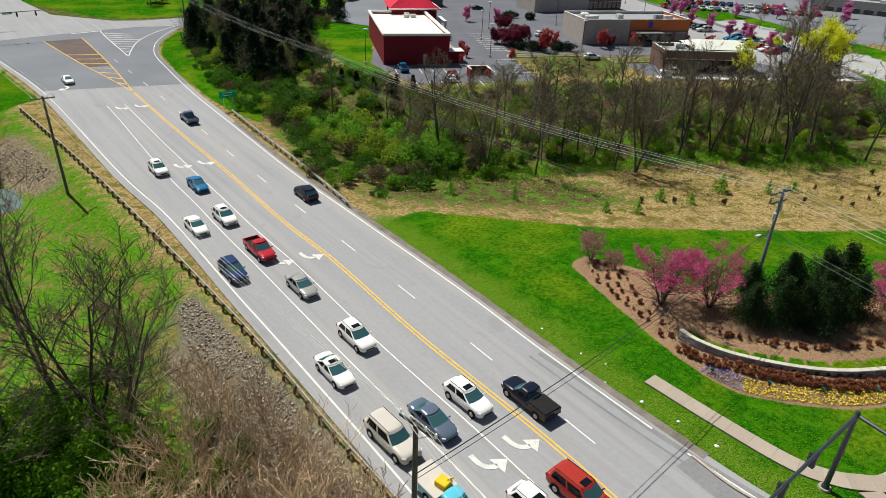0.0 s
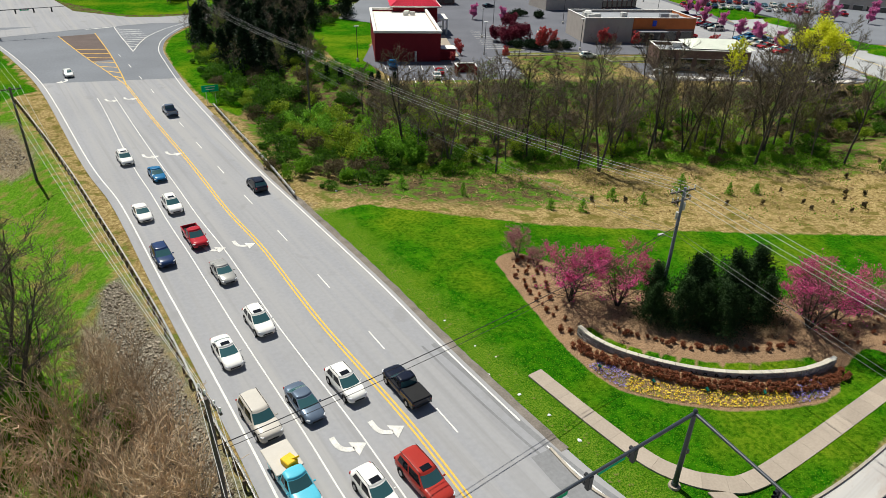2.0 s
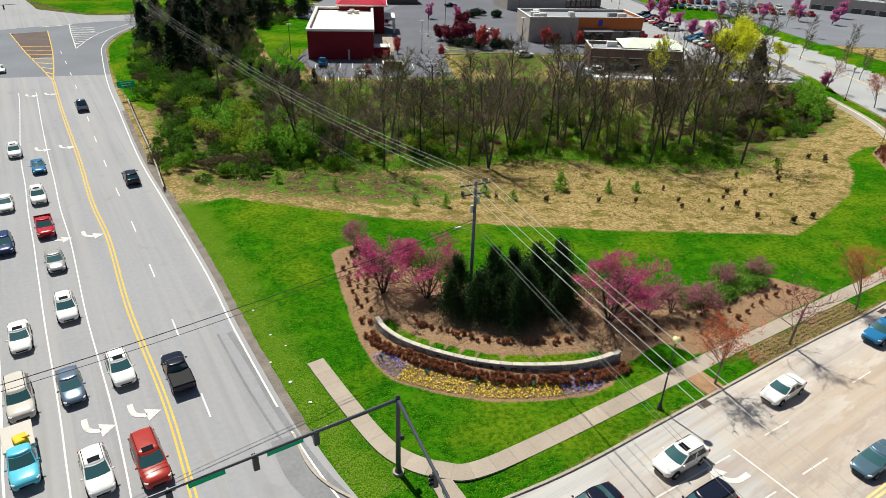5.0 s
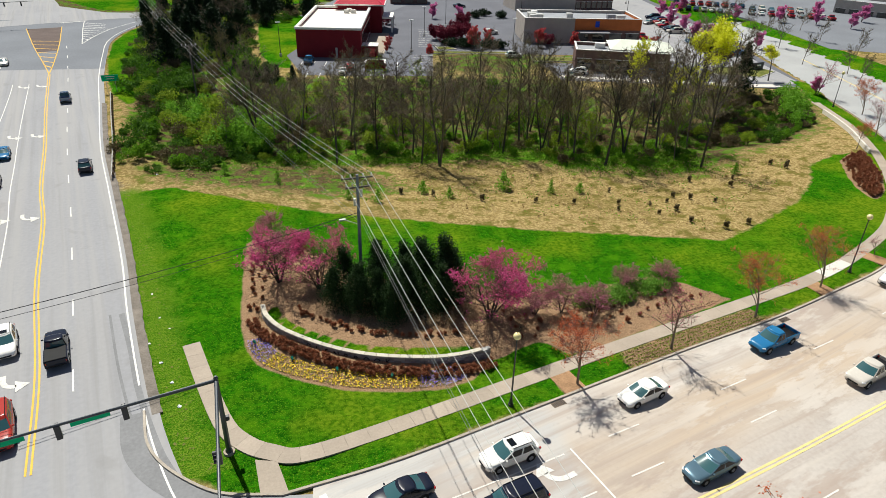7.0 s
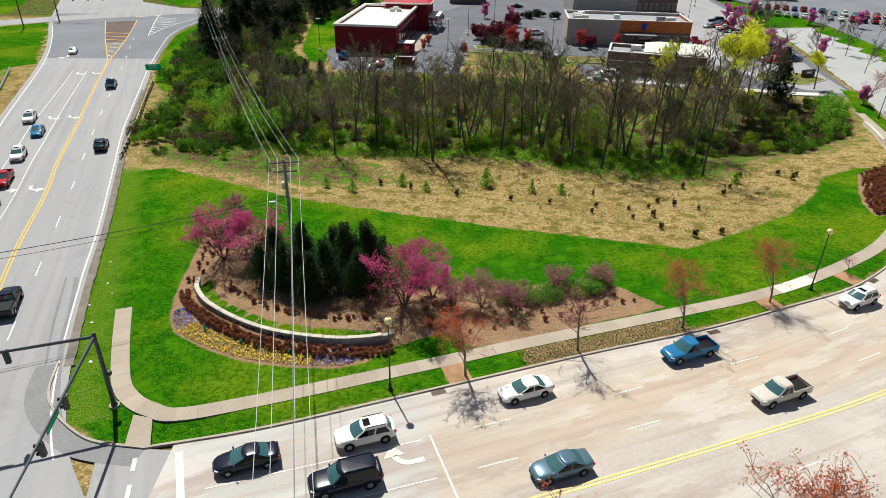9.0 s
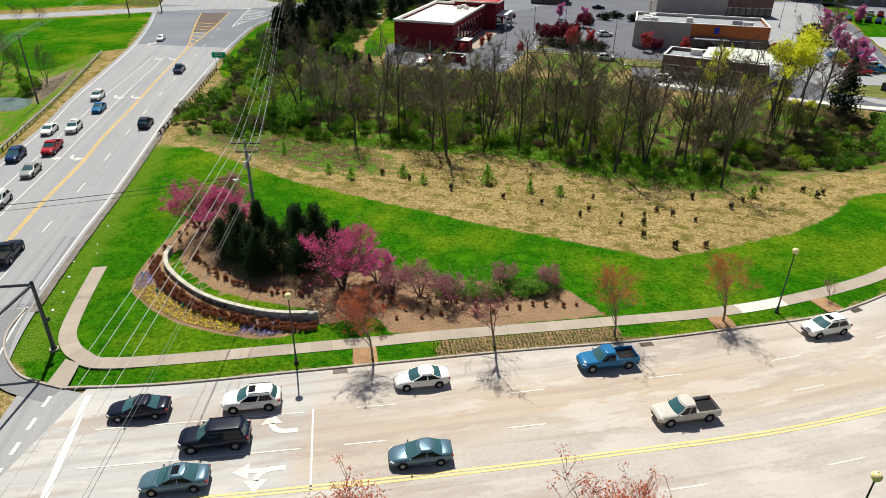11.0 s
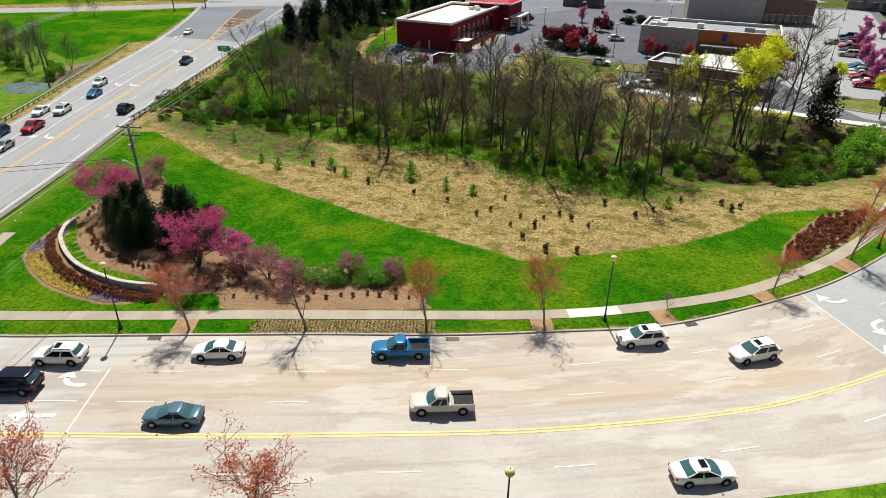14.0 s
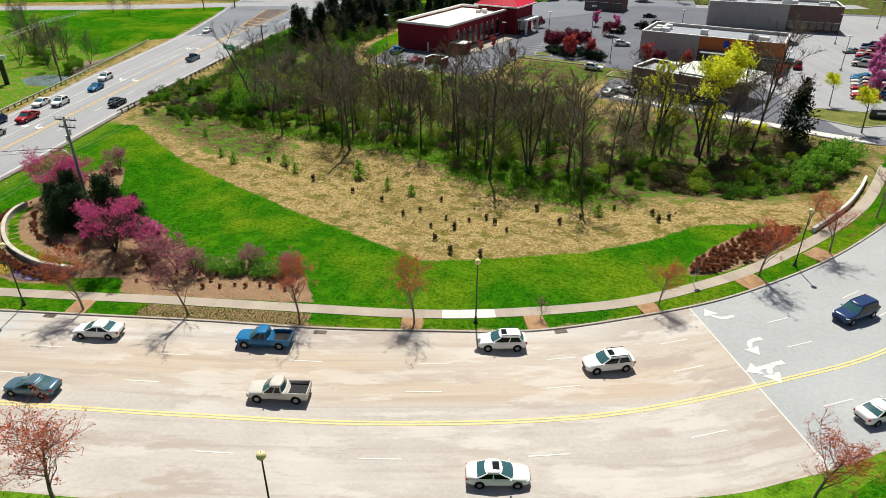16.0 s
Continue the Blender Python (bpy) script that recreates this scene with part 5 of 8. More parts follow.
def west_bank():
    """Trees, brush and water beyond the west guardrail."""
    rng = random.Random(8)
    big = [bare_tree(51, 13, "large bare tree with a spreading crown", BARK, None, 700, 3, 0.75, 0.25, 0.05, (8, 7, 7), 0.48, 0.72), bare_tree(52, 13, "bare dark tree beside the creek", BARK, None, 700, 2, 0.8, 0.25, 0.05, (9, 7, 7), 0.48, 0.72)]
    settle(big[0], -80.2, 75.6, 1.5)
    settle(big[1], -82.4, 78.5, 1.5)
    for x, y, s in ((-86.5, 70, 1.3), (-85.4, 75.6, 1.4), (-78.6, 72.8, 1.2), (-88, 82, 1.0), (-77.6, 76.5, 0.9), (-92, 140, 0.7), (-104, 142, 0.75), (-112, 146, 0.8), (-98, 133, 0.6), (-120, 150, 0.8), (-96, 137, 0.8), (-101, 138, 0.9), (-109, 140, 0.9), (-115, 144, 0.9), (-106, 146, 0.8), (-130, 160, 0.9), (-108, 134, 0.7), (-140, 165, 0.8), (-125, 196, 0.5), (-133, 198, 0.5)):
        put(big[rng.randrange(2)], x, y, s, rng.uniform(0, 360))
    brush = []
    for k in range(3):
        r2 = random.Random(60 + k)
        segs, tips = limbs(r2, 5.6, 0.034, 0.62, 0.2, 3, (5, 4, 2), 0.25, (3, 4, 5)[k], 0.13, 0.5)
        brush.append(plant("brush", "tan leafless brush with many thin stems", "brush", "brush on the bank", limb_mesh("stems", segs, TWIG, 1.0, 0.019)))
    settle(brush[0], -70.5, 61)
    settle(brush[1], -73, 64)
    settle(brush[2], -69, 57)
    for x, y in spread_out([(-65.0, 50), (-66.2, 60), (-69.0, 70), (-73.4, 78), (-79, 73), (-81, 60), (-78, 46), (-65, 44)], 58, 1.5, 61):
        put(brush[rng.randrange(3)], x, y, rng.uniform(0.7, 1.25), rng.uniform(0, 360))
    for x, y in ((-67.5, 62), (-68.6, 65.5), (-69.8, 68.5), (-70.6, 71), (-71.8, 73.5), (-69, 63.5), (-70.8, 67), (-72.4, 71), (-66.6, 58), (-73.5, 75.5), (-66.2, 55), (-67.8, 59.5), (-68.4, 61.5), (-70.2, 65.2), (-71.6, 69.5), (-65.8, 52.5)):
        put(brush[rng.randrange(3)], x, y, rng.uniform(0.5, 0.8), rng.uniform(0, 360))
    for x, y in ((-76, 82), (-77.3, 84), (-75.4, 80)):
        put(brush[rng.randrange(3)], x, y, 0.6, rng.uniform(0, 360))
    green = bush(63, 2.4, 2.2, "dense green bush under bare trees", LEAF_SPRING, 2000, 0.13, "shrub", "shrubs on the bank")
    settle(green, -81, 69)
    for x, y in spread_out([(-90, 60), (-76.5, 62), (-77, 80), (-83, 82), (-92, 78)], 40, 1.7, 64) + [(-95, 139), (-99, 142), (-105, 138), (-110, 143), (-116, 147), (-122, 155), (-92, 134), (-67.5, 48.5), (-69, 46.5), (-70, 52), (-72.5, 56), (-74, 60), (-75, 65), (-71, 66), (-76, 54), (-73, 70)]:
        put(green, x, y, rng.uniform(0.7, 1.2), rng.uniform(0, 360))
    bm = bmesh.new()
    sheet(bm, [(-84.8, 126.5), (-86.5, 129), (-91, 130.5), (-97, 131), (-104, 129), (-103, 123.5), (-95, 121.5), (-89, 121.5), (-86, 123)], -2.95)
    solid("pond_water", bm, POND, "still greenish pond water below the road", "water", kind="structure")
    # riprap stones
    verts, faces = [], []
    for x, y in spread_out(RIPRAP, 850, 0.3, 65) + spread_out([(-83, 128), (-86, 138), (-90, 146), (-93, 142), (-89, 131), (-86, 127)], 260, 0.3, 66):
        s, turn = rng.uniform(0.07, 0.19), rng.uniform(0, 6.28)
        ca, sa = math.cos(turn), math.sin(turn)
        gz = ground_z(x, y)
        i = len(verts)
        for dx, dy, dz in ((-1, -1, -0.5), (1, -1, -0.5), (1, 1, -0.5), (-1, 1, -0.5), (-0.6, -0.6, 0.7), (0.6, -0.7, 0.6), (0.6, 0.6, 0.75), (-0.7, 0.6, 0.6)):
            dx, dy = dx * rng.uniform(0.6, 1.2), dy * rng.uniform(0.6, 1.2)
            verts.append((x + s * (ca * dx - sa * dy), y + s * (sa * dx + ca * dy), gz + s * dz * rng.uniform(0.7, 1.2)))
        faces += [tuple(i + k for k in f) for f in ((4, 5, 6, 7), (0, 1, 5, 4), (1, 2, 6, 5), (2, 3, 7, 6), (3, 0, 4, 7))]
    me = bpy.data.meshes.new("riprap")
    me.from_pydata(verts, [], faces)
    me.materials.append(LOOSE_STONE)
    tagged(new("riprap", me), "loose grey riprap stones on the bank", "stones", kind="stuff")


woods()
west_bank()

# ---- sign wall and planting bed ----


def sign_wall():
    wall = thing("sign_wall", "curved grey stone sign wall with pale cap", "wall")
    rng = random.Random(3)
    h = 1.05
    length = len(WALL_LINE) * 0.1
    rows, hh = 4, h / 4
    front = offset(WALL_LINE, -0.18)
    bm = bmesh.new()
    back, core = offset(WALL_LINE, 0.2), offset(WALL_LINE, -0.14)
    lo, hi = [bm.verts.new((*p, -0.1)) for p in core], [bm.verts.new((*p, h)) for p in core]
    lo2, hi2 = [bm.verts.new((*p, -0.1)) for p in back], [bm.verts.new((*p, h)) for p in back]
    for i in range(len(core) - 1):
        bm.faces.new((lo[i], lo[i + 1], hi[i + 1], hi[i]))
        bm.faces.new((hi[i], hi[i + 1], hi2[i + 1], hi2[i]))
        bm.faces.new((hi2[i], hi2[i + 1], lo2[i + 1], lo2[i]))
    bm.faces.new((lo[0], hi[0], hi2[0], lo2[0]))
    bm.faces.new((lo[-1], lo2[-1], hi2[-1], hi[-1]))
    bmesh.ops.recalc_face_normals(bm, faces=bm.faces)
    part("wall_core", bm, STONE, wall)
    made = {}
    for r in range(rows):
        s = rng.uniform(0, 0.3)
        while s < length - 0.7:
            w = rng.choice((0.45, 0.6, 0.8))
            i, j = int(s * 10), min(len(front) - 1, int((s + w) * 10))
            a, b_ = front[i], front[j]
            mid = (a + b_) / 2
            d = b_ - a
            if w not in made:
                b0 = bmesh.new()
                box(b0, 0, 0, 0, w - 0.025, 0.10, hh - 0.025, bevel=0.015)
                made[w] = mesh_of("stone", b0, STONE)
            o = new("stone", made[w])
            o.parent = wall
            o.matrix_basis = pose(mid[0], mid[1], hh * (r + 0.5), 0, 0, math.degrees(math.atan2(d[1], d[0]))) @ Matrix.Translation((0, rng.uniform(-0.012, 0.012), 0))
            s += w
    b0 = bmesh.new()
    box(b0, 0, 0, 0, 0.985, 0.44, 0.12, bevel=0.02)
    cap = mesh_of("cap_stone", b0, CAPSTONE)
    for i in range(5, len(WALL_LINE) - 5, 10):
        d = WALL_LINE[i + 5] - WALL_LINE[i - 5]
        o = new("cap_stone", cap)
        o.parent = wall
        o.matrix_basis = pose(*WALL_LINE[i], h + 0.062, 0, 0, math.degrees(math.atan2(d[1], d[0])))
    # raised letters along the front
    word = "GLENBROOK"
    for k, ch in enumerate(word):
        i = 78 + k * 9
        d = front[i + 3] - front[i - 3]
        cu = bpy.data.curves.new("letter", "FONT")
        cu.body, cu.size, cu.extrude, cu.align_x = ch, 0.72, 0.02, "CENTER"
        tmp = bpy.data.objects.new("letter", cu)
        me = bpy.data.meshes.new_from_object(tmp)
        me.materials.append(LETTER)
        bpy.data.objects.remove(tmp)
        o = new("letter", me)
        o.parent = wall
        nrm = np.array([d[1], -d[0]]) / np.linalg.norm(d)
        pp = front[i] + nrm * 0.085
        o.matrix_basis = pose(pp[0], pp[1], 0.43, 90, 0, math.degrees(math.atan2(d[1], d[0])))


HEDGE_LINE = [(-3.2, 56.4), (0.0, 56.0), (3.5, 56.4), (7.2, 57.4)]


def planting():
    rng = random.Random(4)
    redbud = blossom_tree(71, 5.4, "redbud in full magenta bloom", PETAL, 16000, 0.062, 5, 1.05, "flowering tree", "redbuds in the bed", None, False, 0.62, 0.15, 0.3, 0.11, 0.40, 0.62, TWIG_ROSE)
    tagged(redbud, "redbud tree in full magenta bloom")
    settle(redbud, -31.0, 66.8, 1.22, 20)
    put(redbud, -27.4, 64.2, 1.1, 150)
    put(redbud, -13.0, 55.0, 1.3, 80)
    pale = blossom_tree(72, 4.4, "small redbud tree with bright pink bloom", PETAL_PALE, 5000, 0.07, 3, 0.8, "flowering tree", "redbuds in the bed")
    settle(pale, -10.0, 57.6, 1.15, 200)
    thin = blossom_tree(73, 4.0, "young redbud tree with sparse rosy buds", BUD_DUSTY, 3200, 0.05, 3, 1.1, "flowering tree", "young trees in the bed", None, False, 0.62, 0.2, 0.25, 0.08, 0.35, 0.5, TWIG_ROSE)
    settle(thin, -31.0, 77.3, 1.0, 0)
    for x, y, s in ((-5.5, 55.3, 1.2), (-2.5, 54.2, 1.0), (2.6, 57.6, 0.85), (7.4, 57.4, 0.8), (-30.2, 74.5, 0.7), (-8.2, 55.6, 1.0)):
        put(thin, x, y, s * 1.05, rng.uniform(0, 360), sz=s * 0.9)
    dry = bush(83, 1.5, 1.9, "dry tan leafless shrub beside junipers", DRY_TWIG, 900, 0.06, "shrub", "dry shrubs in the bed")
    settle(dry, -15.6, 55.4)
    for x, y, s in ((-17.6, 54.6, 0.8), (-10.6, 53.4, 0.8), (-19.0, 55.4, 0.7)):
        put(dry, x, y, s, rng.uniform(0, 360))
    jun = juniper(74, 2.4, 6.4, "tall dark green juniper in the bed", LEAF_JUNIPER, 9500, 0.085)
    settle(jun, -22.3, 60.5, 1.0, 0)
    for x, y, s in ((-25.2, 62.2, 0.85), (-26.4, 60.6, 0.7), (-22.8, 58.4, 0.75), (-20.2, 58.3, 0.9), (-18.2, 60.0, 1.05), (-16.2, 59.3, 1.12), (-21.5, 57.2, 0.8), (-17.0, 57.0, 0.8), (-14.6, 61.2, 0.8), (-24.2, 59.3, 0.8), (-19.3, 62.4, 0.9)):
        put(jun, x, y, s, rng.uniform(0, 360), dz=-0.05)
    hedge = bush(75, 2.2, 1.7, "low rounded evergreen shrub with pale leaves", LEAF_HEDGE, 1800, 0.10, "shrub", "evergreen shrubs in the bed")
    settle(hedge, HEDGE_LINE[0][0], HEDGE_LINE[0][1], 0.8)
    for x, y in curve(HEDGE_LINE, 1.25)[1:].tolist():
        put(hedge, x, y, rng.uniform(0.75, 0.9), rng.uniform(0, 360))
    barb = bush(76, 0.5, 0.62, "low rust-red barberry shrub", LEAF_BARB, 420, 0.055, "shrub", "barberry shrubs", False, "barberry")
    settle(barb, -34.1, 63.5)
    for k in range(12, len(WALL_LINE), 4):
        for d in (0.0, 0.55):
            x, y = offset(WALL_LINE, -0.95 - d)[k]
            put(barb, x + rng.gauss(0, 0.08), y + rng.gauss(0, 0.08), rng.uniform(0.8, 1.05), rng.uniform(0, 360))
    back = offset(WALL_LINE, 3.0)
    for k in range(20, len(back) - 10, 7):
        put(barb, back[k][0] + rng.gauss(0, 0.15), back[k][1] + rng.gauss(0, 0.15), rng.uniform(0.6, 1.0), rng.uniform(0, 360))
    for x, y in spread_out([(-34, 74), (-34.3, 62), (-32.8, 62.5), (-31.5, 68), (-29, 75.5), (-31.5, 77.8)], 34, 0.9, 77) + spread_out([(-12, 52), (-7, 50.5), (2, 52), (11, 53.8), (8, 57), (-6, 54.5), (-12, 57)], 36, 1.2, 78):
        put(barb, x, y, rng.uniform(0.5, 1.0), rng.uniform(0, 360))
    for x, y in spread_out(BED_EAST, 120, 0.6, 79):
        put(barb, x, y, rng.uniform(0.9, 1.6), rng.uniform(0, 360))
    # flower border
    for name, lab, m, lo, hi in (("violet_flowers", "violet and white pansies in rows", PETAL_VIOLET, 0.0, 0.17), ("yellow_flowers", "yellow pansies in dense rows", PETAL_YELLOW, 0.17, 0.80), ("violet_flowers", "violet pansies in rows", PETAL_VIOLET, 0.80, 1.0)):
        edge = curve([(-34.6, 58.2), (-34.3, 56.4), (-33.3, 54.5), (-31, 52.4), (-27.6, 50.2), (-23.3, 48.7), (-19.3, 48.0), (-17.2, 48.5)], 0.16)
        spots, leaves = [], []
        for k in range(int(lo * len(edge)), int(hi * len(edge))):
            for d in np.arange(0.15, 1.75, 0.19):
                p = offset(edge, d)[k]
                for _ in range(rng.choice((0, 1, 2, 3))):
                    spots.append(Vector((p[0] + rng.gauss(0, 0.05), p[1] + rng.gauss(0, 0.05), ground_z(p[0], p[1]) + 0.10 + rng.uniform(0, 0.06))))
                leaves.append(Vector((p[0], p[1], ground_z(p[0], p[1]) + 0.06)))
        o = new(name, leaf_mesh(name, spots, 0.085, m, rng, 1.5))
        tagged(o, lab, "flowers", kind="stuff")
        o = new("flower_leaves", leaf_mesh("flower_leaves", leaves, 0.08, LEAF_GROUND, rng))
        tagged(o, "small green leaves under the pansies", "leaves", kind="stuff")
    # strip of ground cover between kerb and sidewalk
    spots = []
    a, b_ = TREE_SQUARES[1]
    for i in range(a, b_ - 1):
        for f in np.arange(0, 1, 0.34):
            for d in np.arange(0.35, 2.2, 0.42):
                p = offset(KERB_FAR, d)[i] * (1 - f) + offset(KERB_FAR, d)[i + 1] * f
                for _ in range(10):
                    spots.append(Vector((p[0] + rng.gauss(0, 0.07), p[1] + rng.gauss(0, 0.07), 0.13 + rng.uniform(0, 0.14))))
    o = new("ground_cover", leaf_mesh("ground_cover", spots, 0.075, LEAF_GROUND, rng))
    tagged(o, "yellow-green ground cover plants in rows", "ground cover", kind="stuff")
    # uplights in the flower border
    up = thing("uplight", "small green ground uplight", "lamp", "uplights before the wall")
    bm = bmesh.new()
    rod(bm, (0, 0, 0), (0, 0, 0.22), 0.05, 0.05)
    part("post", bm, BLACK, up)
    bm = bmesh.new()
    rod(bm, (0, -0.12, 0.30), (0, 0.16, 0.42), 0.10, 0.13)
    part("head", bm, mat("green_metal", (0.01, 0.12, 0.09), 0.4, var=0.1, bump=0), up)
    for n, (x, y) in enumerate(((-33.9, 57.6), (-31.0, 54.3), (-27.6, 51.9), (-23.4, 50.0), (-19.4, 49.2))):
        mm = pose(x, y, ground_z(x, y), 0, 0, 40 - 20 * n)
        if n:
            copy_thing(up, mm)
        else:
            up.matrix_basis = mm


def street_trees():
    rng = random.Random(6)
    maple = blossom_tree(81, 7.4, "young red maple with orange buds", BUD_RED, 4000, 0.05, 1, 1.0, "street tree", "young maples along the sidewalk", BARK_PALE, True, 0.62, 0.28, 0.42, 0.075, 0.0, 0.0, TWIG_ROSE)
    bare = blossom_tree(82, 7.4, "young maple with few rosy buds", BUD_ROSE, 700, 0.05, 1, 1.0, "street tree", "young maples along the sidewalk", BARK_PALE, True, 0.62, 0.28, 0.42, 0.075, 0.0, 0.0, TWIG_ROSE)
    for src, lab in ((maple, "young red maple tree with orange buds"), (bare, "young maple tree with few rosy buds")):
        tagged(src, lab)
    settle(maple, -8.9, 45.4, 1.0, 0)
    settle(bare, 1.5, 47.5, 1.08, 40)
    for src, x, y, s in ((maple, 12.3, 49.5, 0.98), (maple, 22.9, 52.3, 0.98), (maple, 45.3, 61.7, 0.75), (maple, 55.8, 70.9, 1.05), (maple, 64.3, 78.6, 0.95), (bare, 72.1, 90.2, 1.0), (maple, 63.5, 86, 0.7),
                         (bare, 34.4, 56.2, 0.35), (maple, 6.2, 25.9, 1.22), (maple, -6.6, 23.2, 1.2), (maple, 55.2, 40.2, 1.0), (bare, 68, 50, 0.9), (maple, 81.3, 101.5, 1.0), (bare, 82, 113.6, 1.0)):
        put(src, x, y, s, rng.uniform(0, 360))


sign_wall()
planting()
street_trees()


# ---- lamps, poles, signals, rails ----
def lamp_post():
    root = thing("street_lamp", "black post lamp with cream globe", "street lamp", "post lamps along the boulevard")
    bm = bmesh.new()
    rod(bm, (0, 0, 0), (0, 0, 0.22), 0.22, 0.20, 12)
    rod(bm, (0, 0, 0.22), (0, 0, 0.75), 0.15, 0.10, 10)
    part("base", bm, BLACK, root)
    bm = bmesh.new()
    rod(bm, (0, 0, 0.7), (0, 0, 6.35), 0.075, 0.05, 10)
    part("pole", bm, BLACK, root)
    bm = bmesh.new()
    rod(bm, (0, 0, 6.3), (0, 0, 6.42), 0.09, 0.17, 10)
    part("collar", bm, BLACK, root)
    bm = bmesh.new()
    bmesh.ops.create_uvsphere(bm, u_segments=14, v_segments=8, radius=0.30, matrix=Matrix.Translation((0, 0, 6.68)))
    part("globe", bm, GLOBE, root, "cream translucent globe", True)
    bm = bmesh.new()
    rod(bm, (0, 0, 6.93), (0, 0, 7.05), 0.07, 0.01, 8)
    part("finial", bm, BLACK, root)
    places = ((-15.2, 44.5), (28.5, 54.0), (59.9, 74.3), (21.4, 28.0), (-16, 21.9), (79.6, 106.9))
    for n, (x, y) in enumerate(places):
        m = pose(x, y, 0.1)
        if n:
            copy_thing(root, m)
        else:
            root.matrix_basis = m


def crossarm_pole(x, y, z, h, wood, arms, rz, label, extra=False):
    root = thing("utility_pole", label, "utility pole", "utility poles", m=pose(x, y, z, 0, 0, rz))
    bm = bmesh.new()
    rod(bm, (0, 0, -0.6), (0, 0, h), 0.19, 0.13, 10)
    part("pole", bm, wood, root)
    for k, (az, w) in enumerate(arms):
        bm = bmesh.new()
        box(bm, 0, 0.17, az, w, 0.12, 0.14, bevel=0.01)
        part("crossarm", bm, POLEWOOD, root)
        for sx in (-1, 1):
            bm = bmesh.new()
            rod(bm, (sx * w * 0.3, 0.17, az - 0.05), (0, 0.15, az - 0.75), 0.025, 0.025, 5)
            part("brace", bm, STEEL, root)
        for f in (-0.46, -0.2, 0.2, 0.46):
            bm = bmesh.new()
            rod(bm, (f * w, 0.17, az + 0.06), (f * w, 0.17, az + 0.2), 0.03, 0.03, 6)
            rod(bm, (f * w, 0.17, az + 0.2), (f * w, 0.17, az + 0.38), 0.07, 0.05, 8)
            part("insulator", bm, SIGN_WHITE if k == 0 else STEEL, root, "pale ceramic insulator")
    if extra:
        for az, d in ((h - 2.2, 0.3), (h - 3.0, -0.3)):
            bm = bmesh.new()
            rod(bm, (d, 0.0, az), (d, 0.0, az + 0.7), 0.14, 0.14, 10)
            part("canister", bm, STEEL, root, "grey metal canister")
        bm = bmesh.new()
        rod(bm, (0, 0, 7.4), (-1.3, 0.2, 8.0), 0.03, 0.03, 6)
        box(bm, -1.5, 0.22, 8.0, 0.6, 0.25, 0.14)
        part("street_light", bm, STEEL, root, "grey cobra-head street light")
    return root


CABLE_G = mat("grey_cable", (0.22, 0.22, 0.22), 0.5, var=0.1, bump=0)


def sagging(a, b_, sag, r=0.02, material=None, name="power_line", label="bright overhead power cable", n=28):
    a, b_ = Vector(a), Vector(b_)
    pts = [a.lerp(b_, k / n) - Vector((0, 0, sag * 4 * (k / n) * (1 - k / n))) for k in range(n + 1)]
    bm = bmesh.new()
    side = (b_ - a).cross(Vector((0, 0, 1))).normalized()
    rows = [[bm.verts.new(p + r * (math.cos(w) * side + math.sin(w) * Vector((0, 0, 1)))) for w in (0.3, 1.56, 2.8, 4.1, 5.3)] for p in pts]
    for r0, r1 in zip(rows, rows[1:]):
        for k in range(5):
            bm.faces.new((r0[k], r0[(k + 1) % 5], r1[(k + 1) % 5], r1[k]))
    solid(name, bm, material or CABLE, label, "cable", "overhead cables")


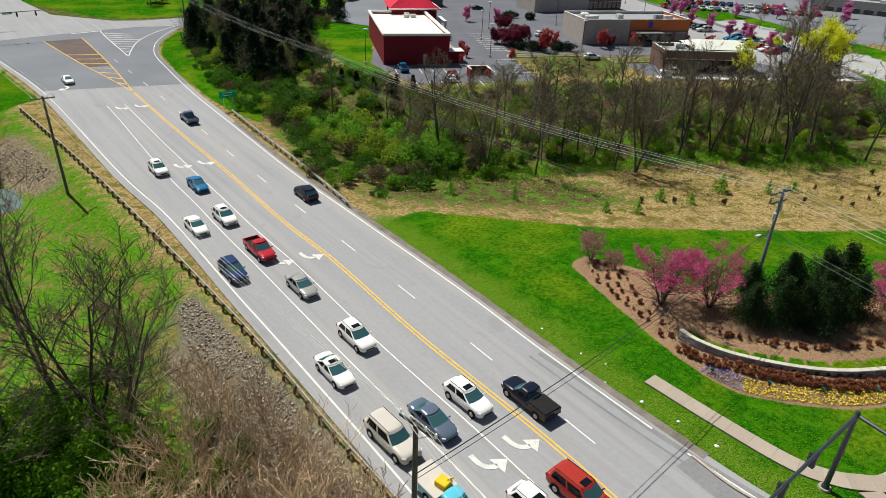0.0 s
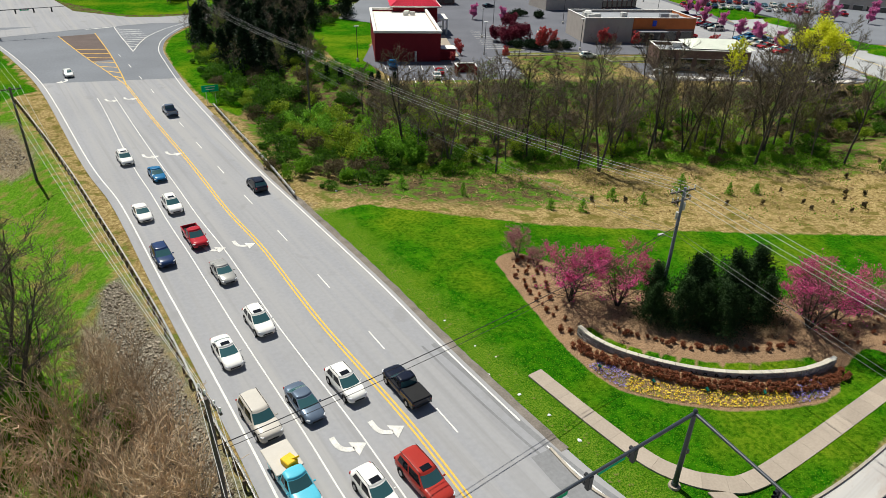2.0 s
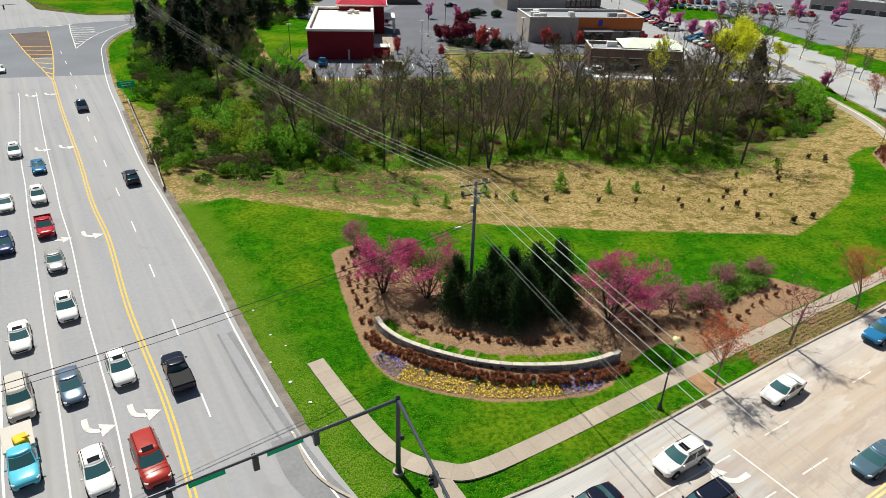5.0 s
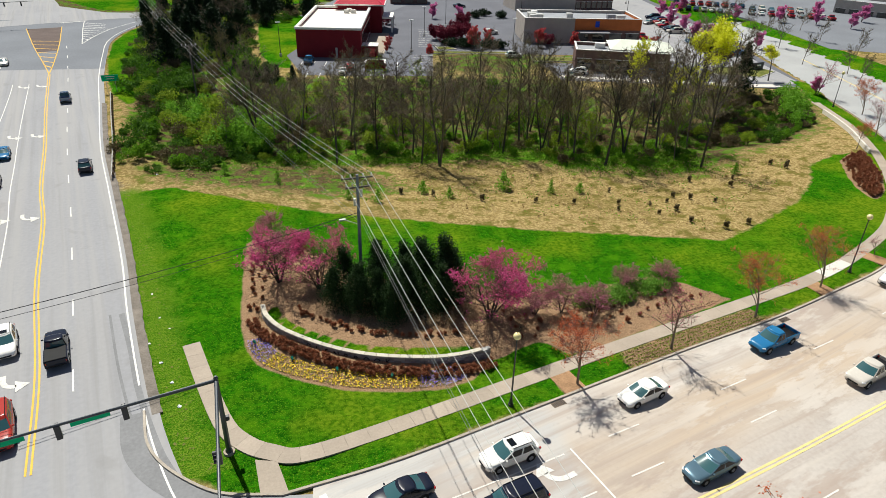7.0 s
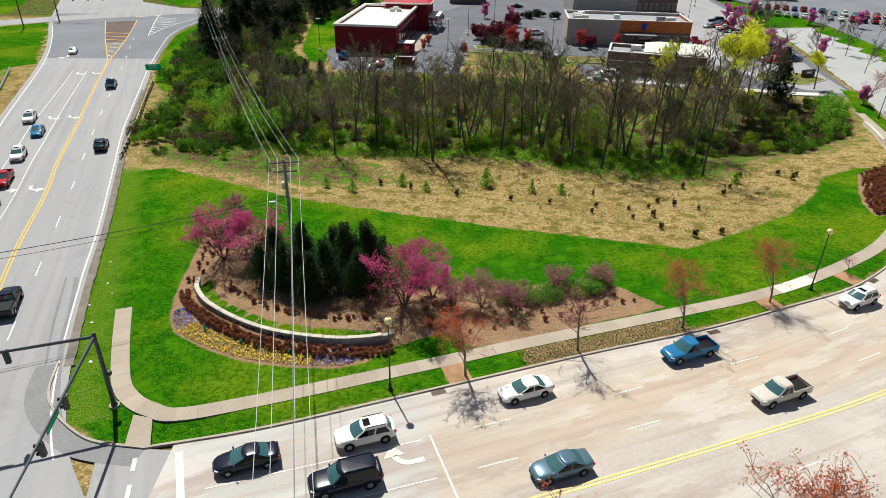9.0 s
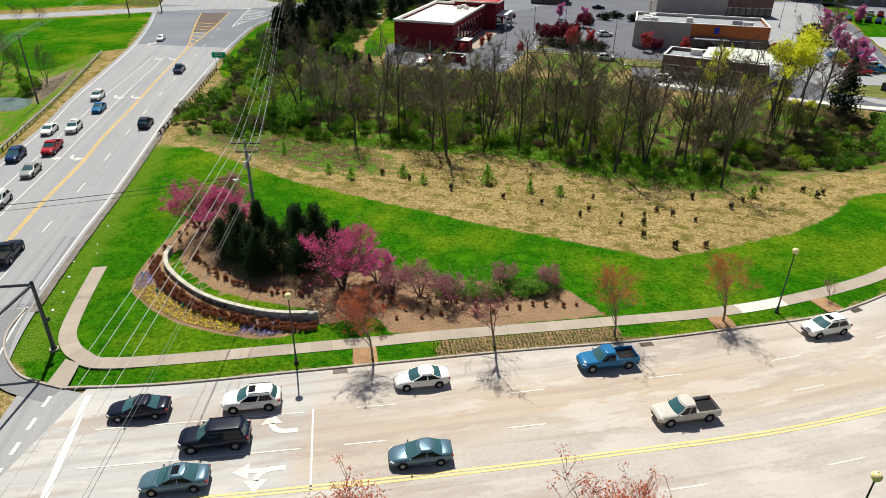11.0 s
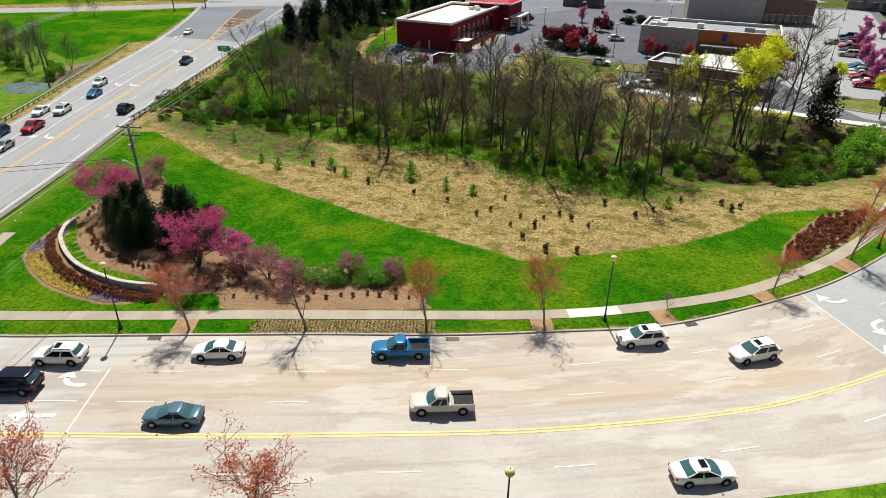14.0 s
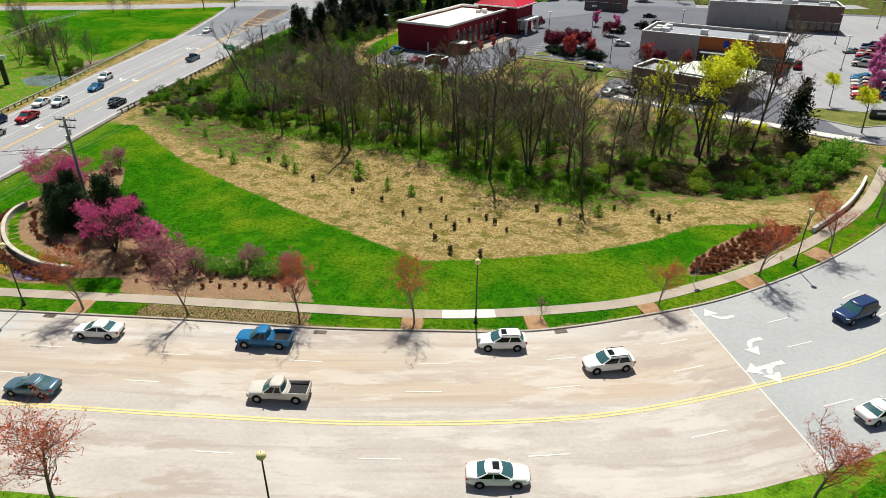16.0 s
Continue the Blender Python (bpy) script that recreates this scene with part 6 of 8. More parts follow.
def poles_and_cables():
    crossarm_pole(-23.4, 63.0, 0.6, 12.4, POLEGREY, ((12.0, 2.9), (11.1, 2.2)), 3, "tall grey utility pole with double crossarms", True)
    crossarm_pole(-40.4, 137.4, -0.8, 11.2, POLEWOOD, ((10.9, 2.6),), 12, "wooden utility pole among trees")
    crossarm_pole(-55.0, 205.0, 0.0, 12.0, POLEWOOD, ((11.7, 2.6),), 12, "distant wooden utility pole with crossarm")
    crossarm_pole(-64.3, 51.3, -1.2, 13.2, POLEWOOD, ((12.9, 2.6),), -70, "weathered utility pole beside the guardrail")
    crossarm_pole(-81.8, 120.0, -1.4, 13.2, POLEWOOD, ((12.9, 2.6),), 10, "weathered utility pole on the bank")
    crossarm_pole(-106, 211, 0.0, 13, POLEWOOD, ((12.6, 2.4),), 20, "distant utility pole by the crossroad")
    crossarm_pole(-19.0, -14.0, 0.0, 12.6, POLEWOOD, ((12.3, 2.9),), 3, "wooden utility pole beyond the boulevard")
    for k, f in enumerate((-0.46, -0.2, 0.2, 0.46)):
        sagging((-23.4 + f * 2.9, 63.2, 12.95), (-19.0 + f * 2.9, -14, 12.6), 1.3, 0.017)
        sagging((-23.4 + f * 2.9, 63.2, 12.95), (-40.4 + f * 2.6, 137.4, 10.6), 1.2, 0.014)
        sagging((-40.4 + f * 2.6, 137.4, 10.6), (-55 + f * 2.6, 205, 12.0), 0.9, 0.014)
        sagging((-64.3 + f * 0.9, 51.3 - f * 2.4, 12.2), (-81.8 + f * 2.6, 120, 11.9), 1.2, 0.014)
        sagging((-64.3 + f * 0.9, 51.3 - f * 2.4, 12.2), (-58 + f * 2.4, -20, 12.5), 1.2, 0.014)
        sagging((-81.8 + f * 2.6, 120, 11.9), (-106 + f * 2.4, 211, 13), 1.2, 0.014)
    for dz in (0.0, 0.45):
        sagging((-23.2, 62.9, 8.3 + dz), (-19.0, -14, 8.0 + dz), 1.6, 0.014, CABLE_G)
        sagging((-23.4, 63.1, 8.3 + dz), (-40.4, 137.4, 7.6 + dz), 1.4, 0.012, CABLE_G)
    sagging((-23.5, 62.9, 9.3), (-64.3, 51.3, 8.6), 0.7, 0.03, CABLE_D, label="dark overhead cable across the highway")
    sagging((-23.5, 62.9, 9.0), (-64.3, 51.3, 8.2), 0.9, 0.02, CABLE_D, label="dark overhead cable across the highway")


def signal_mast(x, y, arms, label, h=6.5):
    root = thing("traffic_signal_mast", label, "traffic signal", m=pose(x, y, 0.08))
    bm = bmesh.new()
    rod(bm, (0, 0, -0.1), (0, 0, 0.10), 0.42, 0.40, 14)
    part("footing", bm, CONCRETE, root, "round concrete footing")
    bm = bmesh.new()
    rod(bm, (0, 0, 0.1), (0, 0, 0.35), 0.26, 0.22, 12)
    part("base", bm, MAST, root)
    bm = bmesh.new()
    rod(bm, (0, 0, 0.3), (0, 0, h + 0.25), 0.19, 0.14, 12)
    part("pole", bm, MAST, root)
    bm = bmesh.new()
    rod(bm, (0, 0, h + 0.2), (0, 0, h + 0.34), 0.17, 0.08, 12)
    part("cap", bm, MAST, root)
    bm = bmesh.new()
    box(bm, 0.28, 0.05, 3.1, 0.25, 0.3, 0.35, bevel=0.03)
    part("push_button_box", bm, BLACK, root)
    for ang, length, heads, signs in arms:
        d = Vector((math.cos(radians(ang)), math.sin(radians(ang)), 0.0))
        bm = bmesh.new()
        rod(bm, (0, 0, h), d * length + Vector((0, 0, h + 0.25)), 0.13, 0.06, 10)
        part("arm", bm, MAST, root)
        for s in heads:
            p = d * s + Vector((0, 0, h - 0.42))
            bm = bmesh.new()
            box(bm, p.x, p.y, p.z, 0.34, 0.30, 1.05, ang, 0.03)
            sig = part("signal_head", bm, BLACK, root)
            side = Vector((d.y, -d.x, 0))
            for k in (-1, 0, 1):
                q = p + side * 0.15 + Vector((0, 0, 0.33 * k))
                bm = bmesh.new()
                rod(bm, q, q + side * 0.2, 0.12, 0.13, 10, False)
                part("visor", bm, BLACK, sig)
        for s, w in signs:
            p = d * s + Vector((0, 0, h - 0.1))
            bm = bmesh.new()
            box(bm, p.x, p.y, p.z, w, 0.03, 0.45, ang)
            sgn = part("name_sign", bm, SIGN_GREEN, root, "green street name sign")
            bm = bmesh.new()
            sd = Vector((d.y, -d.x, 0)) * 0.02
            box(bm, p.x + sd.x, p.y + sd.y, p.z, w * 0.72, 0.012, 0.16, ang)
            part("lettering_bar", bm, SIGN_WHITE, sgn)
    return root


def guardrail(line, side, name_label):
    root = thing("guardrail", name_label, "guardrail", kind="structure")
    prof = [(0.0, 0.42), (0.09, 0.50), (0.0, 0.57), (0.09, 0.65), (0.0, 0.73), (-0.09, 0.735)]
    bm = bmesh.new()
    rows = []
    for d, z in prof:
        ln = offset(line, side * d)
        rows.append([bm.verts.new((*p, z + 0.02)) for p in ln])
    for r0, r1 in zip(rows, rows[1:]):
        for i in range(len(r0) - 1):
            bm.faces.new((r0[i], r0[i + 1], r1[i + 1], r1[i]))
    bmesh.ops.solidify(bm, geom=bm.faces[:], thickness=0.02)
    part("rail", bm, STEEL, root)
    b0 = bmesh.new()
    box(b0, 0, 0, -0.05, 0.15, 0.18, 1.6, bevel=0.01)
    post = mesh_of("post", b0, RUST)
    b0 = bmesh.new()
    box(b0, 0, 0, 0.57, 0.14, 0.18, 0.34)
    block = mesh_of("spacer", b0, RUST)
    for i in range(1, len(line) - 1, 2):
        d = line[i + 1] - line[i - 1]
        rz = math.degrees(math.atan2(d[1], d[0]))
        for me, off in ((post, 0.24), (block, 0.11)):
            p = offset(line, -side * off)[i]
            o = new(me.name.split(".")[0], me)
            o.parent = root
            o.matrix_basis = pose(p[0], p[1], 0.0, 0, 0, rz)


def storm_drain(x, y, rz):
    root = thing("storm_drain", "dark storm drain inlet at the kerb", "drain", "storm drains", m=pose(x, y, 0.0, 0, 0, rz))
    bm = bmesh.new()
    box(bm, 0, 0, 0.018, 1.2, 0.55, 0.02)
    part("frame", bm, RUST, root)
    for k in range(7):
        bm = bmesh.new()
        box(bm, -0.48 + 0.16 * k, 0, 0.034, 0.06, 0.45, 0.014)
        part("bar", bm, BLACK, root)


def litter():
    """Crumpled scraps of paper on the grass beside the highway."""
    rng = random.Random(19)
    for n, (x, y, size) in enumerate(((-41.6, 57.5, 0.26), (-42.8, 60.6, 0.2), (-40.6, 54.6, 0.24), (-42.2, 64.5, 0.18), (-43.2, 69.0, 0.2), (-41.2, 62.4, 0.16), (-45.0, 101.5, 0.3), (-41.0, 104.0, 0.34), (-45.8, 77.5, 0.18), (-39.9, 51.5, 0.28))):
        bm = bmesh.new()
        bmesh.ops.create_icosphere(bm, subdivisions=2, radius=size * 0.65)
        for v in bm.verts:
            v.co = Vector((v.co.x * rng.uniform(0.7, 1.2), v.co.y * rng.uniform(0.5, 1.0), v.co.z * rng.uniform(0.2, 0.5)))
        solid("paper_scrap", bm, SIGN_WHITE, "crumpled white paper scrap on the grass", "litter", "litter on the verge", m=pose(x, y, ground_z(x, y) + size * 0.15, 0, 0, rng.uniform(0, 360)))


litter()
storm_drain(14.9, 48.55, 12)
storm_drain(-11.4, 43.75, 11)
storm_drain(36.5, 54.9, 26)
lamp_post()
poles_and_cables()
signal_mast(-36.3, 45.5, ((191.5, 22.0, (5.6, 9.3, 14.0), ((7.5, 2.2), (12.0, 2.0))), (-89.0, 17.0, (6.5, 10.5), ((8.5, 2.0),))), "dark traffic signal mast with two long arms")
signal_mast(-100, 221, ((10, 16.0, (5, 9, 13), ((7, 2.0),)), (120, 12.0, (6, 10), ())), "dark traffic signal mast at the far junction")
guardrail(GUARD_L, -1.0, "weathered steel guardrail on short posts")
guardrail(GUARD_R, 1.0, "steel guardrail along the wood's edge")


def green_road_sign():
    root = thing("road_sign", "green highway direction sign on two posts", "road sign", m=pose(-56.2, 147.6, ground_z(-56.2, 147.6), 0, 0, 4))
    for sx in (-0.8, 0.8):
        bm = bmesh.new()
        box(bm, sx, 0.06, 1.6, 0.08, 0.08, 3.6)
        part("post", bm, STEEL, root)
    bm = bmesh.new()
    box(bm, 0, 0, 2.8, 3.0, 0.04, 1.2, bevel=0.015)
    panel = part("panel", bm, SIGN_GREEN, root)
    for z, w in ((3.08, 1.7), (2.65, 1.5)):
        bm = bmesh.new()
        box(bm, 0, -0.03, z, w, 0.012, 0.10)
        part("lettering_bar", bm, SIGN_WHITE, panel)


def small_sign(x, y, w, h, z, material, label, rz=0.0):
    root = thing("sign_post", label, "sign", m=pose(x, y, ground_z(x, y), 0, 0, rz))
    bm = bmesh.new()
    rod(bm, (0, 0.04, 0), (0, 0.04, z), 0.035, 0.035, 6)
    part("post", bm, STEEL, root)
    bm = bmesh.new()
    box(bm, 0, 0, z - h / 2, w, 0.03, h, bevel=0.01)
    part("panel", bm, material, root)


green_road_sign()
small_sign(48.9, 66.9, 0.6, 0.75, 2.2, BLACK, "dark sign panel on a slim post", 35)


def pylon_sign(x, y, rz):
    root = thing("pylon_sign", "dark pylon with a pale sign board on top", "sign", m=pose(x, y, ground_z(x, y) - 0.2, 0, 0, rz))
    bm = bmesh.new()
    box(bm, 0, 0, 2.9, 1.0, 0.5, 5.8, 0, 0.04)
    part("pylon", bm, BLACK, root)
    bm = bmesh.new()
    box(bm, 0, -0.02, 6.25, 2.6, 0.6, 0.95, 0, 0.05)
    part("board", bm, SIGN_WHITE, root, "pale sign board")


pylon_sign(-97, 119.5, 30)

# low culvert wall by the sidewalk's end
bm = bmesh.new()
_cw = curve([(63.6, 83.5), (66.5, 88), (69.6, 93), (72.5, 99), (74.5, 104)], 0.5)
ribbon(bm, offset(_cw, 0.0), offset(_cw, 0.35), 0.75)
_top = bm.faces[:]
out = bmesh.ops.extrude_face_region(bm, geom=_top)
bmesh.ops.translate(bm, vec=(0, 0, -1.4), verts=[v for v in out["geom"] if isinstance(v, bmesh.types.BMVert)])
bmesh.ops.recalc_face_normals(bm, faces=bm.faces)
solid("culvert_wall", bm, CONCRETE_PALE, "low pale concrete culvert wall", "wall", kind="structure")


# ---- vehicles ----
def car_paint(name, rgb, metal=0.0):
    m = mat(name, rgb, 0.22, metal, var=0.05, scale=1.5, fine=8, bump=0.0, spec=0.15)
    b = m.node_tree.nodes["Principled BSDF"]
    b.inputs["Coat Weight"].default_value, b.inputs["Coat Roughness"].default_value = 0.32, 0.03
    return m


PAINTS = {"white": car_paint("white_car_paint", (0.83, 0.81, 0.76)), "silver": car_paint("silver_car_paint", (0.42, 0.41, 0.38), 0.3), "black": car_paint("black_car_paint", (0.010, 0.013, 0.026)),
          "navy": car_paint("navy_car_paint", (0.022, 0.045, 0.12)), "blue": car_paint("blue_car_paint", (0.02, 0.15, 0.32)), "sky": car_paint("sky_blue_truck_paint", (0.10, 0.48, 0.62)), "red": car_paint("red_car_paint", (0.42, 0.02, 0.03)),
          "maroon": car_paint("maroon_car_paint", (0.36, 0.035, 0.025)), "teal": car_paint("grey_teal_car_paint", (0.10, 0.17, 0.22), 0.3), "tan": car_paint("tan_car_paint", (0.56, 0.52, 0.46)), "grey": car_paint("grey_car_paint", (0.13, 0.17, 0.23), 0.3)}
TYRE = mat("tyre_rubber", (0.012, 0.012, 0.012), 0.9, var=0.2, bump=0)
RIM = mat("wheel_rim", (0.35, 0.35, 0.36), 0.35, 0.7, var=0.1, bump=0)
LENS_W = mat("headlight_lens", (0.75, 0.76, 0.78), 0.12, var=0.05, bump=0, spec=0.7)
LENS_R = mat("tail_light_lens", (0.40, 0.01, 0.01), 0.2, var=0.05, bump=0, spec=0.6)
TRIM = mat("black_trim", (0.015, 0.015, 0.016), 0.6, var=0.2, bump=0)
# sky reflection on windshields and rear windows is put in as a teal base
CAR_GLASS = glass_mat("car_glass", (0.035, 0.10, 0.11))
SIDE_GLASS = glass_mat("tinted_side_glass", (0.006, 0.008, 0.011))
SIDE_GLASS.node_tree.nodes["Principled BSDF"].inputs["Specular IOR Level"].default_value = 0.3
YELLOW_GEAR = mat("yellow_machine", (0.75, 0.48, 0.02), 0.5, var=0.15, bump=0.05)

SHAPES = {
    # body: x, half width, low, top; cabin: bottom x0 x1, top x0 x1, belt, roof; axles; wheel radius
    "sedan": ([(-2.42, 0.62, 0.46, 0.80), (-2.34, 0.76, 0.32, 0.97), (-2.0, 0.87, 0.24, 1.04), (-1.4, 0.91, 0.21, 1.02), (0, 0.925, 0.20, 0.96), (1.0, 0.915, 0.21, 0.95), (1.7, 0.88, 0.22, 0.87), (2.15, 0.79, 0.25, 0.77), (2.36, 0.64, 0.32, 0.66), (2.43, 0.46, 0.42, 0.56)], (-2.02, 1.30, -0.98, 0.22, 0.97, 1.45), (-1.42, 1.42), 0.33),
    "suv": ([(-2.34, 0.70, 0.52, 0.98), (-2.27, 0.84, 0.38, 1.10), (-1.9, 0.92, 0.30, 1.14), (-1.3, 0.95, 0.27, 1.12), (0, 0.96, 0.26, 1.08), (1.0, 0.95, 0.27, 1.08), (1.7, 0.92, 0.28, 1.01), (2.12, 0.84, 0.31, 0.92), (2.33, 0.70, 0.38, 0.80), (2.40, 0.52, 0.48, 0.68)], (-2.20, 1.30, -1.72, 0.30, 1.09, 1.69), (-1.40, 1.45), 0.37),
    "large_suv": ([(-2.66, 0.80, 0.54, 1.08), (-2.60, 0.92, 0.40, 1.20), (-2.2, 0.99, 0.32, 1.23), (-1.4, 1.00, 0.30, 1.21), (0, 1.01, 0.30, 1.18), (1.2, 1.0, 0.30, 1.17), (2.0, 0.98, 0.31, 1.12), (2.42, 0.91, 0.34, 1.05), (2.60, 0.80, 0.42, 0.93), (2.66, 0.64, 0.52, 0.78)], (-2.56, 1.36, -2.30, 0.52, 1.18, 1.88), (-1.62, 1.65), 0.41),
    "pickup": ([(-2.74, 0.78, 0.52, 0.70), (-2.66, 0.84, 0.44, 0.76), (-1.6, 0.86, 0.38, 0.77), (-0.95, 0.87, 0.36, 0.78), (-0.72, 0.965, 0.36, 1.08), (0.3, 0.97, 0.36, 1.11), (1.3, 0.97, 0.36, 1.10), (2.0, 0.95, 0.36, 1.06), (2.45, 0.89, 0.39, 1.00), (2.66, 0.80, 0.46, 0.88), (2.73, 0.66, 0.54, 0.76)], (-0.70, 1.42, -0.55, 0.58, 1.11, 1.80), (-1.72, 1.72), 0.40),
}


def car(kind, paint, label, m, bed=None, roof_paint=None):
    body, (b0, b1, t0, t1, belt, top), axles, wr = SHAPES[kind]
    P = PAINTS[paint]
    root = thing({"sedan": "car", "suv": "car", "large_suv": "car", "pickup": "pickup_truck"}[kind], label, "car" if kind != "pickup" else "pickup truck", m=m @ Matrix.Scale(0.92, 4))
    bm = bmesh.new()
    rings = []
    for x, w, lo, hi in curve(body, 0.22):
        half = [(w * 0.86, lo), (w * 0.97, lo + 0.10), (w, lo + (hi - lo) * 0.40), (w * 0.99, lo + (hi - lo) * 0.68), (w * 0.95, hi - 0.09), (w * 0.88, hi - 0.02), (w * 0.70, hi + 0.012), (w * 0.35, hi + 0.03)]
        pts = half + [(0, hi + 0.035)] + [(-a, z) for a, z in half[::-1]]
        rings.append([bm.verts.new((x, a, z)) for a, z in pts])
    for r0, r1 in zip(rings, rings[1:]):
        n = len(r0)
        for k in range(n):
            bm.faces.new((r0[k], r0[(k + 1) % n], r1[(k + 1) % n], r1[k]))
    bm.faces.new(rings[0])
    bm.faces.new(rings[-1][::-1])
    bmesh.ops.recalc_face_normals(bm, faces=bm.faces)
    part("body", bm, P, root, "", True)
    wide = max(s_[1] for s_ in body)
    wb, wt = 0.93 * wide, 0.76 * wide
    # greenhouse: rounded outlines from the belt to the crown of the roof
    ends = (-1.0, -0.92, -0.5, 0.0, 0.5, 0.92, 1.0)
    sides = (0.05, 0.20, 0.36, 0.49, 0.54, 0.68, 0.80, 0.94) if kind != "pickup" else (0.06, 0.20, 0.36, 0.50, 0.56, 0.68, 0.80, 0.93)

    def outline(f, k=1.0, z=0.0):
        xf, xr, hw = b1 + (t1 - b1) * f ** 0.92, b0 + (t0 - b0) * f ** 0.85, (wb + (wt - wb) * f ** 1.15) * k
        c = (t0 + t1) / 2
        xf, xr = (c + (xf - c) * k, c + (xr - c) * k)
        pts = [(xf - 0.20 * abs(y) ** 2.2 * k, hw * y) for y in ends]
        x0, x1 = xf - 0.20 * k, xr + 0.16 * k
        pts += [(x0 + (x1 - x0) * g, hw * (1 + 0.03 * math.sin(math.pi * g))) for g in sides]
        pts += [(xr + 0.16 * abs(y) ** 2.2 * k, -hw * y) for y in ends]
        pts += [(x0 + (x1 - x0) * g, -hw * (1 + 0.03 * math.sin(math.pi * g))) for g in sides[::-1]]
        return [(x, y, z) for x, y in pts]

    rows = [outline(f, 1.0, belt - 0.05 + (top - 0.03 - belt) * f) for f in (0.0, 0.10, 0.5, 0.90, 1.0)]
    rows += [outline(1.0, 0.95, top + 0.004), outline(1.0, 0.78, top + 0.028), outline(1.0, 0.45, top + 0.042), outline(1.0, 0.02, top + 0.046)]
    count = len(rows[0])
    ne, ns = len(ends), len(sides)
    panes = {}
    for k in range(1, ne - 2):
        panes[k] = "windshield"
        panes[ne + ns + k] = "rear_window"
    for k in range(ns - 1):
        if k != 3:
            panes[ne + k] = "window_a" if k < 3 else "window_b"
            panes[2 * ne + 2 * ns - 2 - k] = "window_c" if k < 3 else "window_d"
    cells = {}
    for r in range(len(rows) - 1):
        for k in range(count):
            key = panes.get(k, "cabin") if r in (1, 2) else "cabin_top" if r >= 4 else "cabin"
            cells.setdefault(key, []).append((r, k))
    for key, faces in cells.items():
        bm = bmesh.new()
        at = {}
        for r, k in faces:
            q = []
            for i, j in ((r, k), (r, (k + 1) % count), (r + 1, (k + 1) % count), (r + 1, k)):
                if (i, j) not in at:
                    at[(i, j)] = bm.verts.new(rows[i][j])
                q.append(at[(i, j)])
            bm.faces.new(q)
        bmesh.ops.recalc_face_normals(bm, faces=bm.faces)
        if key == "cabin":
            part("cabin_frame", bm, P, root, "", True)
        elif key == "cabin_top":
            part("roof", bm, PAINTS[roof_paint] if roof_paint else P, root, "", True)
        elif key.startswith("window"):
            part("side_window", bm, SIDE_GLASS, root, "", True)
        else:
            part(key, bm, CAR_GLASS, root, "", True)
    if kind in ("suv", "large_suv"):
        for s in (-1, 1):
            bm = bmesh.new()
            rod(bm, (t0 + 0.15, s * wt * 0.88, top + 0.05), (t1 - 0.15, s * wt * 0.88, top + 0.05), 0.025, 0.025, 5)
            part("roof_rail", bm, TRIM, root)
    if "sunroof" in label or kind == "suv" and paint == "white":
        bm = bmesh.new()
        box(bm, t1 - 0.42, 0, top + 0.036, 0.52, 0.80, 0.03, 0, 0.008)
        part("sunroof", bm, SIDE_GLASS, root, "dark sunroof")
    if kind == "pickup":
        bm = bmesh.new()
        box(bm, -1.70, 0, 0.80, 1.90, 1.62, 0.04)
        part("bed_liner", bm, TRIM, root, "dark truck bed")
        for sd in (-1, 1):
            bm = bmesh.new()
            box(bm, -1.72, sd * 0.90, 0.80, 2.04, 0.13, 0.74, 0, 0.05)
            part("bed_side", bm, P, root)
        bm = bmesh.new()
        box(bm, -2.69, 0, 0.84, 0.09, 1.72, 0.62, 0, 0.03)
        part("tailgate", bm, P, root)
        if bed == "cover":
            bm = bmesh.new()
            box(bm, -1.70, 0, 1.185, 1.98, 1.74, 0.05, 0, 0.02)
            part("bed_cover", bm, TRIM, root, "flat dark bed cover")
    rx = body[1][0]
    fw = body[-3][1]
    for s in (-1, 1):
        bm = bmesh.new()
        box(bm, body[-3][0] + 0.02, s * fw * 0.86, body[-3][3] - 0.11, 0.34, 0.20, 0.11, s * -34, 0.04)
        part("headlight", bm, LENS_W, root)
        bm = bmesh.new()
        box(bm, rx + 0.02, s * body[1][1] * 0.93, body[1][3] - (0.16 if kind != "pickup" else -0.14), 0.18, 0.22, 0.2, s * 24, 0.04)
        part("tail_light", bm, LENS_R, root)
        bm = bmesh.new()
        box(bm, b1 - 0.42, s * (wb + 0.13), belt + 0.04, 0.13, 0.2, 0.14, 0, 0.04)
        part("mirror", bm, P, root)
        for ax in axles:
            bm = bmesh.new()
            w = max(s_[1] for s_ in body)
            rod(bm, (ax, s * (w - 0.22), wr), (ax, s * (w + 0.015), wr), wr, wr, 16)
            wheel = part("wheel", bm, TYRE, root)
            bm = bmesh.new()
            rod(bm, (ax, s * (w - 0.10), wr + 0.03), (ax, s * (w + 0.004), wr + 0.03), wr + 0.055, wr + 0.055, 16)
            part("wheel_arch", bm, TRIM, wheel)
            bm = bmesh.new()
            rod(bm, (ax, s * (w - 0.02), wr), (ax, s * (w + 0.03), wr), wr * 0.62, wr * 0.55, 10)
            part("rim", bm, RIM, wheel)
    for x, w, z in ((body[-1][0] - 0.03, 0.95, body[-1][2] + 0.06), (body[0][0] + 0.03, 1.1, body[0][2] + 0.04)):
        bm = bmesh.new()
        box(bm, x, 0, z, 0.12, w, 0.16, 0, 0.03)
        part("bumper_grille", bm, TRIM, root)
    return root


HW = 281.5   # heading of the highway lane towards the camera, degrees
CARS = {}


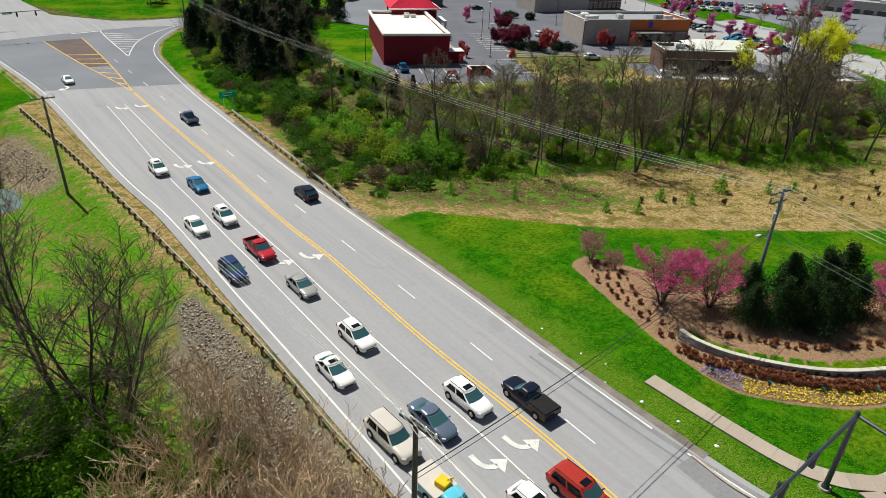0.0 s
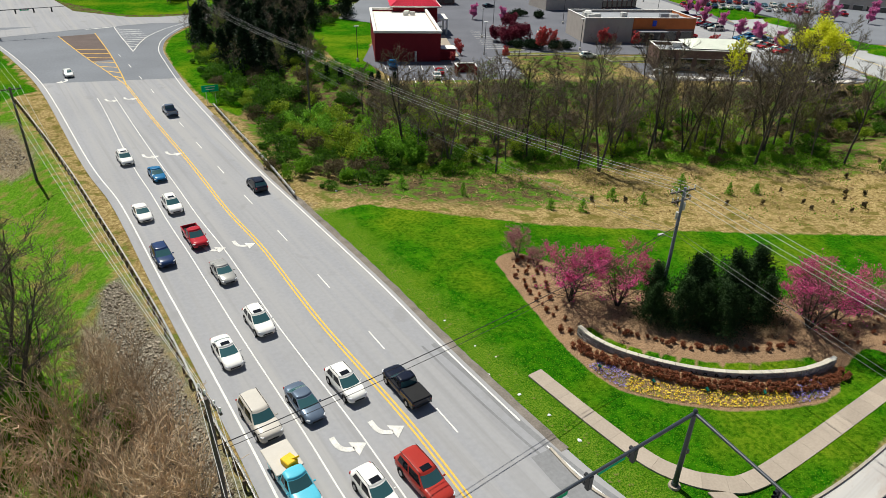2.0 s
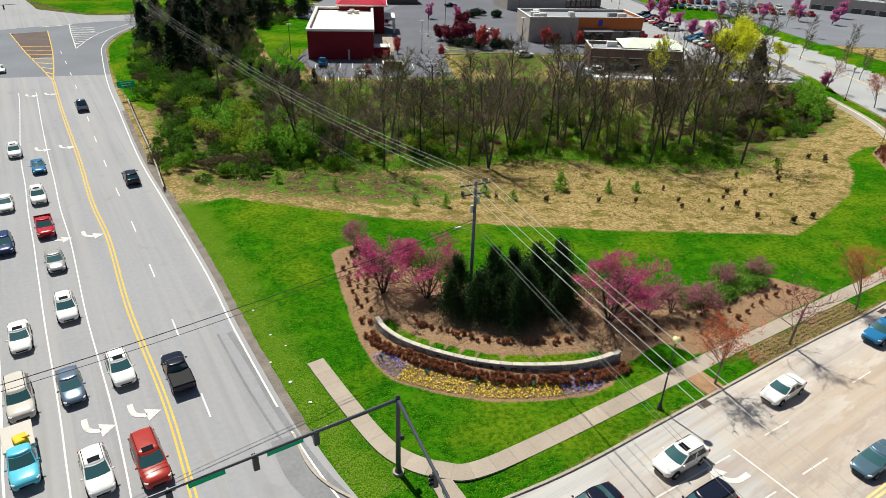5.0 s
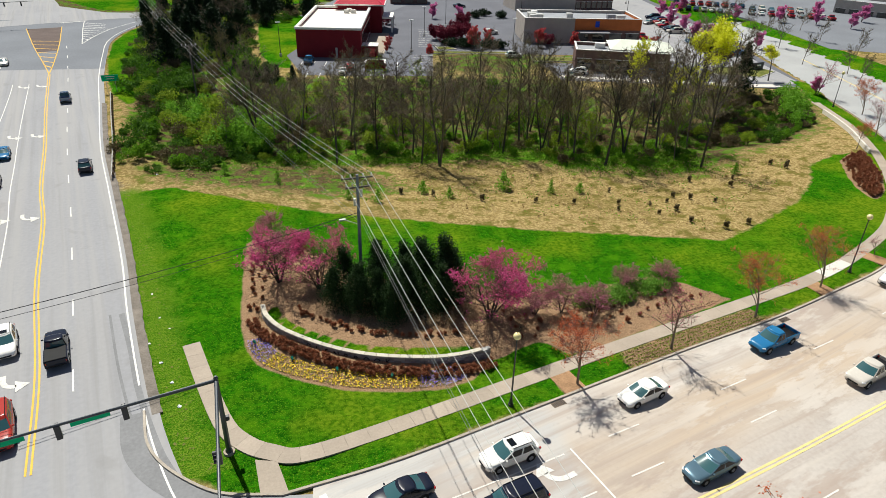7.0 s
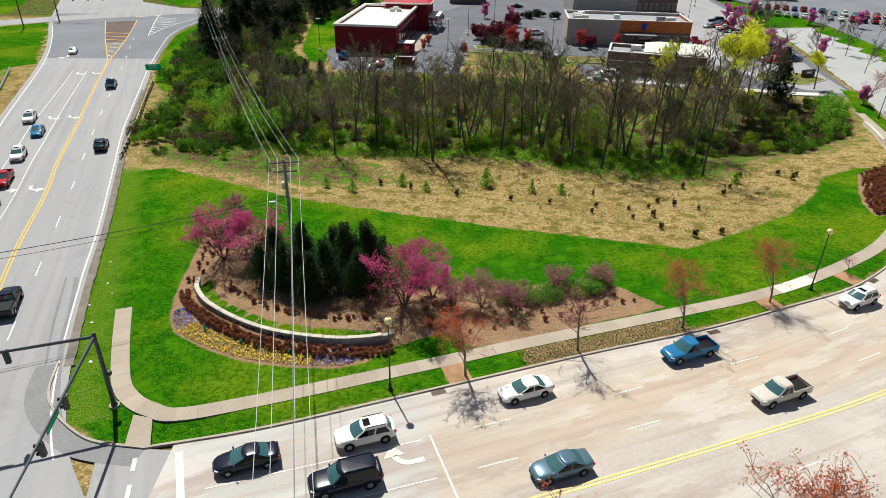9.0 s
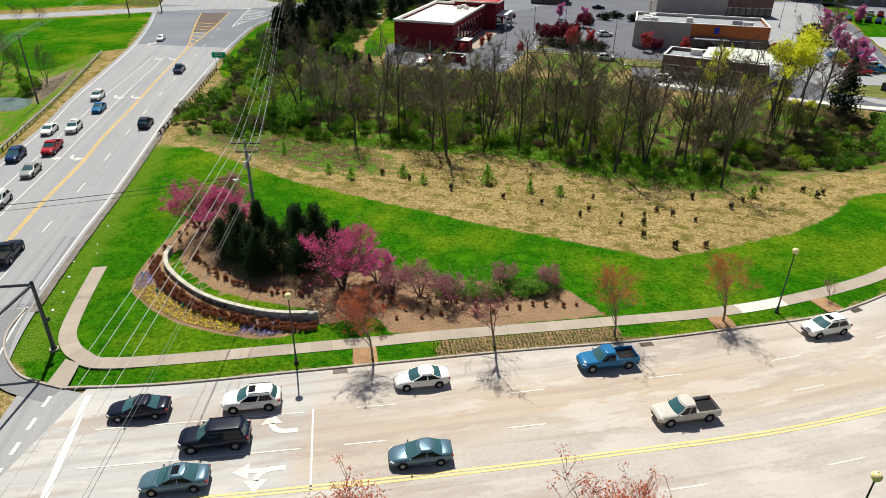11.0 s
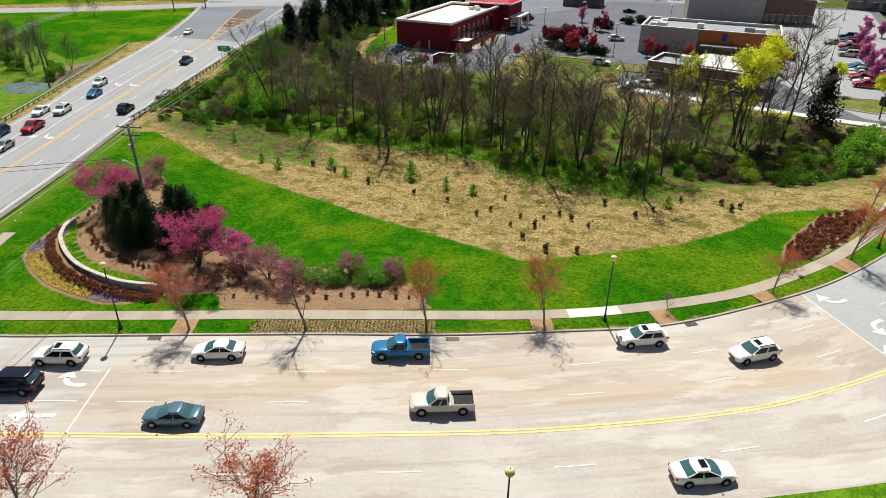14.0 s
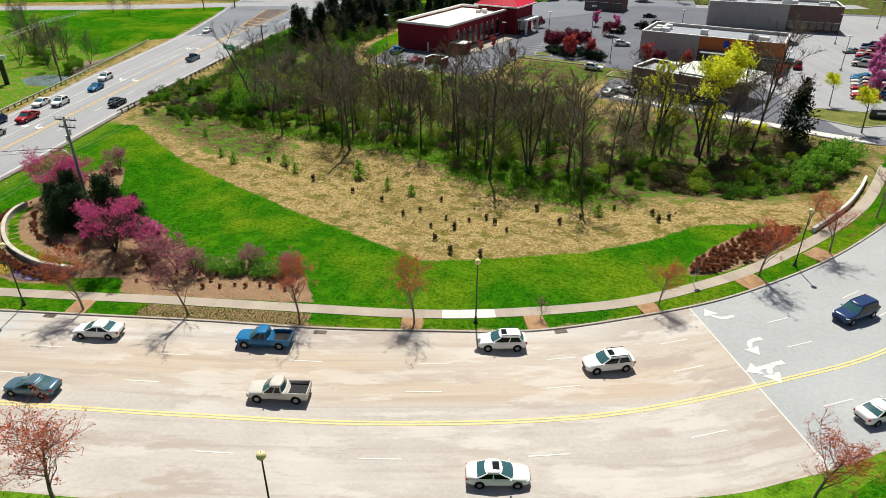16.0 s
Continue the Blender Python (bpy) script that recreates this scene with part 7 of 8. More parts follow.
def place_cars():
    hw = [("suv", "white", "white compact sport utility car waiting in lane", -65.2, 102.5), ("pickup", "red", "bright red pickup truck waiting in lane", -63.3, 92.8), ("sedan", "silver", "silver sedan waiting in lane", -61.3, 84.0), ("suv", "white", "white crossover car waiting in lane", -59.3, 74.0),
          ("sedan", "white", "white sedan with sunroof waiting in lane", -62.5, 70.4), ("large_suv", "tan", "large beige sport utility car in lane", -61.2, 61.5), ("sedan", "grey", "dark blue-grey sedan waiting in lane", -57.8, 62.0), ("suv", "white", "white crossover car near the centre line", -54.3, 63.0),
          ("suv", "white", "white wagon car waiting at the arrows", -55.3, 52.0), ("large_suv", "maroon", "dark red sport utility car with sunroof", -52.0, 51.8), ("suv", "navy", "dark blue minivan car in outer lane", -66.8, 89.5), ("sedan", "white", "white sedan in the outer lane", -68.6, 101.3),
          ("sedan", "blue", "blue sedan further up the lane", -66.6, 113.5), ("suv", "white", "white sport utility car up the lane", -70.6, 121.0), ("sedan", "white", "white sedan slowing before the lights", -81.5, 176.0)]
    for kind, paint, lab, x, y in hw:
        CARS[(kind, paint)] = car(kind, paint, lab, pose(x, y, 0.01, 0, 0, HW + (2 if y < 70 else 0)))
    car("pickup", "black", "black pickup truck with covered bed driving away", pose(-50.0, 61.0, 0.01, 0, 0, 101), "cover")
    car("suv", "black", "black sport utility car driving away", pose(-54.6, 105.5, 0.01, 0, 0, 100))
    car("pickup", "grey", "grey pickup truck driving away uphill", pose(-63.6, 143, 0.01, 0, 0, 100))
    # flatbed work truck
    t = car("pickup", "sky", "pale blue work truck with loaded flatbed", pose(-60.0, 54.6, 0.01, 0, 0, HW + 2))
    bm = bmesh.new()
    box(bm, -2.2, 0, 1.26, 3.0, 2.1, 0.14, 0, 0.03)
    part("flatbed", bm, PAINTS["tan"], t, "wooden flatbed")
    bm = bmesh.new()
    box(bm, -1.3, 0.2, 1.55, 1.0, 0.9, 0.5, 12, 0.06)
    rod(bm, (-1.6, -0.3, 1.4), (-0.9, 0.8, 2.0), 0.08, 0.08, 6)
    part("load", bm, YELLOW_GEAR, t, "yellow machine on the flatbed")
    near = [("sedan", "black", "black sedan waiting at the stop line", -25.6, 38.2, 190), ("suv", "white", "white sport utility car with roof rails", -17.4, 39.5, 190), ("large_suv", "black", "large black sport utility car waiting in lane", -18.9, 35.5, 190), ("sedan", "teal", "grey-blue sedan with sunroof in the turning lane", -20.3, 31.7, 190),
            ("sedan", "white", "white sedan driving along the kerb", -4.6, 42.6, 192), ("pickup", "blue", "worn blue pickup truck by the kerb", 10.8, 45.6, 192), ("pickup", "tan", "tan pickup truck in the middle lane", 15.5, 39.6, 193), ("sedan", "teal", "blue-grey sedan near the centre line", -4.2, 34.6, 190),
            ("suv", "white", "white crossover car with dark sunroof", 31.6, 51.2, 197), ("suv", "white", "white sport utility car in the second lane", 41.0, 50.8, 205), ("sedan", "white", "white sedan with sunroof in the far lanes", 34.3, 36.1, 15), ("sedan", "white", "white sedan entering from the side", 62.0, 50.6, 35), ("large_suv", "navy", "dark blue sport utility car on the bend", 63.6, 65.2, 222)]
    for kind, paint, lab, x, y, rz in near:
        CARS[(kind, paint)] = car(kind, paint, lab, pose(x, y, 0.01, 0, 0, rz), None, None)


place_cars()


# ---- shops and car parks beyond the wood ----
LOT_Z = 1.05
DRIVE = [(34.5, 137.5), (39.1, 135.2), (46, 132.2), (53.2, 129.3), (60, 126.4), (66, 124), (73, 121.2), (79.5, 119.8)]


def lots():
    bm = bmesh.new()
    ring = [(-21, 169), (-19.5, 149.5), (-6, 146), (7.5, 143.2), (13.5, 164.2), (34, 160), (60, 153.5), (61, 143), (36, 150), (33.5, 134), (46, 129.5), (56, 125.8), (66, 122.6), (75, 118.6), (84, 118), (92, 140), (103, 170), (115, 205), (130, 262), (40, 262), (20, 232), (-2, 212)]
    sheet(bm, ring, LOT_Z - 0.6, 0.6)
    solid("parking_lot", bm, LOT, "dark asphalt car park of the shops", "car park", kind="structure")
    bm = bmesh.new()
    sheet(bm, [(62, 165), (76, 124), (84, 119.5), (90, 141), (101, 171), (112, 205), (126, 258), (80, 258), (84, 215), (74, 190)], LOT_Z + 0.006)
    solid("parking_lane", bm, ASPHALT, "pale worn car park lane", "car park", kind="structure")

    for ring in ([(134, 196), (122, 150), (140, 138), (250, 110), (330, 200), (300, 300), (136, 262)], [(-2, 212), (20, 232), (40, 262), (60, 262), (60, 280), (10, 270), (-12, 225)]):
        bm = bmesh.new()
        sheet(bm, ring, LOT_Z - 0.6, 0.6)
        solid("parking_lot", bm, ASPHALT_FAR, "grey asphalt car park in the distance", "car park", kind="structure")

    # pale concrete drive in front of the cafe
    bm = bmesh.new()
    _d = curve(DRIVE, 1.0)
    ribbon(bm, offset(_d, -1.1), offset(_d, 1.1), LOT_Z + 0.02)
    bmesh.ops.recalc_face_normals(bm, faces=bm.faces)
    solid("parking_lane", bm, CONCRETE_PALE, "pale concrete drive edge by the cafe", "car park", kind="structure")

    def stall(a, b_):
        bm = bmesh.new()
        p = np.array([a, b_], float)
        ribbon(bm, offset(p, -0.07), offset(p, 0.07), LOT_Z + 0.014)
        bmesh.ops.recalc_face_normals(bm, faces=bm.faces)
        solid("stall_line", bm, PAINT_W, "white painted parking stall line", "road marking", kind="structure")

    u, v = np.array([0.966, -0.258]), np.array([0.258, 0.966])
    o = np.array([-17.6, 163.6])
    for k in range(9):
        p = o + u * 2.7 * k - v * 1.0
        stall(p, p - v * 4.6)
        if k < 8:
            p2 = p - v * 11.5
            stall(p2, p2 - v * 4.0)
    o = np.array([9.0, 147.5])
    for k in range(7):
        p = o + v * 2.6 * k
        stall(p, p - u * 4.8)
    o = np.array([17, 172.0])
    for k in range(10):
        p = o + v * 2.6 * k
        stall(p, p - u * 4.8)
    # planted kerb islands
    for pts in ([(12.6, 164.6), (33.5, 160.2), (34, 162.2), (14, 167)], [(16.5, 168), (21, 168), (20, 171), (16.5, 172)], [(70.5, 131.5), (74, 137.5), (84.5, 137), (86.5, 131), (79, 127)], [(35, 151.8), (60, 145.5), (60.5, 150.5), (36, 156)], [(66, 172), (74, 170), (75.5, 176), (68, 178)]):
        bm = bmesh.new()
        sheet(bm, pts, LOT_Z - 0.1, 0.2)
        solid("kerb_island", bm, GRASS_SIMPLE, "grassy kerb island in the car park", "kerb island", kind="structure")
        p = np.vstack([pts, pts[:1]])
        bm = bmesh.new()
        for a, b_ in zip(p, p[1:]):
            rod(bm, (*a, LOT_Z + 0.08), (*b_, LOT_Z + 0.08), 0.11, 0.11, 6)
        solid("kerb_edge", bm, CONCRETE_PALE, "pale concrete kerb round the island", "kerb", kind="structure")


GRASS_SIMPLE = mat("island_grass", (0.07, 0.13, 0.015), 0.95, var=0.45, scale=0.5, fine=4, bump=0.5, tint=(0.16, 0.15, 0.04))


def red_store():
    root = thing("red_store", "dark red brick store with white flat roof", "shop building", m=pose(-18.7, 166.9, LOT_Z, 0, 0, -15.5))
    W, D, H = 14.9, 33.0, 6.6
    for nm, cx, cy, sx, sy in (("wall", W / 2, 0.15, W, 0.3), ("wall", W / 2, D - 0.15, W, 0.3), ("wall", 0.15, D / 2, 0.3, D - 0.6), ("wall", W - 0.15, D / 2, 0.3, D - 0.6)):
        bm = bmesh.new()
        box(bm, cx, cy, H / 2 - 0.15, sx, sy, H - 0.3)
        part(nm, bm, BRICK_RED, root)
    bm = bmesh.new()
    box(bm, W / 2, D / 2, H - 0.75, W - 0.62, D - 0.62, 0.2)
    part("roof", bm, ROOF_WHITE, root, "white membrane roof")
    for cx, cy, sx, sy in ((W / 2, 0.1, W + 0.5, 0.7), (W / 2, D - 0.1, W + 0.5, 0.7), (0.1, D / 2, 0.7, D - 0.92), (W - 0.1, D / 2, 0.7, D - 0.92)):
        bm = bmesh.new()
        box(bm, cx, cy, H - 0.05, sx, sy, 0.55, 0, 0.08)
        part("cornice", bm, WHITE_TRIM, root, "white cornice")
    for k in range(8):
        y = 5.0 + 3.1 * k
        bm = bmesh.new()
        box(bm, W + 0.02, y, 2.4, 0.10, 1.7, 3.0)
        rod(bm, (W - 0.03, y, 3.9), (W + 0.07, y, 3.9), 0.85, 0.85, 14)
        win = part("window", bm, GLASS, root, "tall dark arched window")
        bm = bmesh.new()
        box(bm, W + 0.06, y, 4.85, 0.16, 0.3, 0.45)
        part("keystone", bm, WHITE_TRIM, win)
        bm = bmesh.new()
        box(bm, W + 0.07, y, 0.85, 0.18, 1.9, 0.14)
        part("sill", bm, WHITE_TRIM, win)
    bm = bmesh.new()
    box(bm, W + 1.9, 3.2, 1.25, 3.6, 3.6, 2.5, 0, 0.03)
    part("side_enclosure", bm, BRICK_RED, root)
    bm = bmesh.new()
    box(bm, W + 1.9, 3.2, 2.56, 3.9, 3.9, 0.14, 0, 0.03)
    part("enclosure_cap", bm, WHITE_TRIM, root)
    bm = bmesh.new()
    box(bm, W + 2.6, 18, 0.06, 5.0, 26, 0.12)
    part("forecourt", bm, CONCRETE, root, "tan paved forecourt")
    # corner tower with pyramid roof
    bm = bmesh.new()
    box(bm, 12.0, 37.5, 3.7, 12.0, 11.0, 7.4)
    part("tower", bm, BRICK_RED, root)
    bm = bmesh.new()
    v = [bm.verts.new(p) for p in ((5.2, 31.2, 7.5), (18.8, 31.2, 7.5), (18.8, 43.8, 7.5), (5.2, 43.8, 7.5), (11.2, 36.7, 11.4), (12.8, 36.7, 11.4), (12.8, 38.3, 11.4), (11.2, 38.3, 11.4))]
    for f in ((0, 1, 5, 4), (1, 2, 6, 5), (2, 3, 7, 6), (3, 0, 4, 7), (4, 5, 6, 7), (3, 2, 1, 0)):
        bm.faces.new([v[i] for i in f])
    part("tower_roof", bm, ROOF_RED, root, "bright red pyramid roof")
    for k in range(12):
        f = (k + 0.5) / 12
        bm = bmesh.new()
        rod(bm, (5.2 + 13.6 * f, 31.18, 7.54), (11.2 + 1.6 * f, 36.7, 11.43), 0.04, 0.04, 4)
        part("roof_seam", bm, ROOF_RED, root)
    for x, y, sx, sy in ((12, 31.15, 14.0, 0.25), (18.85, 37.5, 0.25, 12.5)):
        bm = bmesh.new()
        box(bm, x, y, 7.35, sx, sy, 0.35)
        part("tower_trim", bm, WHITE_TRIM, root)
    bm = bmesh.new()
    box(bm, 19.6, 37.0, 3.9, 3.0, 8.5, 0.5, 0, 0.03)
    for y in (33.2, 40.8):
        box(bm, 20.8, y, 1.85, 0.5, 0.5, 3.7)
    part("portico", bm, WHITE_TRIM, root, "white entrance portico")
    bm = bmesh.new()
    box(bm, 18.06, 37.0, 1.7, 0.1, 7.0, 3.2)
    part("entrance_glass", bm, GLASS, root)
    for x, y in ((9.0, 26.5), (10.8, 26.8), (9.5, 29)):
        bm = bmesh.new()
        box(bm, x, y, H - 0.25, 1.3, 1.1, 0.85, 0, 0.04)
        part("roof_unit", bm, STEEL, root, "grey rooftop unit")
    bm = bmesh.new()
    rod(bm, (9.2, -0.05, 0), (9.2, -0.05, 2.3), 0.25, 0.25, 8)
    part("wall_pipe", bm, STEEL, root)
    # waste enclosure in the car park
    enc = thing("waste_enclosure", "low red brick waste enclosure with white cap", "enclosure", m=pose(-3.6, 150.5, LOT_Z, 0, 0, -15))
    for cx, cy, sx, sy in ((0, 1.6, 4.4, 0.25), (-2.1, 0, 0.25, 3.0), (2.1, 0, 0.25, 3.0)):
        bm = bmesh.new()
        box(bm, cx, cy, 0.95, sx, sy, 1.9)
        w = part("wall", bm, BRICK_RED, enc)
        bm = bmesh.new()
        box(bm, cx, cy, 1.96, sx + 0.12, sy + 0.12, 0.12)
        part("cap", bm, WHITE_TRIM, w)


def block(name, label, x, y, rz, w, d, h, wall, trim, windows=0, z=LOT_Z, split=None, units=0, awn=False):
    root = thing(name, label, "shop building", m=pose(x, y, z, 0, 0, rz))
    def wall_piece(nm, cx, cy, sx, sy, hh, m):
        bm = bmesh.new()
        box(bm, cx, cy, hh / 2, sx, sy, hh)
        part(nm, bm, m, root)
    cut = split[0] if split else w
    wall_piece("front_wall", cut / 2, 0.15, cut, 0.3, h, wall)
    if split:
        bm = bmesh.new()
        box(bm, (cut + w) / 2, 0.1, h - 1.4, w - cut, 0.4, 2.8, 0, 0.02)
        part("fascia", bm, split[1], root, "orange metal fascia")
        wall_piece("front_wall", (cut + w) / 2, 0.16, w - cut, 0.28, h - 2.8, BRICK_DK)
    wall_piece("back_wall", w / 2, d - 0.15, w, 0.3, h, wall)
    wall_piece("side_wall", 0.15, d / 2, 0.3, d - 0.6, h, wall)
    wall_piece("side_wall", w - 0.15, d / 2, 0.3, d - 0.6, h - 0.004, split[1] if split else wall)
    bm = bmesh.new()
    box(bm, w / 2, d / 2, h - 0.75, w - 0.62, d - 0.62, 0.2)
    part("roof", bm, ROOF_GREY, root, "grey flat roof")
    for cx, cy, sx, sy in ((w / 2, 0.15, w + 0.2, 0.42), (w / 2, d - 0.15, w + 0.2, 0.42), (0.15, d / 2, 0.42, d - 0.74), (w - 0.15, d / 2, 0.42, d - 0.74)):
        bm = bmesh.new()
        box(bm, cx, cy, h + 0.06, sx, sy, 0.12)
        part("coping", bm, trim, root)
    rng = random.Random(int(w * 10))
    for k in range(units):
        bm = bmesh.new()
        box(bm, rng.uniform(2, w - 2), rng.uniform(2.5, d - 2.5), h - 0.1, rng.uniform(1.5, 3), rng.uniform(1.2, 2.2), 1.15, 0, 0.05)
        part("roof_unit", bm, rng.choice((STEEL, ROOF_GREY, WHITE_TRIM)), root)
    for k in range(windows):
        xx = (cut if split else 0) + (k + 0.5) * (w - (cut if split else 0)) / windows
        bm = bmesh.new()
        box(bm, xx, -0.02, 1.6, (w - (cut if split else 0)) / windows * 0.72, 0.08, 2.2)
        win = part("window", bm, GLASS, root)
        bm = bmesh.new()
        box(bm, xx, -0.04, 2.8, (w - (cut if split else 0)) / windows * 0.8, 0.12, 0.12)
        part("frame", bm, trim, win)
    return root


def shops():
    g = block("restaurant", "taupe restaurant with orange metal fascia", 41.4, 173.2, -14, 31.5, 14.5, 6.3, STUCCO, WHITE_TRIM, 4, split=(13.5, ORANGE), units=7)
    bm = bmesh.new()
    box(bm, 19.5, -0.22, 5.0, 1.1, 0.1, 1.5)
    part("wall_sign", bm, SIGN_BLUE, g, "small blue wall sign")
    bm = bmesh.new()
    box(bm, 18.5, -1.6, 3.2, 8.0, 3.2, 0.2)
    part("awning", bm, STUCCO_G, g)
    c = block("cafe", "low dark brick cafe with pale canopy", 40.2, 141.6, -25, 20.5, 9.5, 4.6, BRICK_DK, WHITE_TRIM, 5, units=2)
    bm = bmesh.new()
    v = [bm.verts.new(p) for p in ((7.5, 1.5, 4.75), (22, 1.5, 4.75), (22, 12.5, 4.75), (7.5, 12.5, 4.75), (10.5, 7, 6.1), (19, 7, 6.1))]
    for f in ((0, 1, 5, 4), (1, 2, 5), (2, 3, 4, 5), (3, 0, 4), (3, 2, 1, 0)):
        bm.faces.new([v[i] for i in f])
    part("canopy_roof", bm, ROOF_PALE, c, "pale green-white hipped canopy roof")
    block("shop", "long brown shop with taupe parapet", 60.5, 224.5, -4, 36, 13, 7.2, STUCCO, WHITE_TRIM, 7, split=(22, BRICK_DK), units=8)
    block("shop", "distant low dark brown shop", 22, 246, -12, 13, 8, 4.2, BRICK_DK, WHITE_TRIM, 3)
    block("shop", "distant pale shop beyond the car park", 120, 262, -20, 40, 15, 6, STUCCO_G, WHITE_TRIM, 8, units=3, z=0.9)
    block("shop", "distant grey roofed shop by the avenue", 178, 205, -60, 36, 14, 5.5, STUCCO, WHITE_TRIM, 8, units=3, z=0.0)
    # dark sign block on the lawn
    s = thing("monument_sign", "dark monument sign on a lawn island", "sign", m=pose(83.6, 133.5, LOT_Z + 0.1, 0, 0, 10))
    bm = bmesh.new()
    box(bm, 0, 0, 0.8, 3.4, 0.5, 1.6, 0, 0.05)
    p = part("panel", bm, BLACK, s)
    bm = bmesh.new()
    box(bm, 0, -0.27, 1.0, 1.4, 0.04, 0.4)
    part("emblem_bar", bm, SIGN_WHITE, p)


def lot_lamps():
    root = thing("lot_lamp", "slim dark car park lamp", "street lamp", "car park lamps")
    bm = bmesh.new()
    rod(bm, (0, 0, 0), (0, 0, 0.7), 0.28, 0.28, 10)
    part("footing", bm, CONCRETE_PALE, root)
    bm = bmesh.new()
    rod(bm, (0, 0, 0.6), (0, 0, 7.6), 0.08, 0.06, 8)
    part("pole", bm, BLACK, root)
    bm = bmesh.new()
    box(bm, 0, 0, 7.65, 1.1, 0.4, 0.16, 0, 0.03)
    part("lamp_head", bm, SIGN_WHITE, root)
    for n, (x, y) in enumerate(((8.8, 166.7), (-22.4, 168.5), (17.5, 186), (28, 200), (35, 165), (70, 150), (86, 172), (92, 205), (52, 200), (110, 235))):
        m = pose(x, y, LOT_Z - 0.02)
        if n:
            copy_thing(root, m)
        else:
            root.matrix_basis = m


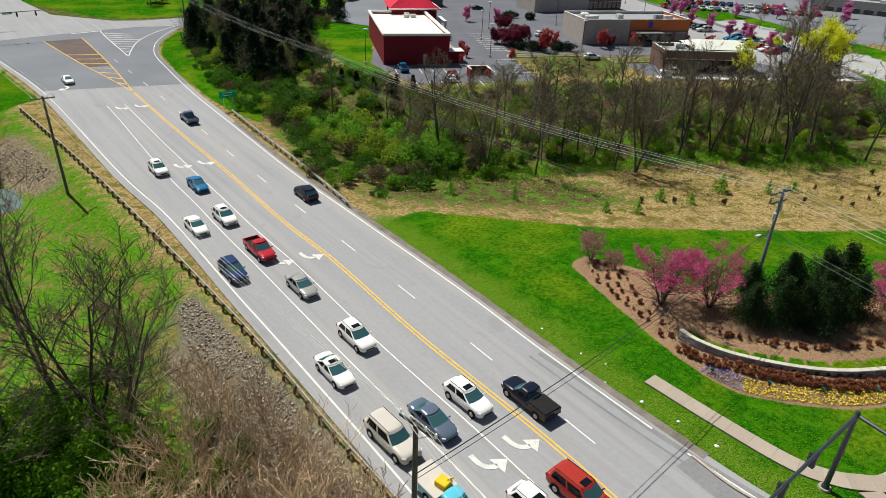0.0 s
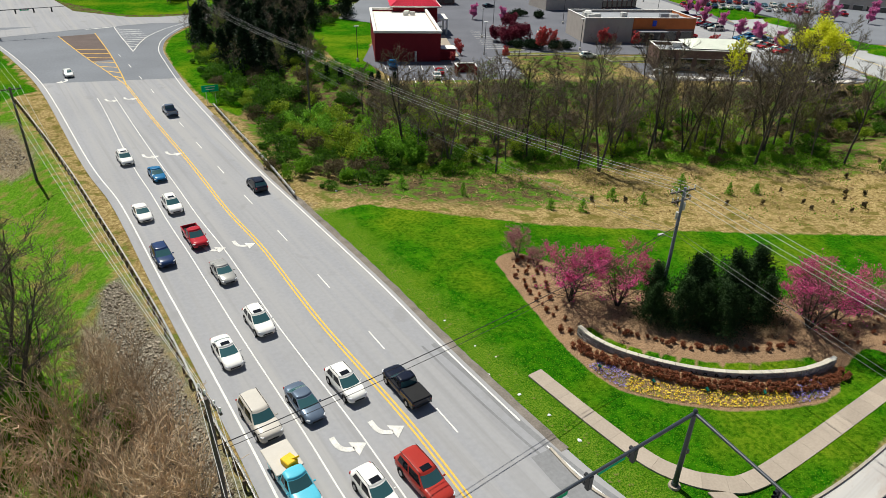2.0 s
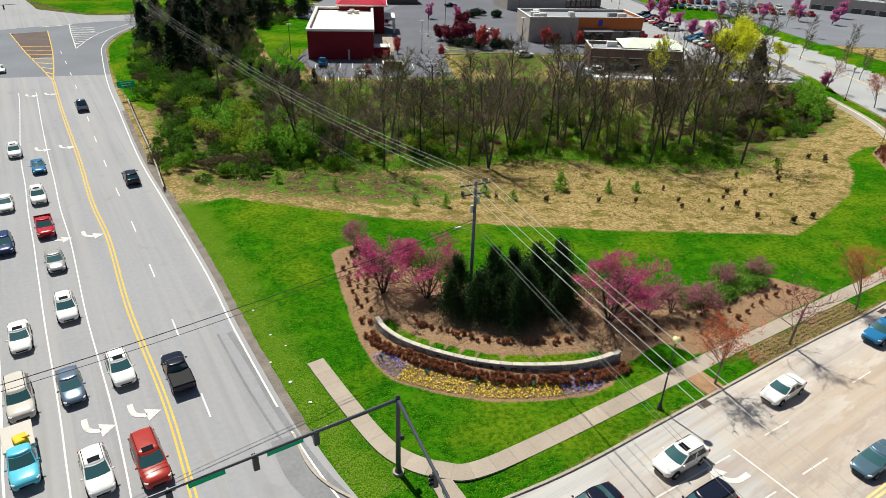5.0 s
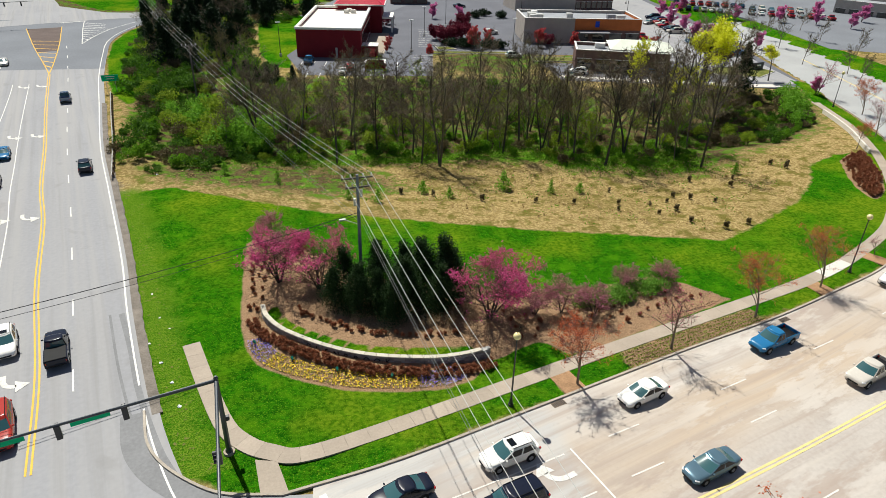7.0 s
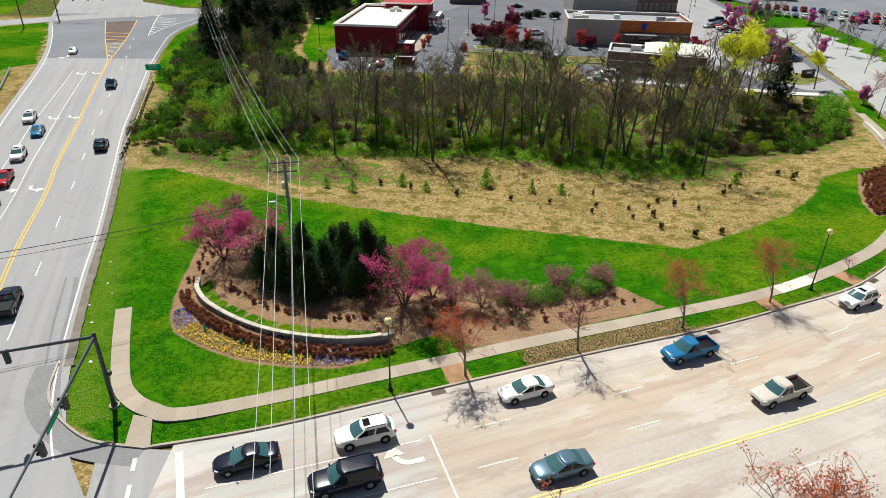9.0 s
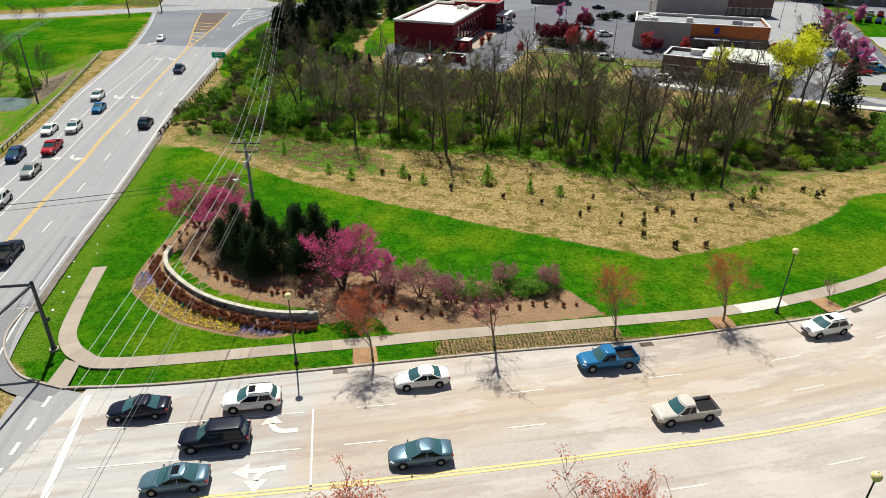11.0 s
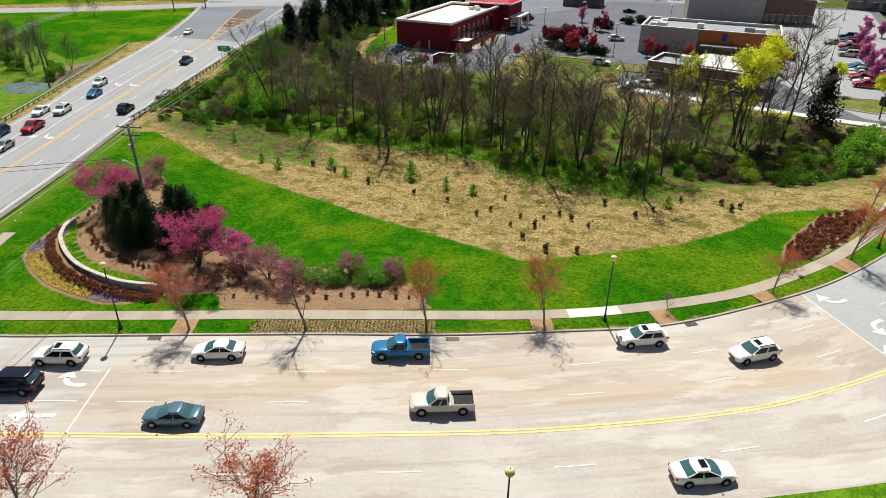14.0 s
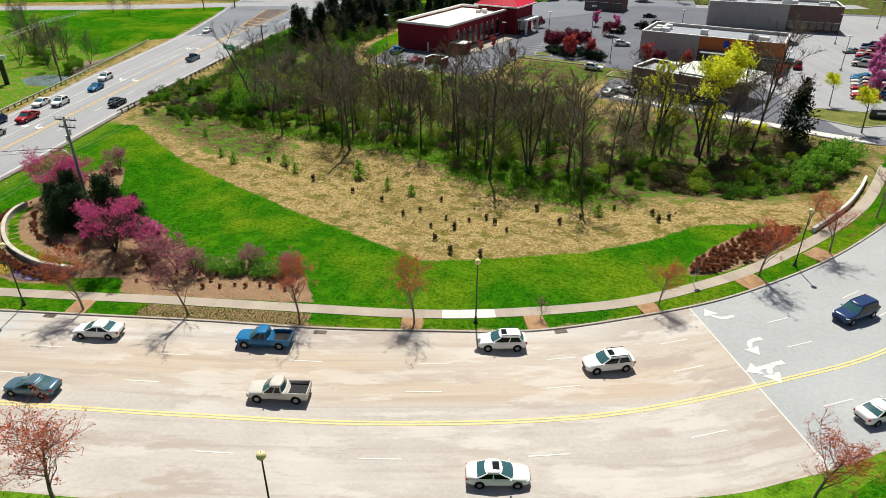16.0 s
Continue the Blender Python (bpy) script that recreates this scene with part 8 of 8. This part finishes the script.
def lot_planting():
    rng = random.Random(12)
    plum = bush(91, 3.0, 4.6, "dark plum-leaved ornamental tree", LEAF_PLUM, 2200, 0.22, "ornamental tree", "plum trees by the shops", True, "plum_tree")
    settle(plum, 20, 176)
    for x, y, s in ((24, 178, 1.1), (27, 181, 1.0), (19.5, 181, 0.9), (33, 199, 0.9), (46, 168, 0.7), (12, 206, 0.7)):
        put(plum, x, y, s, rng.uniform(0, 360))
    hedge = bush(92, 3.2, 2.4, "dense dark clipped hedge bush", LEAF_DARK, 1500, 0.2, "hedge", "hedges by the shops")
    settle(hedge, 23, 170)
    gold = bush(98, 1.3, 1.5, "low shrub in golden yellow bloom", LEAF_YELLOW, 700, 0.10, "shrub", "golden shrubs by the drive")
    settle(gold, 62.6, 121.5)
    put(gold, 60.4, 122.6, 0.8, 50)
    for x, y in ((26, 169.5), (29, 168.6), (32, 168), (21, 172.5), (36, 205), (42, 214), (46, 216), (51, 212)):
        put(hedge, x, y, 0.95, rng.uniform(0, 360))
    rose = blossom_tree(93, 6.0, "ornamental tree with red spring buds", BUD_CRIMSON, 4200, 0.16, 2, 0.8, "flowering tree", "red trees by the shops")
    settle(rose, 25, 167.5, 1.0)
    for x, y, s in ((30, 170, 0.8), (43, 167, 0.85), (52, 165, 0.7), (70, 156, 0.7), (12, 162, 0.5), (-2, 161.5, 0.45), (3, 168, 0.5), (5, 174, 0.5)):
        put(rose, x, y, s, rng.uniform(0, 360))
    pink = blossom_tree(94, 6.0, "car park tree in pink-violet bloom", PETAL_VIOLET_PINK, 4200, 0.15, 2, 0.8, "flowering tree", "pink trees by the car park")
    settle(pink, 87.8, 151, 1.0)
    for x, y, s in ((92, 168, 1.0), (90, 160, 1.05), (96, 180, 1.0), (99, 190, 1.0), (105, 205, 1.05), (105.4, 159, 0.9), (110, 206, 0.9), (149, 183, 1), (140, 190, 1), (131, 200, 1), (155, 175, 1), (120, 215, 1), (34.5, 206, 0.9), (28, 214, 0.9), (95, 165, 0.9), (160, 195, 1.1), (170, 185, 1.1), (82, 114, 0.7)):
        put(pink, x, y, s, rng.uniform(0, 360))
    yel = blossom_tree(95, 17.0, "tree with bright yellow-green new leaves", LEAF_YELLOW, 9000, 0.14, 1, 1.15, "tree", "yellow-green trees", BARK, False, 0.42, 0.55, 0.15, 0.34, 0.66)
    settle(yel, 52.0, 114, 1.3)
    thin = blossom_tree(97, 12.0, "slender tree with sparse yellow-green leaves", LEAF_YELLOW, 1500, 0.15, 2, 0.6, "tree", "yellow-green trees", BARK, False, 0.42, 0.42)
    settle(thin, 46.5, 112.5, 1.0)
    put(thin, 54, 115, 0.85, 120)
    put(thin, 45.7, 124.5, 1.0, 60)
    put(thin, 43.5, 122, 0.9, 200)
    for x, y, s in ((78.5, 124, 0.55), (77, 140.1, 0.45)):
        put(yel, x, y, s, rng.uniform(0, 360))
    bare = bare_tree(96, 9, "bare avenue tree by the car park", BARK_PALE, LEAF_OLIVE, 300)
    settle(bare, 98.3, 151.4)
    for x, y in ((103, 139.8), (106.2, 129), (110, 120), (112, 158), (117, 170), (122, 182), (128, 160), (100, 120), (68, 128.5), (62, 130), (120, 140), (135, 175)):
        put(bare, x, y, rng.uniform(0.7, 1.0), rng.uniform(0, 360))
    # far belt of trees closing the view
    for k in range(70):
        x, y = rng.uniform(-60, 150), rng.uniform(258, 330)
        put(bare if rng.random() < 0.5 else plum, x, y, rng.uniform(0.9, 1.6), rng.uniform(0, 360))


def lot_cars():
    rng = random.Random(14)
    keys = list(CARS)
    spots = []
    for k in range(7):
        spots.append((84.6 + 0.7 * k, 147 + 3.0 * k, 170))
        spots.append((90.2 + 0.7 * k, 149 + 3.0 * k, 350))
    for k in range(9):
        spots.append((92 + 1.0 * k, 178 + 3.0 * k, 165))
    for k in range(9):
        spots.append((118 + 2.2 * k, 222 - 1.6 * k, 60))
        spots.append((130 + 2.4 * k, 232 - 1.6 * k, 60))
        spots.append((142 + 2.6 * k, 205 - 1.8 * k, 60))
        if k < 6:
            spots.append((150 + 2.6 * k, 214 - 1.8 * k, 240))
    spots += [(39.5, 138.5, 150), (31.8, 156.6, -14), (51, 136.0, -20), (56, 134.5, -20), (76, 176, 80), (77, 172, 80), (93.3, 193.9, 200), (37, 186, 10), (60, 160.5, -12), (36.5, 136.4, 60), (44, 235, 0), (80, 200, 10), (-16.8, 160.5, 75)]
    for x, y, rz in spots:
        src = CARS[rng.choice(keys)]
        o = copy_thing(src, pose(x, y, LOT_Z + 0.01, 0, 0, rz + rng.uniform(-3, 3)))
        tagged(o, "parked car in the shops' asphalt car park", "car", "parked cars by the shops")
    o = copy_thing(CARS[("sedan", "white")], pose(-10.9, 149.3, LOT_Z + 0.01, 0, 0, 75))
    tagged(car("sedan", "red", "red sedan parked behind the store", pose(-9.0, 152.2, LOT_Z + 0.01, 0, 0, 75)))
    tagged(o, "white sedan parked behind the store", "car", "parked cars by the shops")


lots()
red_store()
shops()
lot_lamps()
lot_planting()
lot_cars()
